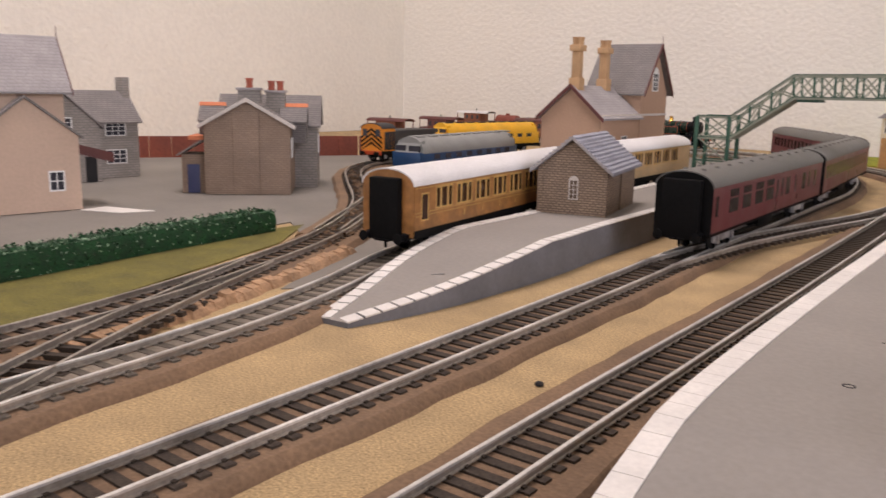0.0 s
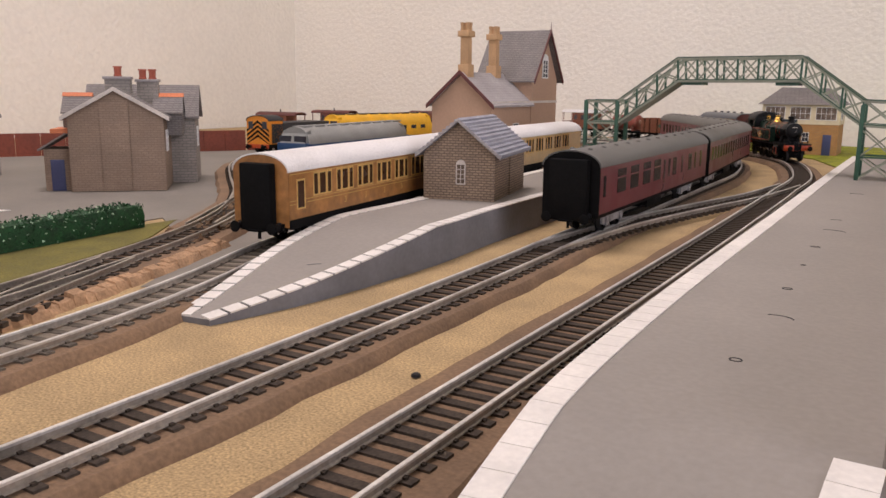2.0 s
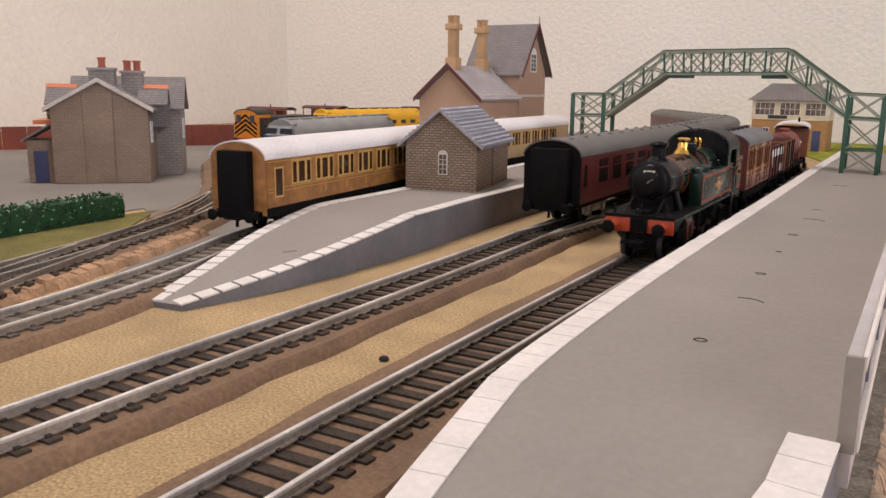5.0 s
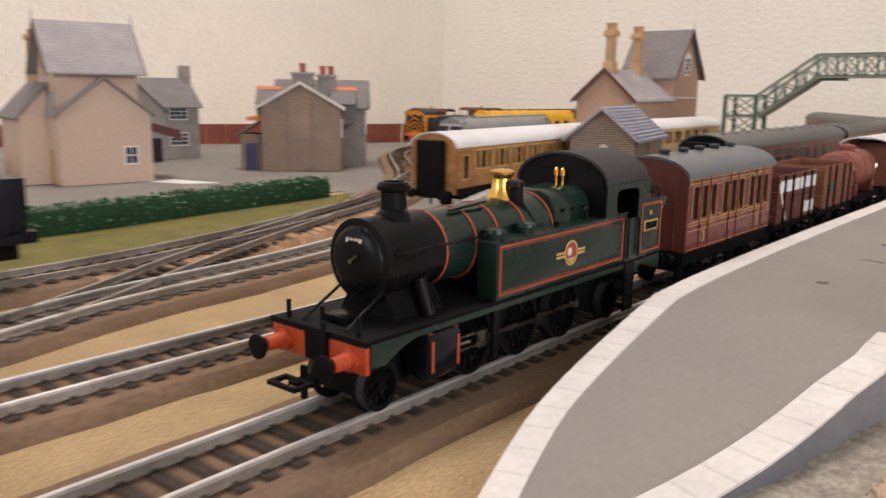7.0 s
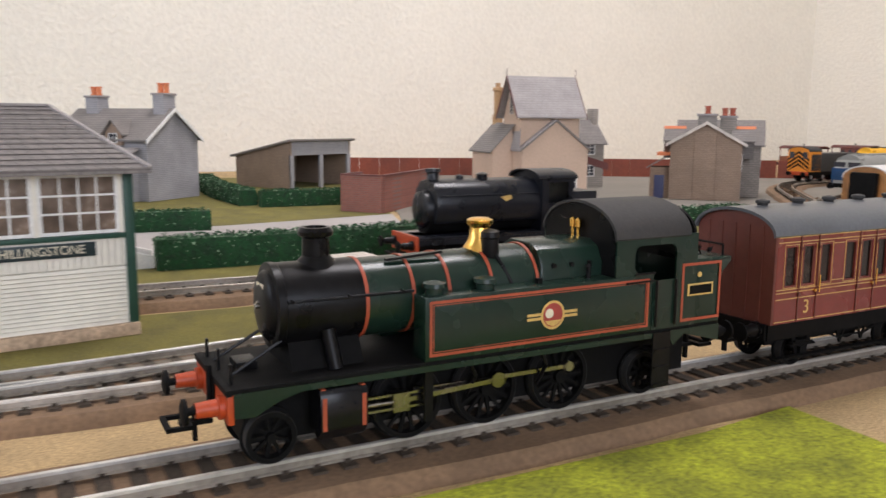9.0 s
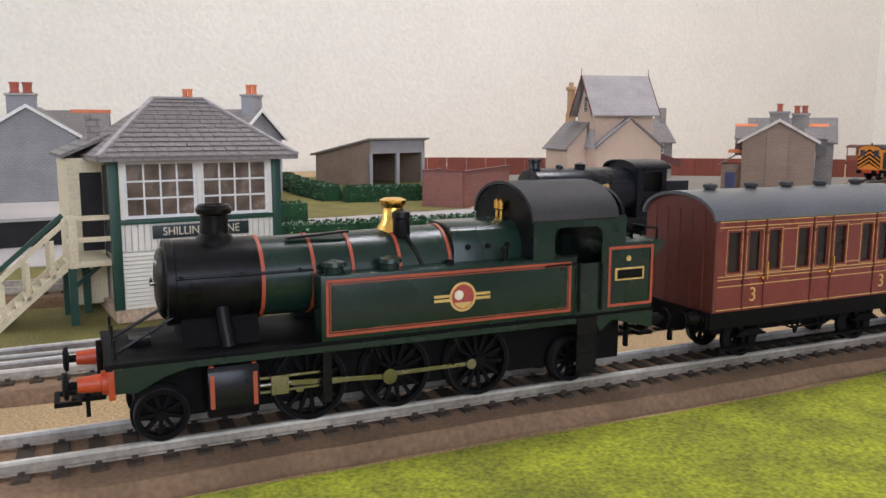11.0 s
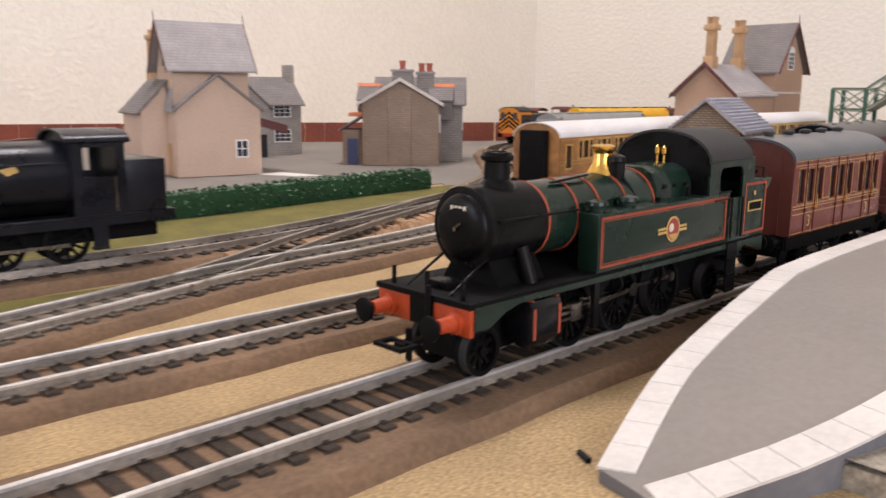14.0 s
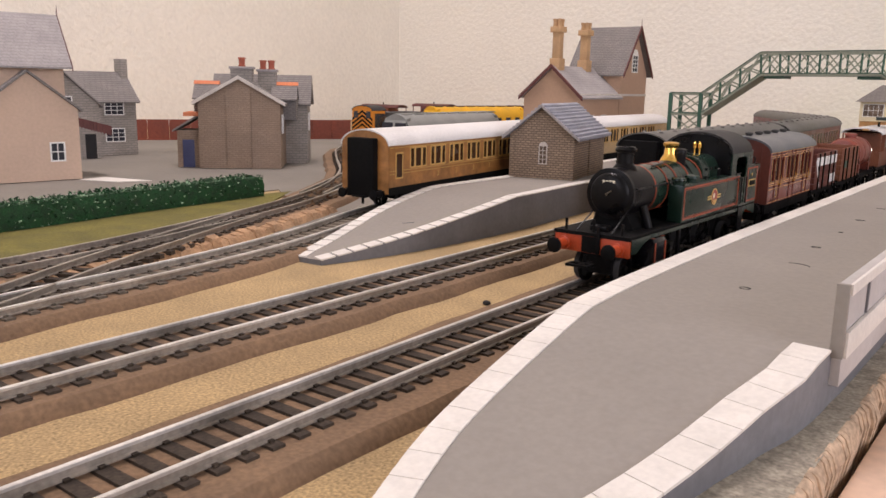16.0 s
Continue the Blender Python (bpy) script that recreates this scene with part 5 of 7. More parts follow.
# ---- rolling stock: front at y = 0, length along +y, rails at z = 0 ----
def spoked(r, spokes, wide=0.26):
    """A spoked wheel round the x axis."""
    g = Shape()
    n = 24
    for a, b, x0, x1 in ((r - .13, r, 0, wide), (r - .05, r + .07, -0.06, 0.02)):
        vs = []
        for i in range(n):
            c, s = math.cos(6.28318 * i / n), math.sin(6.28318 * i / n)
            vs += [(x0, a * c, a * s), (x0, b * c, b * s), (x1, b * c, b * s), (x1, a * c, a * s)]
        fs = []
        for i in range(n):
            p, q = 4 * i, 4 * ((i + 1) % n)
            fs += [(p + k, p + (k + 1) % 4, q + (k + 1) % 4, q + k) for k in range(4)]
        g.add(vs, fs)
    for i in range(spokes if spokes < 12 else 0):
        a = 6.28318 * i / spokes
        g.bar((wide * .45, .1 * math.cos(a), .1 * math.sin(a)), (wide * .45, (r - .1) * math.cos(a), (r - .1) * math.sin(a)), 0.1, 0.09)
    g.rod((-.05, 0, 0), (wide + .03, 0, 0), r * .2, n=10)
    return g


SPOKES = {}   # one mesh for each size of spoke
WHEELS = []   # (wheel, radius, rest pose) of what rolls with the moving train
RODS = []     # (rod, kind)


def wheelset(parent, y, r, spokes, rolls=False, mat="matt_black", name="wheelset", crank=False):
    g = Shape()
    right = spoked(r, spokes)
    g.add([(x + .72, a, b) for x, a, b in right.v], right.f)
    g.add([(-x - .72, a, b) for x, a, b in right.v], right.f)
    g.rod((-.75, 0, 0), (.75, 0, 0), 0.09, n=8)
    if crank:
        for s in (-1, 1):
            g.rod((s * 1.0, 0, 0.42 * 0), (s * 1.02, 0, 0), .2, n=10)
    ob = part(name, g, MAT[mat], parent, smooth=35)
    ob.matrix_basis = pose(0, y * CM, r * CM)
    if spokes >= 12:
        key = "spoke" + str(r)
        if key not in SPOKES:
            SPOKES[key] = mesh_of("spoke", Shape().bar((0, 0, .1), (0, 0, r - .1), 0.09, 0.1), MAT[mat])
        for s in (-.84, .84):
            for i in range(spokes):
                sp = new("spoke", SPOKES[key])
                sp.parent = ob
                sp.matrix_basis = pose(s * CM, 0, 0, 360 * i / spokes, 0, 0)
    part("tyre_tread", Shape().turned([(r - .02, -0.98), (r + .004, -0.98), (r + .004, -0.74), (r - .02, -0.74), (r - .02, -0.98)], axis="x", n=28, caps=False), MAT["roof_dark"], ob)
    part("tyre_tread", Shape().turned([(r - .02, 0.74), (r + .004, 0.74), (r + .004, 0.98), (r - .02, 0.98), (r - .02, 0.74)], axis="x", n=28, caps=False), MAT["roof_dark"], ob)
    if rolls:
        WHEELS.append((ob, r, (0, y * CM, r * CM)))
    return ob


def buffers(parent, y, z, s, mat="black", head="matt_black", gauge=1.15):
    for x in (-gauge, gauge):
        b = part("buffer", Shape().turned([(0.27, 0), (0.27, 0.12 * s), (0.2, 0.14 * s), (0.17, 0.62 * s)], (x, y, z), "y", 14), MAT[mat], parent)
        part("buffer_head", Shape().turned([(0.09, 0.62 * s), (0.09, 0.78 * s), (0.3, 0.8 * s), (0.3, 0.88 * s), (0.2, 0.92 * s)], (x, y, z), "y", 14), MAT[head], b)


def hook_coupling(parent, y, s):
    part("coupling", Shape().bar((0, y, 0.95), (0, y + .75 * s, 0.95), .3, .1), MAT["matt_black"], parent)
    for name, p, q, w in (("side_bar", (-.42, y + .55 * s, .98), (-.42, y + 1.05 * s, .98), .12), ("side_bar", (.42, y + .55 * s, .98), (.42, y + 1.05 * s, .98), .12),
                          ("cross_bar", (-.48, y + 1.05 * s, .98), (.48, y + 1.05 * s, .98), .12), ("cross_bar", (-.48, y + .58 * s, .98), (.48, y + .58 * s, .98), .12),
                          ("drop_hook", (0, y + .4 * s, .5), (0, y + .4 * s, 1.3), .14)):
        part(name, Shape().bar(p, q, w, .1), MAT["matt_black"], parent)


def lined_frame(parent, x, y0, y1, z0, z1, w, mat="lining", name="lining"):
    """A thin painted border on a side facing x."""
    s = 0.012 if x > 0 else -0.012
    g = Shape()
    a, b = min(x, x + s), max(x, x + s)
    g.box(a, b, y0, y1, z0, z0 + w).box(a, b, y0, y1, z1 - w, z1).box(a, b, y0, y0 + w, z0 + w, z1 - w).box(a, b, y1 - w, y1, z0 + w, z1 - w)
    return part(name, g, MAT[mat], parent, smooth=0)


def arched(w, z_eave, z_top, n=14):
    """Half of an arched roof section from left eave to right eave."""
    return [(w * math.cos(math.pi * (1 - i / n)), z_eave + (z_top - z_eave) * math.sin(math.pi * i / n)) for i in range(n + 1)]


def tank_engine():
    t = thing("tank_locomotive", -5.2, -31, RAIL_TOP, 0, "dark green lined tank locomotive with brass valve and red beam", "locomotive")
    B = MAT["black"]
    # frames and footplate
    # frame block carried down low; its black stands in for shade between the wheels
    part("frame_and_shade_fill", Shape().box(-.62, .62, 0.5, 14.2, 0.42, 2.0), MAT["matt_black"], t)
    fp = part("footplate", Shape().prism([(0, 1.98), (0, 2.1), (14.6, 2.1), (14.6, 1.98)], -1.62, 1.62, "x"), MAT["matt_black"], t, bevel=0.02)
    for x in (-1.64, 1.6):
        part("valance", Shape().prism([(0.05, 2.0), (0.05, 1.45), (0.5, 1.42), (1.1, 1.72), (1.6, 1.85), (12.6, 1.85), (12.8, 1.55), (13.2, 1.85), (14.6, 1.5), (14.6, 2.0)], x, x + .04, "x"), MAT["green"] if x > 0 else B, t)
    bb = part("buffer_beam", Shape().box(-1.6, 1.6, -0.08, 0.06, 1.3, 2.04), MAT["red"], t, "bright red buffer beam", bevel=0.02)
    buffers(bb, -0.08, 1.6, -1, "red", "matt_black")
    hook_coupling(bb, -0.1, -1)
    part("hose", Shape().rod((.35, -0.2, 1.2), (.35, -0.2, 2.35), .07, n=8), MAT["matt_black"], bb)
    part("lamp_iron", Shape().bar((-1.2, 0.1, 2.1), (-1.2, 0.1, 2.55), .1, .06).bar((1.2, 0.1, 2.1), (1.2, 0.1, 2.55), .1, .06).bar((0, 0.1, 2.1), (0, 0.1, 2.6), .1, .06), B, t)
    part("toolbox", Shape().box(-.35, .35, .45, .95, 2.1, 2.3), B, t, bevel=0.03)
    part("drag_plate", Shape().box(-.4, .4, -.11, -.085, 1.32, 1.95), MAT["matt_black"], bb)
    part("deck_edge", Shape().box(-1.64, 1.64, -.12, .02, 1.96, 2.1), MAT["matt_black"], t)
    # boiler, cone and smokebox
    zc = 3.5
    part("smokebox", Shape().turned([(0.98, 1.35), (1.0, 1.42), (1.0, 3.5)], (0, 0, zc), "y", 28), B, t)
    part("smokebox_door", Shape().turned([(0.45, 1.12), (0.72, 1.17), (0.83, 1.25), (0.86, 1.37)], (0, 0, zc), "y", 24), B, t)
    part("door_dart", Shape().rod((0, 1.0, zc), (0, 1.15, zc), .06).bar((-.05, 1.02, zc), (.22, 1.02, zc + .16), .05, .05), MAT["steel"], t)
    [part("number_bar", Shape().box(x - .05, x + .05, 1.13, 1.18, zc + .40, zc + .55), MAT["letter"], t, smooth=0) for x in (-.21, -.07, .07, .21)]
    part("smokebox_saddle", Shape().prism([(-.95, 2.1), (-.6, 2.7), (.6, 2.7), (.95, 2.1)], 1.6, 3.4, "y"), MAT["matt_black"], t)
    part("boiler", Shape().turned([(0.97, 3.5), (0.99, 5.7), (1.06, 8.5)], (0, 0, zc), "y", 28), MAT["green"], t, "dark green boiler with orange bands")
    for y, r in ((3.5, 1.0), (4.75, .995), (5.75, 1.01), (7.0, 1.04), (8.4, 1.07)):
        part("boiler_band", Shape().turned([(r - .03, y - .045), (r + .012, y - .045), (r + .012, y + .045), (r - .03, y + .045)], (0, 0, zc), "y", 28), MAT["lining"], t)
    part("firebox", Shape().prism([(-1.05, 2.1), (-1.05, 4.05), (-.85, 4.45), (-.5, 4.62), (.5, 4.62), (.85, 4.45), (1.05, 4.05), (1.05, 2.1)], 8.5, 10.8, "y"), MAT["green"], t, bevel=0.06)
    part("chimney", Shape().turned([(0.55, 4.3), (0.46, 4.5), (0.34, 4.62), (0.33, 5.05), (0.42, 5.1), (0.44, 5.2), (0.36, 5.3), (0.28, 5.3), (0.26, 5.0)], (0, 2.55, 0), n=20), B, t)
    part("safety_valve", Shape().turned([(0.50, 4.4), (0.42, 4.55), (0.30, 4.75), (0.27, 5.05), (0.35, 5.15), (0.36, 5.25), (0.25, 5.3)], (0, 7.2, 0), n=20), MAT["brass"], t, "polished brass safety valve bonnet")
    part("clack_box", Shape().turned([(0.16, 4.2), (0.24, 4.4), (0.22, 4.8), (0.26, 4.84), (0.24, 4.98), (0.1, 5.04)], (.46, 7.25, 0), n=12), B, t)
    part("feed_pipe", Shape().rod((.62, 7.3, 4.42), (.82, 7.42, 4.12), .06).rod((.82, 7.42, 4.12), (1.02, 7.6, 3.68), .06), B, t)
    for y in (8.9, 9.5, 10.1):
        part("washout_plug", Shape().rod((.94, y, 4.05), (1.12, y, 4.05), .07, n=8), B, t)
    part("tank_vent", Shape().turned([(0.07, 3.68), (0.07, 3.98), (0.11, 4.0), (0.05, 4.06)], (1.3, 9.9, 0), n=8), B, t)
    part("lifting_ring", Shape().box(1.2, 1.36, 8.2, 8.34, 3.68, 3.8), B, t)
    part("smokebox_ring", Shape().turned([(0.9, 1.3), (1.02, 1.32), (1.02, 1.5), (1.0, 1.52)], (0, 0, zc), "y", 28), B, t)
    part("door_strap", Shape().bar((-.72, 1.2, zc + .28), (.5, 1.2, zc + .28), .05, .08).bar((-.72, 1.2, zc - .28), (.5, 1.2, zc - .28), .05, .08), B, t)
    part("bunker_rail", Shape().rod((-1.4, 14.85, 4.0), (-1.4, 14.85, 4.3), .035, n=6).rod((1.4, 14.85, 4.0), (1.4, 14.85, 4.3), .035, n=6).rod((-1.4, 14.85, 4.3), (1.4, 14.85, 4.3), .035, n=6), B, t)
    for y in (5.15, 6.6):
        part("tank_filler", Shape().turned([(0.24, 3.68), (0.24, 3.82), (0.32, 3.85), (0.3, 3.95), (0.1, 4.0)], (1.28, y, 0), n=14), MAT["green"], t)
        part("tank_filler", Shape().turned([(0.24, 3.68), (0.24, 3.82), (0.32, 3.85), (0.3, 3.95), (0.1, 4.0)], (-1.28, y, 0), n=14), MAT["green"], t)
    part("lubricator_cover", Shape().bar((.45, 4.2, 4.45), (.45, 5.8, 4.55), .12, .06), B, t)
    for x in (-1, 1):
        g = Shape()
        g.rod((x * 1.06, 1.5, zc + .25), (x * 1.06, 4.7, zc + .25), .035, n=6)
        for y in (1.6, 3.0, 4.4):
            g.rod((x * .95, y, zc + .25), (x * 1.1, y, zc + .25), .05, n=6)
        part("handrail", g, B, t)
        part("brace", Shape().rod((x * .75, 0.15, 2.12), (x * .7, 1.5, 2.85), .04, n=6), B, t)
        part("steam_pipe", Shape().rod((x * .9, 2.5, 3.0), (x * 1.15, 2.6, 2.1), .18, n=12), B, t)
    # side tanks, cab and bunker
    for x in (-1, 1):
        a, b = sorted((x * 1.02, x * 1.68))
        tk = part("side_tank", Shape().box(a, b, 4.7, 11.9, 2.1, 3.68), MAT["green"], t, bevel=0.05)
        lined_frame(tk, x * 1.68, 4.82, 11.75, 2.22, 3.58, 0.07)
        lined_frame(tk, x * 1.68, 4.92, 11.65, 2.32, 3.48, 0.02, "lining", "inner_lining")
        g = Shape()
        s0, s1 = sorted((x * 1.68, x * 1.70))
        g.box(s0, s1, 7.65, 9.25, 2.91, 2.98).box(s0, s1, 7.65, 9.25, 2.80, 2.87)
        part("crest_bar", g, MAT["gold"], tk, smooth=0)
        part("crest_ring", Shape().turned([(0.37, 1.68 if x > 0 else -1.705), (0.38, 1.705 if x > 0 else -1.68)], (0, 8.45, 2.9), "x", 24), MAT["gold"], tk)
        part("crest_base", Shape().prism([(8.2, 2.76), (8.7, 2.76), (8.62, 2.66), (8.45, 2.6), (8.28, 2.66)], *sorted((x * 1.7, x * 1.718)), "x"), MAT["gold"], tk)
        part("crest", Shape().turned([(0.33, 1.69 if x > 0 else -1.712), (0.31, 1.712 if x > 0 else -1.69)], (0, 8.45, 2.9), "x", 20), MAT["crest_red"], tk)
        part("crest_lion", Shape().turned([(0.13, 1.70 if x > 0 else -1.722), (0.13, 1.722 if x > 0 else -1.70)], (0, 8.33, 2.95), "x", 10), MAT["letter"], tk)
        part("grab_rail", Shape().bar((x * 1.72, 10.9, 3.5), (x * 1.72, 11.9, 3.52), .04, .05), B, tk)
    cab = part("cab", Shape(), MAT["green"], t)
    for x in (-1, 1):
        a, b = sorted((x * 1.60, x * 1.68))
        for name, y0, y1, z0, z1 in (("front_panel", 10.55, 11.2, 3.68, 4.75), ("rear_panel", 12.75, 13.55, 2.1, 4.75), ("cantrail", 11.2, 12.75, 4.5, 4.75), ("cab_door", 11.9, 12.75, 2.1, 3.5), ("sill", 11.2, 11.92, 3.4, 3.72)):
            part(name, Shape().box(a, b, y0, y1, z0, z1), MAT["green"], cab, smooth=0)
        for yc, zc2, sy, sz in ((11.2, 4.5, 1, -1), (12.75, 4.5, -1, -1), (11.2, 3.72, 1, 1)):
            arc = [(yc, zc2)] + [(yc + sy * .24 * (1 - math.sin(k)), zc2 + sz * .24 * (1 - math.cos(k))) for k in (0, .39, .785, 1.18, 1.57)]
            part("opening_corner", Shape().prism(arc, a, b, "x"), MAT["green"], cab, smooth=0)
        part("window_beading", Shape().bar((x * 1.69, 11.22, 3.72), (x * 1.69, 11.95, 3.72), .04, .06), B, cab)
        for y in (12.0, 12.72):
            part("cab_handrail", Shape().rod((x * 1.74, y, 2.2), (x * 1.74, y, 3.5), .04, n=6), B, cab)
        lined_frame(cab, x * 1.68, 12.98, 14.52, 2.22, 3.9, 0.08)
        nb = part("number_plate", Shape().box(*sorted((x * 1.68, x * 1.71)), 13.2, 14.2, 2.95, 3.3), MAT["gold"], cab, bevel=0.01)
        part("plate_bar", Shape().box(*sorted((x * 1.71, x * 1.72)), 13.27, 14.13, 3.0, 3.25), MAT["matt_black"], nb, smooth=0)
        part("route_disc", Shape().turned([(0.08, 1.68 if x > 0 else -1.71), (0.08, 1.71 if x > 0 else -1.68)], (0, 13.65, 3.55), "x", 10), MAT["gold"], cab)
    fr = [(-1.62, 2.1), (1.62, 2.1)] + list(reversed(arched(1.62, 4.7, 5.55)))
    part("spectacle_plate", Shape().prism(fr, 10.55, 10.65, "y"), MAT["black"], cab, smooth=0)
    part("rear_plate", Shape().prism([(x, max(z, 3.9)) for x, z in fr], 13.45, 13.55, "y"), MAT["black"], cab, smooth=0)
    top = arched(1.72, 4.72, 5.66)
    low = arched(1.66, 4.66, 5.58)
    part("cab_roof", Shape().prism(top + list(reversed(low)), 10.5, 13.25, "y"), MAT["roof_dark"], cab, "dark grey arched cab roof", smooth=30)
    for x in (-.12, .12):
        part("whistle", Shape().turned([(0.05, 4.6), (0.05, 4.86), (0.1, 4.9), (0.1, 5.1), (0.03, 5.16)], (x, 10.42, 0), n=10), MAT["brass"], t)
    bunk = [(13.5, 2.1), (14.55, 2.1), (14.55, 3.3), (14.62, 3.55), (14.95, 3.85), (14.95, 4.0), (13.5, 4.0)]
    part("bunker", Shape().prism(bunk, -1.66, 1.66, "x"), MAT["green"], t, bevel=0.03)
    g = Shape()
    rnd = random.Random(5)
    for _ in range(90):
        c = Vector((rnd.uniform(-1.3, 1.3), rnd.uniform(13.7, 14.6), 4.0 + rnd.uniform(0, .25)))
        e = [Vector((rnd.gauss(0, 1), rnd.gauss(0, 1), rnd.gauss(0, 1))).normalized() * rnd.uniform(.08, .17) for _ in range(4)]
        g.add([c + q for q in e], [(0, 1, 2), (0, 1, 3), (1, 2, 3), (0, 2, 3)])
    tagged(part("coal", g, MAT["matt_black"], t, smooth=0), kind="stuff")
    rb = part("rear_beam", Shape().box(-1.55, 1.55, 14.5, 14.6, 1.5, 2.0), MAT["red"], t, bevel=0.02)
    buffers(rb, 14.6, 1.6, 1, "matt_black", "matt_black")
    hook_coupling(rb, 14.6, .9)
    # cylinders, motion and steps
    for x in (-1, 1):
        a, b = sorted((x * .8, x * 1.72))
        cy = part("cylinder", Shape().prism([(a, 0.75), (a, 1.75), (b - .1 if x > 0 else b, 1.8), (b, 1.6), (b, .85), (b - .25, .55)] if x > 0 else [(b, 0.75), (b, 1.75), (a + .1, 1.8), (a, 1.6), (a, .85), (a + .25, .55)], 2.0, 3.2, "y"), MAT["gloss_black"], t, bevel=0.08)
        for y in (2.1, 3.08):
            part("cylinder_band", Shape().box(*sorted((x * 1.715, x * 1.735)), y - .05, y + .05, .85, 1.62).box(*sorted((x * 1.2, x * 1.66)), y - .05, y + .05, 1.79, 1.815), MAT["lining"], cy, smooth=0)
        for z in (.98, 1.32):
            part("slide_bar", Shape().bar((x * 1.35, 3.2, z), (x * 1.35, 4.9, z), .08, .06), MAT["steel"], t)
        part("piston_rod", Shape().rod((x * 1.35, 3.2, 1.14), (x * 1.35, 4.0, 1.14), .06), MAT["steel"], t)
        part("motion_bracket", Shape().bar((x * 1.55, 4.85, .6), (x * 1.55, 4.85, 2.0), .12, .22), B, t)
        for y in (6.1, 8.3):
            part("sand_pipe", Shape().rod((x * 1.45, y, 1.9), (x * 1.45, y + .16, 1.5), .06).rod((x * 1.45, y + .16, 1.5), (x * 1.1, y + .1, .9), .05), B, t)
        for z in (.45, .95, 1.45):
            part("step", Shape().box(*sorted((x * 1.2, x * 1.72)), 12.05, 12.6, z, z + .07), B, t)
        part("step_plate", Shape().box(*sorted((x * 1.62, x * 1.68)), 12.0, 12.65, .4, 2.0), B, t)
    wheelset(t, 1.05, .62, 9, True, name="leading_wheelset")
    for y in (4.6, 6.9, 9.3):
        wheelset(t, y, .93, 14, True, name="driving_wheelset")
    wheelset(t, 12.3, .62, 9, True, name="trailing_wheelset")
    for x in (-1, 1):
        g = Shape()
        for y in (4.6, 6.9, 9.3):
            g.rod((x * 1.02 + x * .05, y, 0), (x * 1.22 + x * .05, y, 0), .14, n=12)
        g.bar((x * 1.17, 4.6, 0), (x * 1.17, 6.9, 0), .07, .11).bar((x * 1.17, 6.9, 0), (x * 1.17, 9.3, 0), .07, .11)
        RODS.append((part("coupling_rod", g, MAT["steel"], t), "coupling", x))
        g = Shape().bar((x * 1.34, 0, 0), (x * 1.34, 2.75, 0), .07, .12).rod((x * 1.26, 2.75, 0), (x * 1.42, 2.75, 0), .2, n=12)
        RODS.append((part("connecting_rod", g, MAT["steel"], t), "connecting", x))
        g = Shape().box(*sorted((x * 1.2, x * 1.5)), -.3, .12, -.22, .24)
        RODS.append((part("crosshead", g, MAT["steel"], t), "crosshead", x))
    return t


def underframe(t, y0, y1, axles, r, rolls, height=1.65, width=1.35):
    """Solebars, axle guards, springs and wheels of a short vehicle."""
    part("solebar", Shape().box(-width, -width + .15, y0, y1, height - .35, height), MAT["matt_black"], t)
    part("solebar", Shape().box(width - .15, width, y0, y1, height - .35, height), MAT["matt_black"], t)
    part("floor", Shape().box(-width, width, y0, y1, height - .08, height), MAT["matt_black"], t)
    for y in axles:
        wheelset(t, y, r, 8, rolls)
        for x in (-width + .05, width - .15):
            g = Shape().prism([(y - .55, height - .35), (y - .2, r - .2), (y + .2, r - .2), (y + .55, height - .35), (y + .4, height - .35), (y + .12, r + .1), (y - .12, r + .1), (y - .4, height - .35)], x, x + .08, "x")
            g.box(x - .02, x + .2, y - .16, y + .16, r - .15, r + .18)
            for k in range(3):
                g.box(x, x + .16, y - .6 + .12 * k, y + .6 - .12 * k, r + .2 + .07 * k, r + .26 + .07 * k)
            part("axle_guard", g, MAT["matt_black"], t)
    part("footboard", Shape().box(width - .02, width + .2, y0 + .4, y1 - .4, .42, .5).box(-width - .2, -width + .02, y0 + .4, y1 - .4, .42, .5), MAT["matt_black"], t)


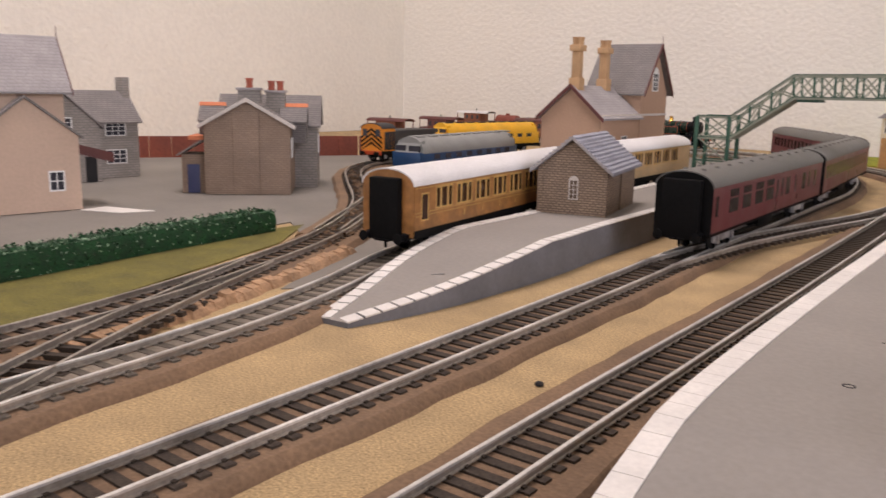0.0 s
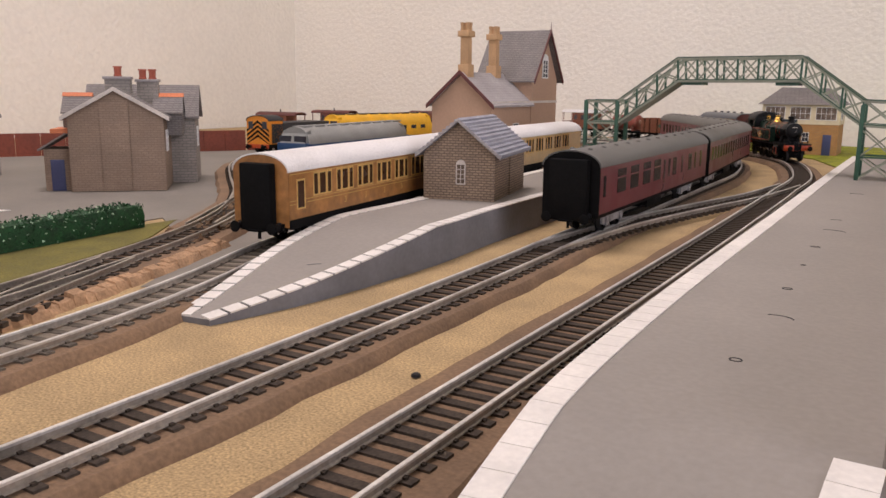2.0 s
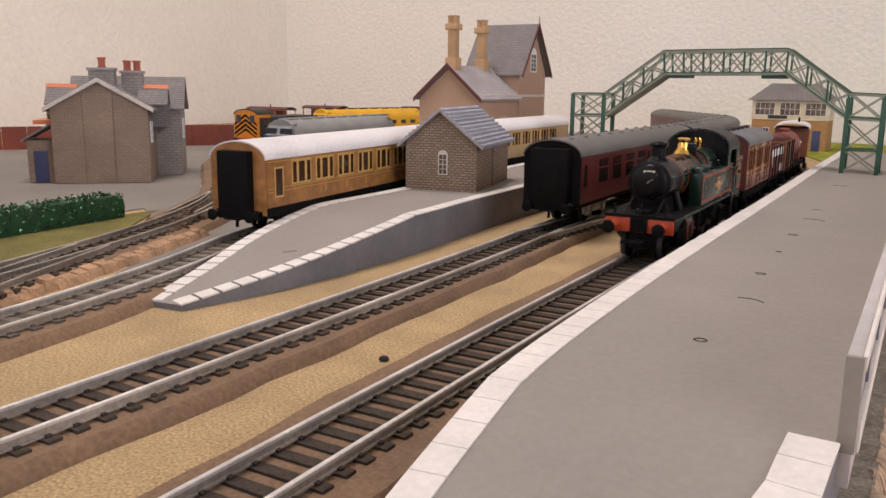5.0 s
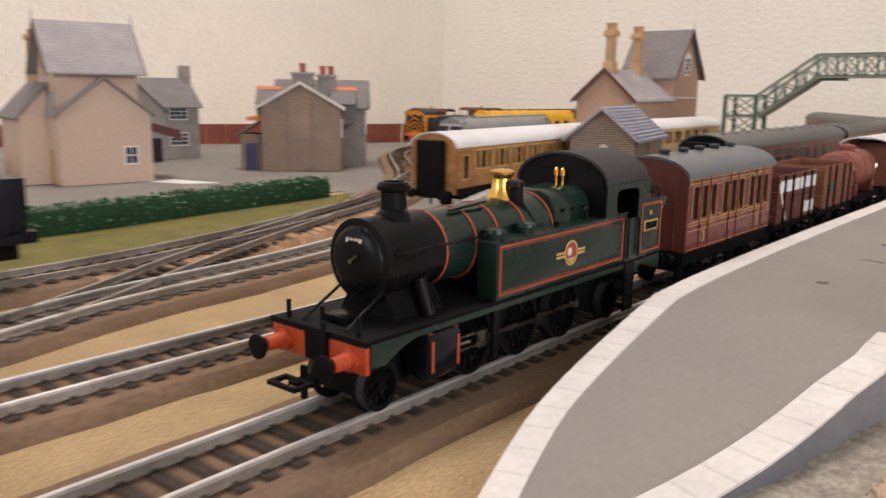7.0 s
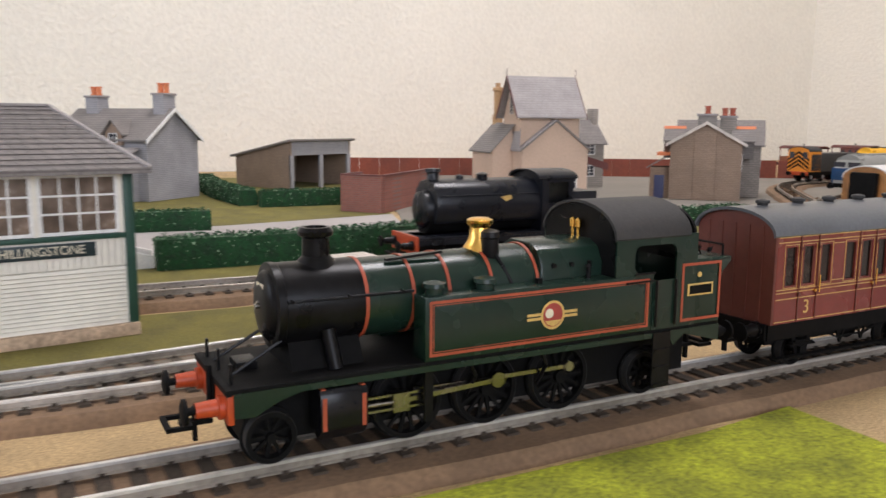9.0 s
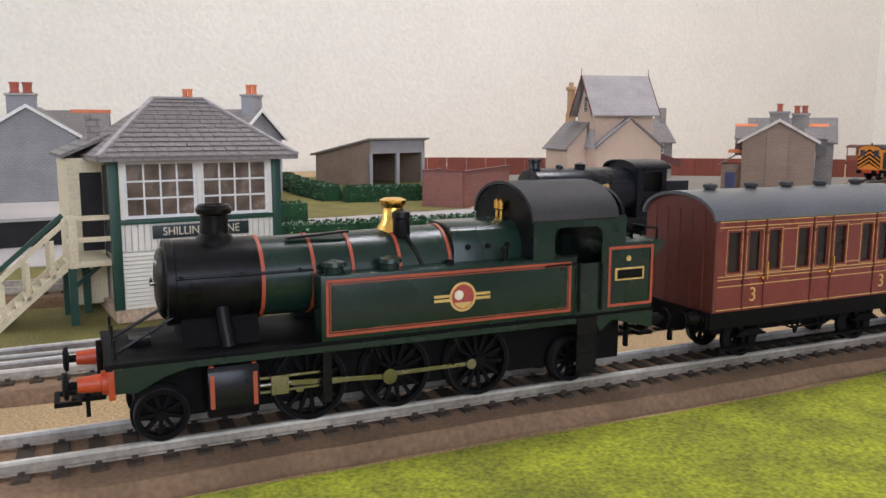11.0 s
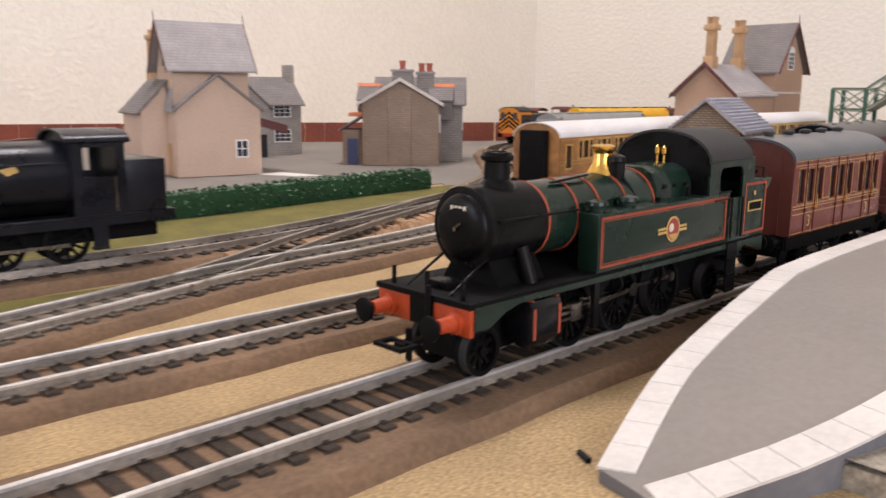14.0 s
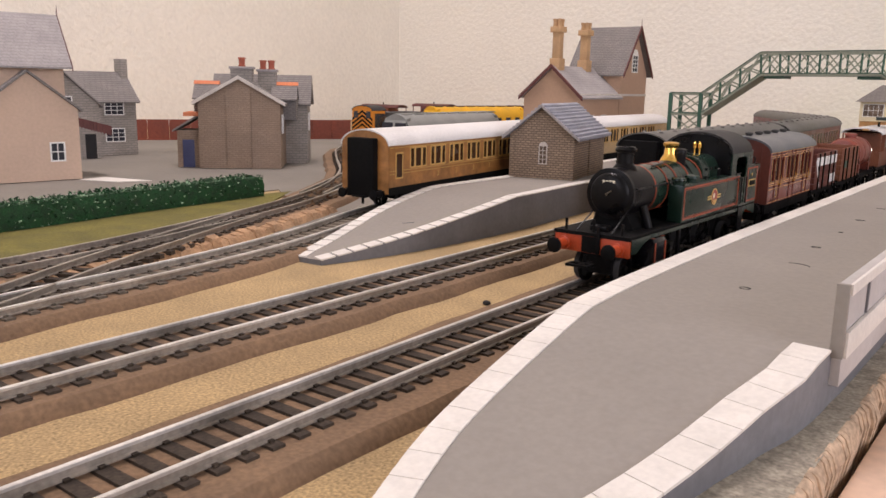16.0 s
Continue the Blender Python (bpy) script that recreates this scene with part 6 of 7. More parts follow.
def panelled_coach():
    """Four-wheeled coach with three compartments."""
    t = thing("four_wheel_coach", -5.2, -15, RAIL_TOP, 0, "crimson four-wheeled coach with gold lining and blue-grey roof", "coach")
    L0, L1, W, z0, z1 = 0.35, 9.15, 1.58, 1.65, 4.45
    for y in (L0, L1 - .1):
        pts = [(-W, z0), (W, z0)] + list(reversed(arched(W, z1, 5.1)))
        e = part("end_wall", Shape().prism(pts, y, y + .1, "y"), MAT["coach_brown"], t, smooth=0)
        for x in (-1.1, -.55, 0, .55, 1.1):
            part("end_beading", Shape().box(x - .035, x + .035, y - .03 if y < 1 else y + .1, y if y < 1 else y + .13, z0, z1 + .25), MAT["coach_brown"], e)
    roof = part("roof", Shape().prism(arched(W + .1, z1 - .02, 5.2) + list(reversed(arched(W + .02, z1 - .06, 5.1))), L0 - .12, L1 + .12, "y"), MAT["roof_blue"], t, "blue-grey arched roof with ventilators", smooth=30)
    for y in (1.5, 3.2, 4.75, 6.3, 8.0):
        part("roof_vent", Shape().turned([(0.17, 5.13), (0.17, 5.25), (0.24, 5.28), (0.22, 5.36), (0.05, 5.4)], (0, y, 0), n=12), MAT["roof_dark"], roof)
    part("interior", Shape().box(-.1, .1, L0 + .1, L1 - .1, z0, 3.3), MAT["dark"], t)
    unit = (L1 - L0 - .3) / 3
    for s in (-1, 1):
        x = s * W
        a, b = sorted((x, x - s * .1))
        side = part("side", Shape().box(a, b, L0 + .1, L1 - .1, z0, 2.85).box(a, b, L0 + .1, L1 - .1, 4.05, z1), MAT["crimson"], t, "crimson side with gold lining", smooth=0)
        cuts = []
        for k in range(3):
            c = L0 + .15 + unit * (k + .5)
            cuts += [(c - 1.04, c - .58), (c - .26, c + .26), (c + .58, c + 1.04)]
        y = L0 + .1
        for c0, c1 in cuts + [(L1 - .1, L1)]:
            part("pillar", Shape().box(a, b, y, c0, 2.85, 4.05), MAT["crimson"], side, smooth=0)
            y = c1
        p = x + s * .012
        for k in range(3):
            c = L0 + .15 + unit * (k + .5)
            for d in (-.42, .42):
                part("door_edge", Shape().box(*sorted((x, x + s * .03)), c + d - .02, c + d + .02, z0 + .05, z1 - .02), MAT["coach_brown"], side, smooth=0)
            part("droplight", Shape().box(*sorted((x - s * .05, x - s * .02)), c - .26, c - .2, 2.85, 4.05).box(*sorted((x - s * .05, x - s * .02)), c + .2, c + .26, 2.85, 4.05), MAT["coach_brown"], side, smooth=0)
            part("door_handle", Shape().rod((p, c + .3, 2.62), (x + s * .1, c + .3, 2.62), .05, n=6), MAT["brass"], side)
            if k != 1:
                writing("3", 0.62, MAT["gold"], side, Matrix.Translation((p * CM, c * CM, 2.1 * CM)) @ pose(0, 0, 0, 90, 0, 90 if s > 0 else -90), "class_number")
            for c0, c1 in ((c - 1.04, c - .58), (c - .26, c + .26), (c + .58, c + 1.04)):
                part("window_glass", Shape().box(*sorted((x - s * .07, x - s * .085)), c0, c1, 2.85, 4.05), MAT["window_deep"], side, smooth=0)
                lined_frame(side, x, c0 - .08, c1 + .08, 2.77, 4.13, .013, "gold", "window_lining")
        for k in range(4):
            c = L0 + .15 + unit * k
            if 0 < k < 3:
                lined_frame(side, x, c - .32, c + .32, 2.86, 4.08, .02, "gold", "panel_lining")
        for k in range(3):
            c = L0 + .15 + unit * (k + .5)
            for d in (-.42, .42):
                for z in (2.5, 3.95):
                    part("hinge", Shape().box(*sorted((x, x + s * .07)), c + d - .05, c + d + .05, z, z + .1), MAT["coach_brown"], side, smooth=0)
            part("grab_handle", Shape().rod((x + s * .07, c + .5, 2.55), (x + s * .07, c + .5, 3.1), .025, n=6), MAT["brass"], side)
        for z in (z0 + .06, 2.42, 2.62, 2.72, 4.2, 4.36):
            part("gold_line", Shape().box(*sorted((x, x + s * .012)), L0 + .15, L1 - .15, z, z + .025), MAT["gold"], side, smooth=0)
    underframe(t, L0, L1, (2.2, 7.3), .55, True)
    for x in (-1.5, 1.36):
        part("sole_panel", Shape().box(x, x + .14, L0, L1, 1.12, 1.64), MAT["matt_black"], t)
    # plain black block added to darken the space under the coach like shade
    part("under_shade_block", Shape().box(-.7, .7, 1.2, 8.3, .7, 1.15), MAT["matt_black"], t)
    part("headstock", Shape().box(-1.45, 1.45, L0 - .1, L0 + .05, 1.15, 1.65), MAT["matt_black"], t)
    part("headstock", Shape().box(-1.45, 1.45, L1 - .05, L1 + .1, 1.15, 1.65), MAT["matt_black"], t)
    buffers(t, L0 - .1, 1.45, -.85), buffers(t, L1 + .1, 1.45, .85)
    hook_coupling(t, L0, -.5)
    for x in (-1.3, 1.22):
        for y in (4.2, 5.3):
            part("brake_hanger", Shape().bar((x, y - .3, 1.3), (x, y, .6), .06, .06).bar((x, y + .3, 1.3), (x, y, .6), .06, .06), MAT["matt_black"], t)
        part("truss_rod", Shape().bar((x, 2.9, 1.25), (x, 4.0, .8), .06, .06).bar((x, 4.0, .8), (x, 5.5, .8), .06, .06).bar((x, 5.5, .8), (x, 6.6, 1.25), .06, .06), MAT["matt_black"], t)
    part("gas_cylinder", Shape().turned([(0.1, 3.6), (0.3, 3.7), (0.3, 5.8), (0.1, 5.9)], (0.3, 0, 1.2), "y", 14), MAT["matt_black"], t)
    return t


def open_wagon(label, mat, lettered):
    t = thing("open_wagon", -5.2, 0, RAIL_TOP, 0, label, "wagon", "goods wagons")
    L0, L1, W = 0.35, 5.95, 1.5
    for s in (-1, 1):
        a, b = sorted((s * W, s * (W - .12)))
        for k in range(6):
            part("plank", Shape().box(a, b, L0, L1, 1.55 + .38 * k, 1.9 + .38 * k), MAT[mat], t, bevel=0.015)
        for y in (1.2, 2.35, 3.95, 5.1):
            part("strapping", Shape().box(*sorted((s * W, s * (W + .07))), y - .07, y + .07, 1.5, 3.8), MAT["matt_black"], t)
        if lettered:
            for k, (y0, y1) in enumerate(((.6, 1.1), (1.35, 2.2), (2.5, 3.3), (3.5, 3.85), (4.1, 4.95), (5.2, 5.8))):
                part("white_lettering", Shape().box(*sorted((s * W, s * (W + .02))), y0, y1, 3.0, 3.55), MAT["white"], t, smooth=0)
            part("white_stripe", Shape().bar((s * (W + .01), .5, 3.4), (s * (W + .01), 1.6, 1.7), .02, .16), MAT["white"], t)
            part("white_lettering", Shape().box(*sorted((s * W, s * (W + .02))), 4.3, 5.7, 1.75, 2.3), MAT["white"], t, smooth=0)
        else:
            part("green_patch", Shape().box(*sorted((s * W, s * (W + .02))), 1.4, 2.1, 2.4, 2.9), MAT["bridge_green"], t, smooth=0)
    for y in (L0, L1 - .12):
        for k in range(6):
            part("end_plank", Shape().box(-W + .12, W - .12, y, y + .12, 1.55 + .38 * k, 1.9 + .38 * k), MAT[mat], t, bevel=0.015)
    part("load_floor", Shape().box(-W + .12, W - .12, L0 + .12, L1 - .12, 1.6, 1.75), MAT["dark"], t)
    underframe(t, L0, L1, (1.6, 4.7), .55, True, 1.55)
    buffers(t, L0, 1.4, -.8), buffers(t, L1, 1.4, .8)
    return t


def tank_wagon():
    t = thing("tank_wagon", -5.2, 8, RAIL_TOP, 0, "rusty red tank wagon with straps on its barrel", "wagon", "goods wagons")
    b = part("barrel", Shape().turned([(0.6, .55), (1.05, .62), (1.2, .8), (1.2, 5.5), (1.05, 5.7), (.6, 5.78)], (0, 0, 2.95), "y", 28), MAT["tank_red"], t)
    for y in (1.2, 3.15, 5.1):
        part("strap", Shape().turned([(1.2, y - .12), (1.23, y - .12), (1.23, y + .12), (1.2, y + .12)], (0, 0, 2.95), "y", 28), MAT["tank_red"], b)
    part("dome", Shape().turned([(0.4, 4.05), (0.4, 4.3), (0.48, 4.33), (0.44, 4.45), (.1, 4.5)], (0, 3.15, 0), n=16), MAT["tank_red"], b)
    for s in (-1, 1):
        part("stay", Shape().bar((s * 1.15, .4, 3.2), (s * 1.15, 1.8, 1.6), .06, .06).bar((s * 1.15, 5.9, 3.2), (s * 1.15, 4.5, 1.6), .06, .06), MAT["steel"], t)
        part("cradle", Shape().box(-1.2, 1.2, 1.1 if s < 0 else 4.9, 1.4 if s < 0 else 5.2, 1.55, 2.2), MAT["tank_red"], t)
    writing("128", .75, MAT["letter"], b, pose(0, .535 * CM, 3.1 * CM, 90, 0, 0), "wagon_number")
    underframe(t, .35, 6.0, (1.6, 4.75), .55, True, 1.55)
    buffers(t, .35, 1.4, -.8), buffers(t, 6.0, 1.4, .8)
    return t


def brake_van(x=0, y=0, label="orange-brown goods brake van with a pale roof", mat="bauxite", rolls=True, top="roof_white"):
    t = thing("brake_van", x, y, RAIL_TOP, 0, label, "brake van", "brake vans")
    W, L1 = 1.5, 8.2
    part("body", Shape().box(-W, W, 2.2, 6.4, 1.6, 4.3), MAT[mat], t, smooth=0)
    for y0 in (.4, 6.4):
        part("veranda_side", Shape().box(-W, -W + .1, y0, y0 + 1.8, 1.6, 2.8).box(W - .1, W, y0, y0 + 1.8, 1.6, 2.8), MAT[mat], t, smooth=0)
        for s in (-1, 1):
            part("veranda_post", Shape().box(*sorted((s * W, s * (W - .12))), y0 + (0 if y0 < 1 else 1.68), y0 + (.12 if y0 < 1 else 1.8), 1.6, 4.3), MAT[mat], t)
    part("end_wall", Shape().box(-W, W, .35, .45, 1.6, 2.8), MAT[mat], t, smooth=0)
    part("end_wall", Shape().box(-W, W, L1 - .05, L1 + .05, 1.6, 2.8), MAT[mat], t, smooth=0)
    for y1 in (2.8, 4.2, 5.6):
        part("side_window", Shape().box(-W - .02, W + .02, y1 - .3, y1 + .3, 3.1, 3.9), MAT["window_dark"], t, smooth=0)
    part("roof", Shape().prism(arched(W + .12, 4.28, 4.8) + list(reversed(arched(W + .05, 4.24, 4.7))), .2, L1 + .2, "y"), MAT[top], t, smooth=30)
    part("stove_pipe", Shape().rod((.5, 4.6, 4.7), (.5, 4.6, 5.2), .1), MAT["matt_black"], t)
    underframe(t, .35, L1, (2.2, 6.3), .55, rolls, 1.6)
    buffers(t, .35, 1.4, -.8), buffers(t, L1, 1.4, .8)
    return t


def bogie(t, y, mat="matt_black"):
    b = part("bogie", Shape().box(-1.15, -1.0, y - 1.9, y + 1.9, .45, 1.0).box(1.0, 1.15, y - 1.9, y + 1.9, .45, 1.0).box(-1.0, 1.0, y - .25, y + .25, .55, 1.1), MAT[mat], t, bevel=0.03)
    for k in (-1.3, 1.3):
        w = wheelset(t, y + k, .6, 8)
        for x in (-1.2, 1.1):
            part("axlebox", Shape().box(x - .05, x + .15, y + k - .2, y + k + .2, .35, .85), MAT["bogie_silver"], b)
        part("spring", Shape().box(1.12, 1.26, y + k - .55, y + k + .55, .88, 1.0).box(-1.26, -1.12, y + k - .55, y + k + .55, .88, 1.0), MAT[mat], b)


def long_coach(x, y, rz, length, side, roof, end, label, panes, roof_top=4.95, ends_black=True, lined="gold", group="bogie coaches", low_band=None, gang=1.15):
    """A bogie coach; panes are (from, to, z0, z1) of the windows along its sides."""
    t = thing("bogie_coach", x, y, RAIL_TOP, rz, label, "coach", group)
    W, z0, z1 = 1.72, 1.35, 4.05
    L0, L1 = .2, length - .2
    for s in (-1, 1):
        xx = s * W
        a, b = sorted((xx, xx - s * .1))
        body = part("side", Shape().box(a, b, L0, L1, z0, z1), MAT[side], t, smooth=0)
        for c0, c1, w0, w1 in panes:
            win = part("window", Shape().box(*sorted((xx, xx + s * .015)), c0, c1, w0, w1), MAT["window_teak" if low_band else "window_deep"], body, smooth=0)
            if low_band:
                lined_frame(body, xx, c0 - .1, c1 + .1, w0 - .1, w1 + .1, .085, "teak_frame", "window_frame")
            if lined:
                f = lined_frame(body, xx + s * .004, c0 - .05, c1 + .05, w0 - .05, w1 + .05, .05, lined, "window_frame")
        if lined:
            for z in (z0 + .12, 2.3, 2.48, 3.86):
                part("lining", Shape().box(*sorted((xx, xx + s * .01)), L0 + .1, L1 - .1, z, z + .03), MAT[lined], body, smooth=0)
        if low_band:
            part("lower_band", Shape().box(*sorted((xx, xx + s * .02)), L0, L1, z0 - .3, z0 + .18), MAT[low_band], body, smooth=0)
    for y0 in (L0 - .02, L1 - .08):
        pts = [(-W, z0 - .2), (W, z0 - .2)] + list(reversed(arched(W, z1, roof_top - .06)))
        part("end_wall", Shape().prism(pts, y0, y0 + .1, "y"), MAT[end], t, smooth=0)
        d = -1 if y0 < 1 else 1
        g = Shape().box(-gang, gang, *sorted((y0 + .05, y0 + .05 + .6 * d)), 0.95, 4.45)
        part("gangway", g, MAT["matt_black"], t, bevel=0.12)
    r = part("roof", Shape().prism(arched(W + .07, z1 - .03, roof_top) + list(reversed(arched(W, z1 - .06, roof_top - .08))), L0 - .08, L1 + .08, "y"), MAT[roof], t, smooth=30)
    k = 1.6
    while k < length - 1 and roof != "roof_white":
        for xo in (-.55, .55):
            part("roof_vent", Shape().turned([(0.16, roof_top - .22), (0.16, roof_top - .02), (0.1, roof_top + .04)], (xo, k, 0), n=10), MAT[roof], r)
        k += 2.3
    part("solebar", Shape().box(-1.5, 1.5, L0, L1, z0 - .3, z0), MAT["matt_black"], t, smooth=0)
    part("battery_box", Shape().box(-1.3, 1.3, length * .42, length * .55, .45, 1.1), MAT["matt_black"], t, bevel=0.04)
    for f in (.17, .83):
        bogie(t, length * f, "matt_black" if low_band else "bogie_silver")
    for x0 in (-1.2, 1.2):
        part("step_board", Shape().box(x0 - .1, x0 + .1, length * .25, length * .4, .6, .68), MAT["matt_black"], t)
    part("buffer_beam", Shape().box(-1.45, 1.45, L0 - .1, L0 + .05, .9, 1.35).box(-1.45, 1.45, L1 - .05, L1 + .1, .9, 1.35), MAT["matt_black"], t)
    buffers(t, L0 - .1, 1.15, -.8), buffers(t, L1 + .1, 1.15, .8)
    hook_coupling(t, L0, -.6)
    return t


def on_line(line, y):
    """Place and heading where a line crosses a given y."""
    for a, b in zip(line, line[1:]):
        if a.y <= y <= b.y:
            u = (y - a.y) / (b.y - a.y)
            return a.lerp(b, u)
    return line[-1]


def berth(line, y0, length):
    """Front place and turn of a vehicle standing on a line with its front end at y0."""
    a = on_line(line, y0)
    b = a
    i = next(k for k, p in enumerate(line) if p.y > y0)
    while i < len(line) - 1 and (line[i] - a).length < length:
        i += 1
    b = line[i]
    d = b - a
    return a.x, a.y, math.degrees(math.atan2(d.y, d.x)) - 90, b


def standing_trains():
    # maroon coaches on the second track
    panes = [(0.8, 1.2, 2.3, 3.5)]
    for c in (4.05, 6.6, 9.2, 11.65):
        panes += [(c - 0.8, c + 0.8, 2.3, 3.15)] + [(c - 0.8 + 0.56 * k, c - 0.32 + 0.56 * k, 3.25, 3.7) for k in range(3)]
    panes += [(c, c + w, 2.3, 3.55) for c, w in ((13.2, .4), (14.4, .45), (15.6, .45), (16.15, .4), (18.0, .4), (20.1, .45), (20.65, .4), (22.0, .4), (23.8, .5))]
    y = 39.2
    x, yy, rz, far = berth(SECOND, y, 26.6)
    long_coach(x, yy, rz, 26.4, "maroon", "roof_grey", "matt_black", "maroon bogie coach with grey roof and black end", panes, lined=None)
    panes2 = [(1.2 + 1.5 * i, 2.1 + 1.5 * i, 2.45, 3.55) for i in range(16)]
    x, yy, rz, far = berth(SECOND, far.y + .3, 26.6)
    long_coach(x, yy, rz, 26.4, "maroon", "roof_grey", "matt_black", "maroon bogie coach with a long row of windows", panes2, lined=None)
    x, yy, rz, far = berth(SECOND, far.y + .2, 26.6)
    long_coach(x, yy, rz, 26.4, "maroon", "roof_grey", "matt_black", "maroon bogie coach on the far curve", panes2, lined=None)
    # teak coaches on the third track
    tp = [(1.0, 1.6, 2.1, 3.5)]
    c = 3.4
    while c < 22:
        tp += [(c - .84, c - .5, 2.65, 3.75), (c - .28, c + .28, 2.65, 3.75), (c + .5, c + .84, 2.65, 3.75)]
        c += 2.35
    x, yy, rz, far = berth(THIRD, 27.0, 25)
    t = long_coach(x, yy, rz, 24.6, "teak", "roof_white", "teak", "varnished teak bogie coach with white roof and gold lining", tp, low_band="matt_black", gang=0.95)
    for k in range(4):
        writing("3", .5, MAT["gold"], t, Matrix.Translation((1.745 * CM, (5.75 + 2.35 * k) * CM, 2.0 * CM)) @ pose(0, 0, 0, 90, 0, 90), "class_number")
    x, yy, rz, far = berth(THIRD, far.y + .6, 25)
    long_coach(x, yy, rz, 24.6, "teak_pale", "roof_white", "teak_pale", "pale cream-brown bogie coach with white roof", tp, low_band="matt_black")


def saddle_tank():
    x, y, rz, _ = berth(SIDING, -8.9, 11)
    t = thing("saddle_tank_locomotive", x, y, RAIL_TOP, rz, "black saddle tank locomotive with red buffer beam standing on the siding", "locomotive")
    K = MAT["loco_blue_black"]
    part("frame", Shape().box(-.6, .6, .3, 11.2, .7, 1.9), MAT["matt_black"], t)
    part("footplate", Shape().box(-1.55, 1.55, 0, 11.6, 1.75, 1.9), K, t, bevel=0.02)
    for s in (-1, 1):
        part("valance", Shape().box(*sorted((s * 1.5, s * 1.55)), 0, 11.6, 1.45, 1.75), K, t)
    bb = part("buffer_beam", Shape().box(-1.6, 1.6, -.1, .05, 1.0, 1.95), MAT["red"], t, "dull red buffer beam", bevel=0.02)
    buffers(bb, -.1, 1.45, -1), hook_coupling(bb, -.1, -.8)
    sad = [(-1.15, 2.5), (-1.42, 2.9), (-1.45, 3.6), (-1.25, 4.25), (-.8, 4.65), (0, 4.8), (.8, 4.65), (1.25, 4.25), (1.45, 3.6), (1.42, 2.9), (1.15, 2.5)]
    tk = part("saddle_tank", Shape().prism(sad, 1.2, 7.6, "y"), K, t, "glossy black saddle tank", bevel=0.08)
    part("smokebox_front", Shape().turned([(0.8, .75), (1.0, .85), (1.05, 1.2)], (0, 0, 3.2), "y", 24), K, t)
    part("boiler", Shape().turned([(1.0, 1.0), (1.0, 7.8)], (0, 0, 2.9), "y", 24), MAT["matt_black"], t)
    part("chimney", Shape().turned([(0.45, 4.6), (0.34, 4.75), (0.32, 5.15), (0.42, 5.2), (0.4, 5.35), (.25, 5.35)], (0, 1.6, 0), n=18), K, t)
    part("filler", Shape().turned([(0.32, 4.7), (0.32, 4.95), (0.38, 5.0), (.1, 5.1)], (0, 4.6, 0), n=16), K, t)
    part("filler", Shape().turned([(0.22, 4.7), (0.2, 4.95), (.1, 5.0)], (0, 3.2, 0), n=12), K, t)
    part("crest", Shape().prism([(5.0, 3.85), (5.6, 3.95), (5.7, 3.75), (5.3, 3.6)], 1.42, 1.46, "x"), MAT["gold"], tk)
    part("handrail", Shape().rod((1.5, 1.4, 4.0), (1.5, 7.4, 4.0), .03, n=6), K, t)
    cab = part("cab", Shape().box(-1.45, 1.45, 7.65, 9.5, 1.9, 2.0), K, t, smooth=0)
    for xa, xb in ((-1.55, -1.45), (1.45, 1.55)):
        for name, y0, y1, z0, z1 in (("side_sheet", 7.6, 9.6, 1.9, 3.4), ("front_pillar", 7.6, 8.0, 3.4, 4.8), ("rear_pillar", 9.3, 9.6, 3.4, 4.8), ("cantrail", 8.0, 9.3, 4.55, 4.8)):
            part(name, Shape().box(xa, xb, y0, y1, z0, z1), K, cab, smooth=0)
    for y1 in (7.55, 9.55):
        part("cab_plate", Shape().prism([(-1.55, 1.9), (1.55, 1.9)] + list(reversed(arched(1.55, 4.75, 5.15))), y1, y1 + .08, "y"), K, cab, smooth=0)
    part("cab_roof", Shape().prism(arched(1.65, 4.78, 5.25) + list(reversed(arched(1.58, 4.72, 5.17))), 7.3, 9.85, "y"), K, cab, smooth=30)
    part("bunker", Shape().box(-1.5, 1.5, 9.6, 11.3, 1.9, 4.0), K, t, bevel=0.04)
    for s in (-1, 1):
        part("handrail", Shape().rod((s * 1.6, 9.2, 2.0), (s * 1.6, 9.2, 3.4), .035, n=6), MAT["steel"], t)
        part("coupling_rod", Shape().bar((s * 1.15, 2.6, .75), (s * 1.15, 7.4, .75), .08, .14), MAT["steel"], t)
        part("step", Shape().box(*sorted((s * 1.2, s * 1.55)), 8.2, 8.8, .5, .6).box(*sorted((s * 1.48, s * 1.52)), 8.2, 8.8, .5, 1.5), K, t)
    for y1 in (2.6, 5.0, 7.4):
        wheelset(t, y1, .85, 12)
    return t


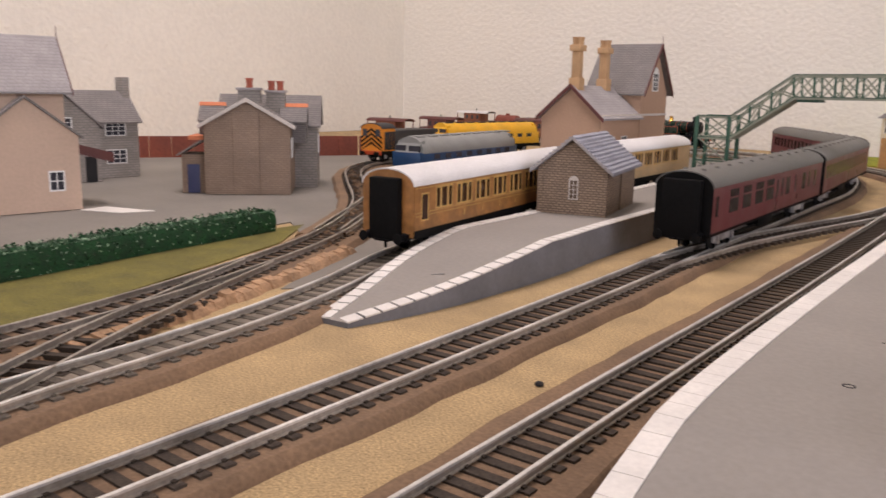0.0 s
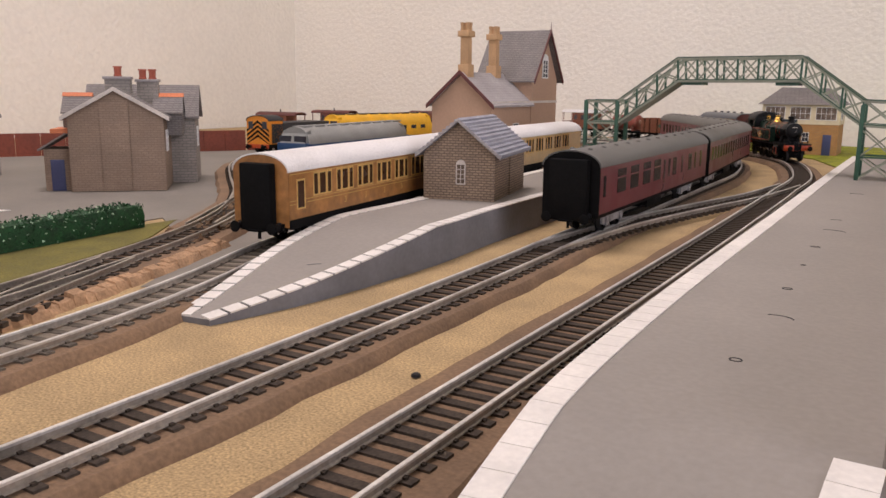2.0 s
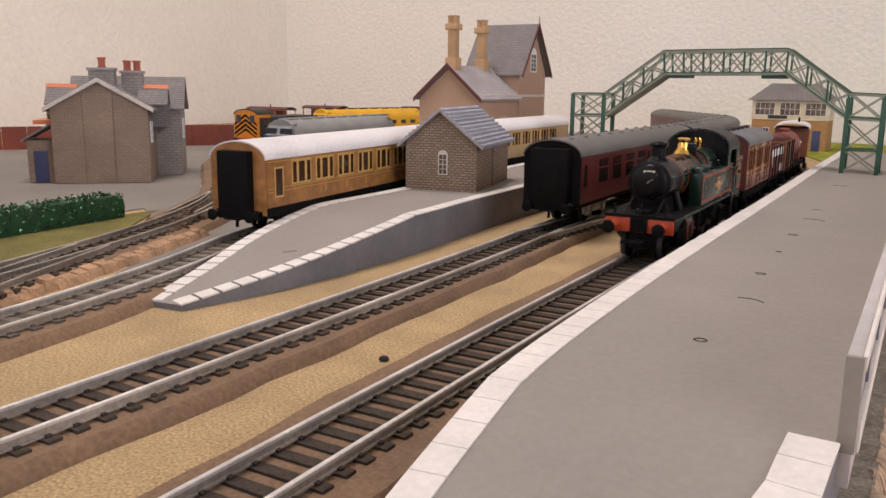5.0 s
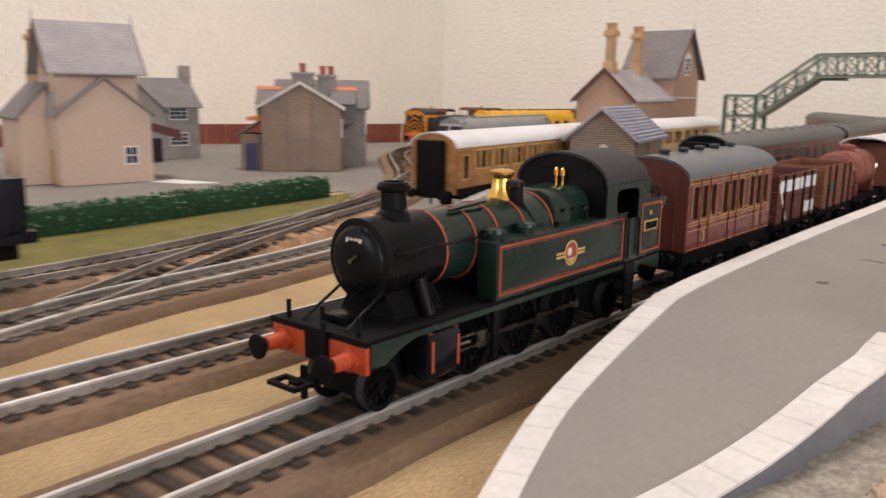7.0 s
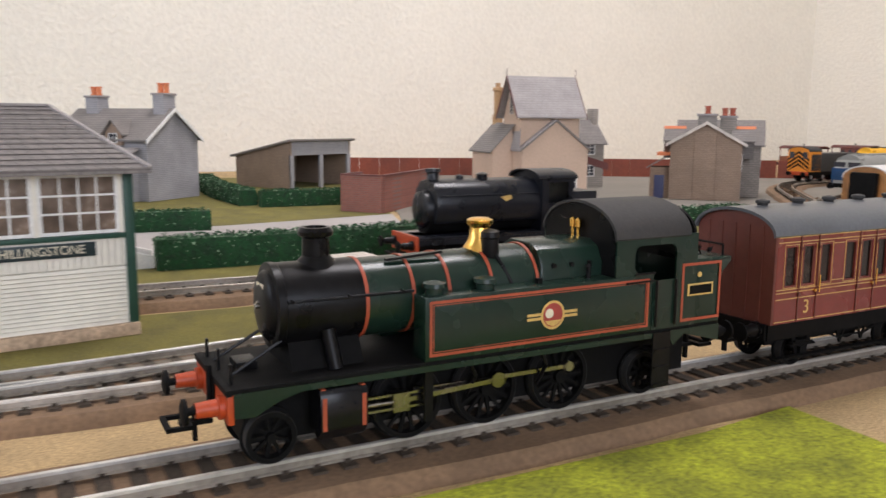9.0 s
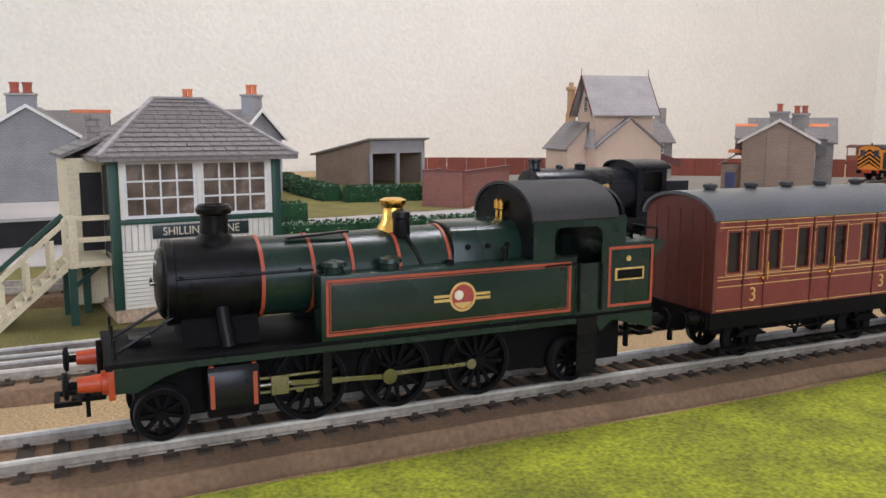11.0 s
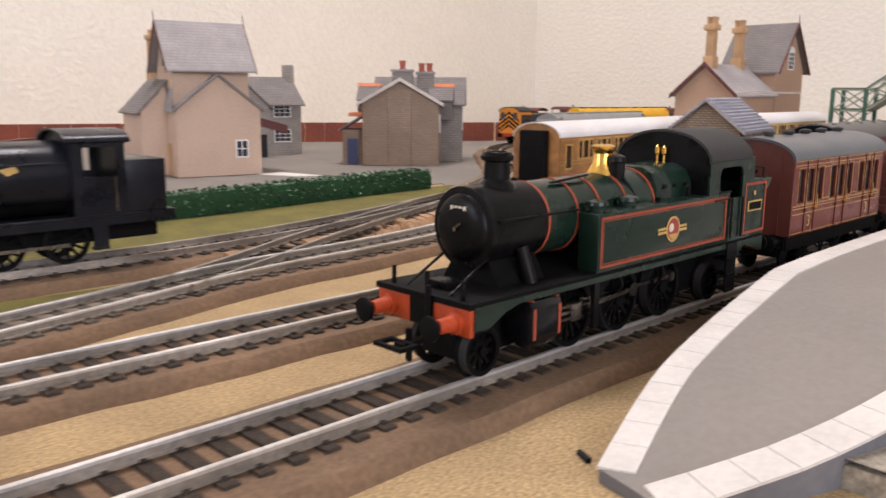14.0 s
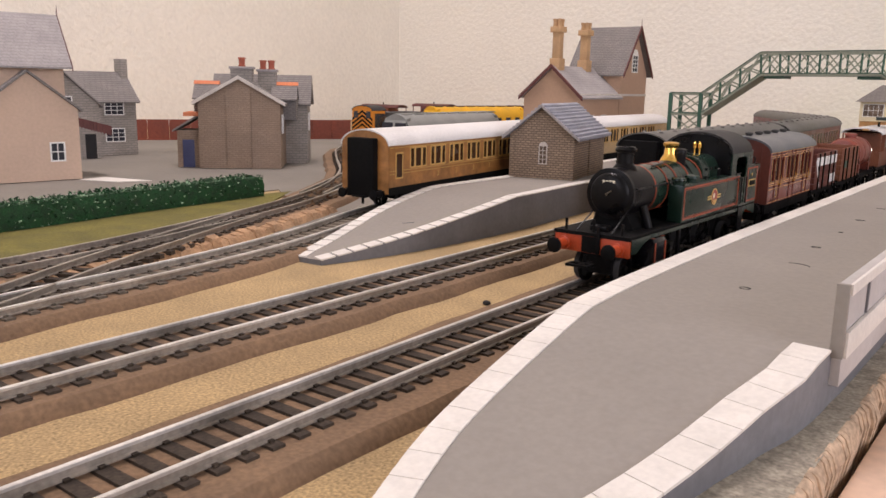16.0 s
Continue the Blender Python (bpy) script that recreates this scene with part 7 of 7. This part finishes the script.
def diesel(x, y, rz, length, label, body, roof, nose, stripes=False, low=False):
    t = thing("diesel_locomotive", x, y, RAIL_TOP, rz, label, "locomotive", "diesel locomotives")
    W = 1.7
    part("frame", Shape().box(-1.55, 1.55, .1, length - .1, .95, 1.4), MAT["matt_black"], t)
    b = part("body", Shape().box(-W, W, .4, length - .4, 1.4, 3.9 if stripes else 3.1), MAT[body], t, bevel=0.1)
    if stripes:
        cabw = part("cab_back", Shape().prism([(-W, 1.4), (W, 1.4)] + list(reversed(arched(W, 4.2, 4.75))), 0, 2.6, "y"), MAT["stripe"], t, smooth=0)
        g = Shape()
        for k in range(7):
            z = .6 + .56 * k
            for s in (-1, 1):
                lo, hi = [max(z + 1.1, 1.4), max(z, 1.4)], [min(z + 1.4, 4.5), min(z + .3, 4.1)]
                if hi[0] > lo[0] + .05 and hi[1] > lo[1] + .02:
                    g.prism([(0, lo[0]), (s * W, lo[1]), (s * W, hi[1]), (0, hi[0])], -.03, 0.0, "y")
        part("hazard_stripes", g, MAT["matt_black"], cabw, smooth=0)
        for s in (-1, 1):
            part("cab_window", Shape().box(s * 1.05 - .35, s * 1.05 + .35, -.06, -.03, 3.2, 4.1), MAT["window_dark"], cabw, smooth=0)
        part("cab_roof", Shape().prism(arched(W + .06, 4.2, 4.85) + list(reversed(arched(W, 4.15, 4.76))), -.1, 2.7, "y"), MAT["roof_dark"], cabw, smooth=30)
        part("red_beam", Shape().box(-1.6, 1.6, -.1, .05, .9, 1.4), MAT["red"], t, bevel=0.02)
    else:
        r = part("roof", Shape().prism(arched(W, 3.1, 4.6) + [(W, 3.0), (-W, 3.0)], .9, length - .9, "y"), MAT[roof], t, smooth=30)
        for y1 in (.38, length - 1.6):
            c = part("cab_front", Shape().prism([(y1, 1.4), (y1 + 1.2, 1.4), (y1 + 1.2, 4.3), (y1 + .6, 4.15), (y1 + .1, 3.1)] if y1 < 1 else [(y1, 1.4), (y1 + 1.2, 1.4), (y1 + 1.1, 3.1), (y1 + .6, 4.15), (y1, 4.3)], -W + .3, W - .3, "x"), MAT[nose], t, smooth=0)
            for xo in (-.85, .85):
                d = y1 + .22 if y1 < 1 else y1 + .98
                part("cab_window", Shape().box(xo - .65, xo + .65, d - .06, d + .06, 3.15, 3.75), MAT["window_dark"], c, smooth=0)
        n = int(length / 2.2)
        for k in range(n):
            part("roof_panel", Shape().box(-.6, .6, 1.4 + 2.1 * k, 2.9 + 2.1 * k, 4.5, 4.65), MAT["roof_dark" if roof == "yellow" else roof], r, bevel=0.02)
        for k in range(n - 1):
            for s in (-1, 1):
                part("side_window", Shape().box(*sorted((s * W, s * (W + .02))), 2.8 + 2.0 * k, 3.8 + 2.0 * k, 2.4, 2.9), MAT["window_dark"], b, smooth=0)
    bogie(t, length * .22), bogie(t, length * .78)
    buffers(t, .0, 1.1, -.7), buffers(t, length, 1.1, .7)
    return t


def more_stock():
    x, y, rz, far = berth(SIDING, 69.5, 12)
    diesel(x, y, rz, 12, "orange and black striped diesel shunter with dark bonnet", "roof_dark", "diesel_grey", "yellow", True)
    x, y, rz, far = berth(SIDING, far.y + .8, 20)
    diesel(x, y, rz, 20, "bright yellow diesel locomotive with dark roof grilles", "yellow", "yellow", "yellow")
    x, y, rz, far = berth(STORAGE, 54, 20)
    diesel(x, y, rz, 20, "blue diesel locomotive with grey roof and yellow ends", "rail_blue", "diesel_grey", "diesel_grey")
    for x, y, lab, mat in ((-94.5, 101, "dull red-brown brake van with an open veranda", "bauxite"), (-95, 116, "dark red-brown brake van beside the wall", "stain_wood"),
                           (-80, 126, "brown goods brake van behind the station", "bauxite")):
        v = brake_van(0, 0, lab, mat, False, "stain_wood")
        v.matrix_basis = pose(x * CM, y * CM, 0.0005, 0, 0, -85)

# ---- build ----
room()
board()
TRACKS = [(track("track_main", MAIN, "nickel-silver rails on black sleepers and brown cork"), MAIN, 0.76),
          (track("track_second", SECOND, "nickel-silver rails on black sleepers and brown cork", wide=1.95), SECOND, 0.76),
          (track("track_third", THIRD, "silver rails on dusty grey sleepers and worn cork", "rail", wide=1.95), THIRD, 0.9),
          (track("track_siding", SIDING, "weathered siding rails on black sleepers", "rail_dull"), SIDING, 0.9),
          (track("track_ladder", LADDER, "point rails crossing between sidings", "rail_dull", bed=False), LADDER, 0.9),
          (track("track_storage", STORAGE, "storage siding rails on black sleepers", "rail_dull"), STORAGE, 0.9),
          (track("track_crossover", CROSSOVER, "bright crossover rails between two tracks", bed=False), CROSSOVER, 0.9)]
platforms()
platform_fence()
back_fence()
hedges()
torn_bed()
for _make in (brown_house, pink_house, grey_cottage, station, platform_hut, footbridge, far_signal_box, near_signal_box,
              grey_house, blue_house, open_shed, brick_wall, small_scenery):
    _make()

# ---- sleepers, piece by piece ----
def sleeper_shape():
    """A sleeper with a chair on each side of both rails."""
    g = Shape().box(-1.26, 1.26, -0.18, 0.18, 0.30, 0.495)
    for x in (-0.99, -0.73, 0.73, 0.99):
        g.box(x - 0.05, x + 0.05, -0.07, 0.07, 0.49, 0.56)
    return g


SLEEPER = mesh_of("sleeper", sleeper_shape(), MAT["sleeper"], smooth=0)
GREY_SLEEPER = mesh_of("sleeper", sleeper_shape(), MAT["sleeper_grey"], smooth=0)
for _t, _line, _step in TRACKS:
    lay_sleepers(_t, _line, GREY_SLEEPER if _line is THIRD else SLEEPER, _step)
_t = part("infill", Shape().sweep([(p.x, p.y, 0) for p in THIRD], [(-0.76, 0.40), (-0.76, 0.465), (0.76, 0.465), (0.76, 0.40)]), MAT["ballast_grey"], TRACKS[2][0], "grey-brown dust between the rails", smooth=0)


# ---- what moves: the train on the main track ----
TRAVEL = [(0, 151), (1, 126.5), (1.6, 111.5), (2.2, 96.8), (2.6, 86.2), (3, 75.6), (3.5, 61.5), (4.1, 48.6), (4.9, 34.6), (5.8, 20.2), (6.3, 11.4), (7, 1.1), (7.5, -5.9), (8, -12.6), (8.5, -18.4),
          (8.7, -20.4), (9.3, -25.6), (10, -29.5), (10.5, -30.4), (10.8, -30.5), (11.1, -30.5), (11.5, -29.5), (11.8, -26.9), (12.3, -20.9), (12.5, -18.1),
          (13, -12.1), (13.5, -6.0), (14, 0.1), (14.5, 6.2), (15, 11.7), (15.2, 13.5), (15.6, 16.7), (16, 19.5)]


def travelled(t):
    """How far along the main track the buffer beam is at t seconds, as a smooth curve."""
    n = len(TRAVEL)
    i = max(k for k in range(n - 1) if TRAVEL[k][0] <= t + 1e-9)
    (t0, a), (t1, b) = TRAVEL[i], TRAVEL[i + 1]

    def slope(k):
        p, q = TRAVEL[max(k - 1, 0)], TRAVEL[min(k + 1, n - 1)]
        return (q[1] - p[1]) / (q[0] - p[0])
    h, u = t1 - t0, (t - t0) / (t1 - t0)
    return ((2 * u ** 3 - 3 * u ** 2 + 1) * a + (u ** 3 - 2 * u ** 2 + u) * h * slope(i)
            + (3 * u ** 2 - 2 * u ** 3) * b + (u ** 3 - u ** 2) * h * slope(i + 1))


def along(s):
    """The point of the main track at the distance s, which equals y on the straight."""
    i = next((k for k, p in enumerate(MAIN) if p.y > 0), 0)
    d = s - MAIN[i].y
    while d > 0 and i < len(MAIN) - 1:
        step = (MAIN[i + 1] - MAIN[i]).length
        if step >= d:
            return MAIN[i].lerp(MAIN[i + 1], d / step)
        d -= step
        i += 1
    while d < 0 and i > 0:
        step = (MAIN[i - 1] - MAIN[i]).length
        if step >= -d:
            return MAIN[i].lerp(MAIN[i - 1], -d / step)
        d += step
        i -= 1
    w = (MAIN[-1] - MAIN[-2]).normalized()
    return MAIN[i] + (w * d if d > 0 else Vector((0, d)))


def motions():
    fine = [k / 30 for k in range(481)]
    for ob, off, length in TRAIN:
        rows = []
        for k in range(161):
            t = k / 10
            s = travelled(t) + off
            a, b = along(s + length * .2), along(s + length * .8)
            d = (b - a).normalized()
            o = a - d * (length * .2)
            rows.append((t, pose(o.x * CM, o.y * CM, RAIL_TOP * CM, 0, 0, math.degrees(math.atan2(d.y, d.x)) - 90)))
        walk(ob, rows)
    for ob, r, at in WHEELS:
        walk(ob, [(t, pose(*at, math.degrees(-travelled(t) / r) % 360, 0, 0)) for t in fine])
    crank, mid, wheel = 0.36, 6.9, 0.93
    for ob, kind, side in RODS:
        rows = []
        for t in fine:
            a = -travelled(t) / wheel + (1.5708 if side < 0 else 0)
            py, pz = crank * -math.sin(a), wheel + crank * math.cos(a)
            reach = math.sqrt(2.75 ** 2 - (pz - 1.14) ** 2)
            if kind == "coupling":
                m = pose(0, py * CM, pz * CM)
            elif kind == "crosshead":
                m = pose(0, (mid + py - reach) * CM, 1.14 * CM)
            else:
                m = pose(0, (mid + py - reach) * CM, 1.14 * CM, math.degrees(math.asin((pz - 1.14) / 2.75)), 0, 0)
            rows.append((t, m))
        walk(ob, rows)


TRAIN = [(tank_engine(), 0, 14.6), (panelled_coach(), 16.2, 9.5),
         (open_wagon("dark plank open wagon with white lettering blocks", "coach_brown", True), 26.2, 6.3),
         (open_wagon("brown plank open wagon with a small green patch", "bauxite", False), 33.2, 6.3),
         (tank_wagon(), 40.2, 6.35), (brake_van(), 47.4, 8.6)]
TRAIN[0][0].scale = (1, 0.978, 1)
standing_trains()
saddle_tank()
more_stock()
motions()
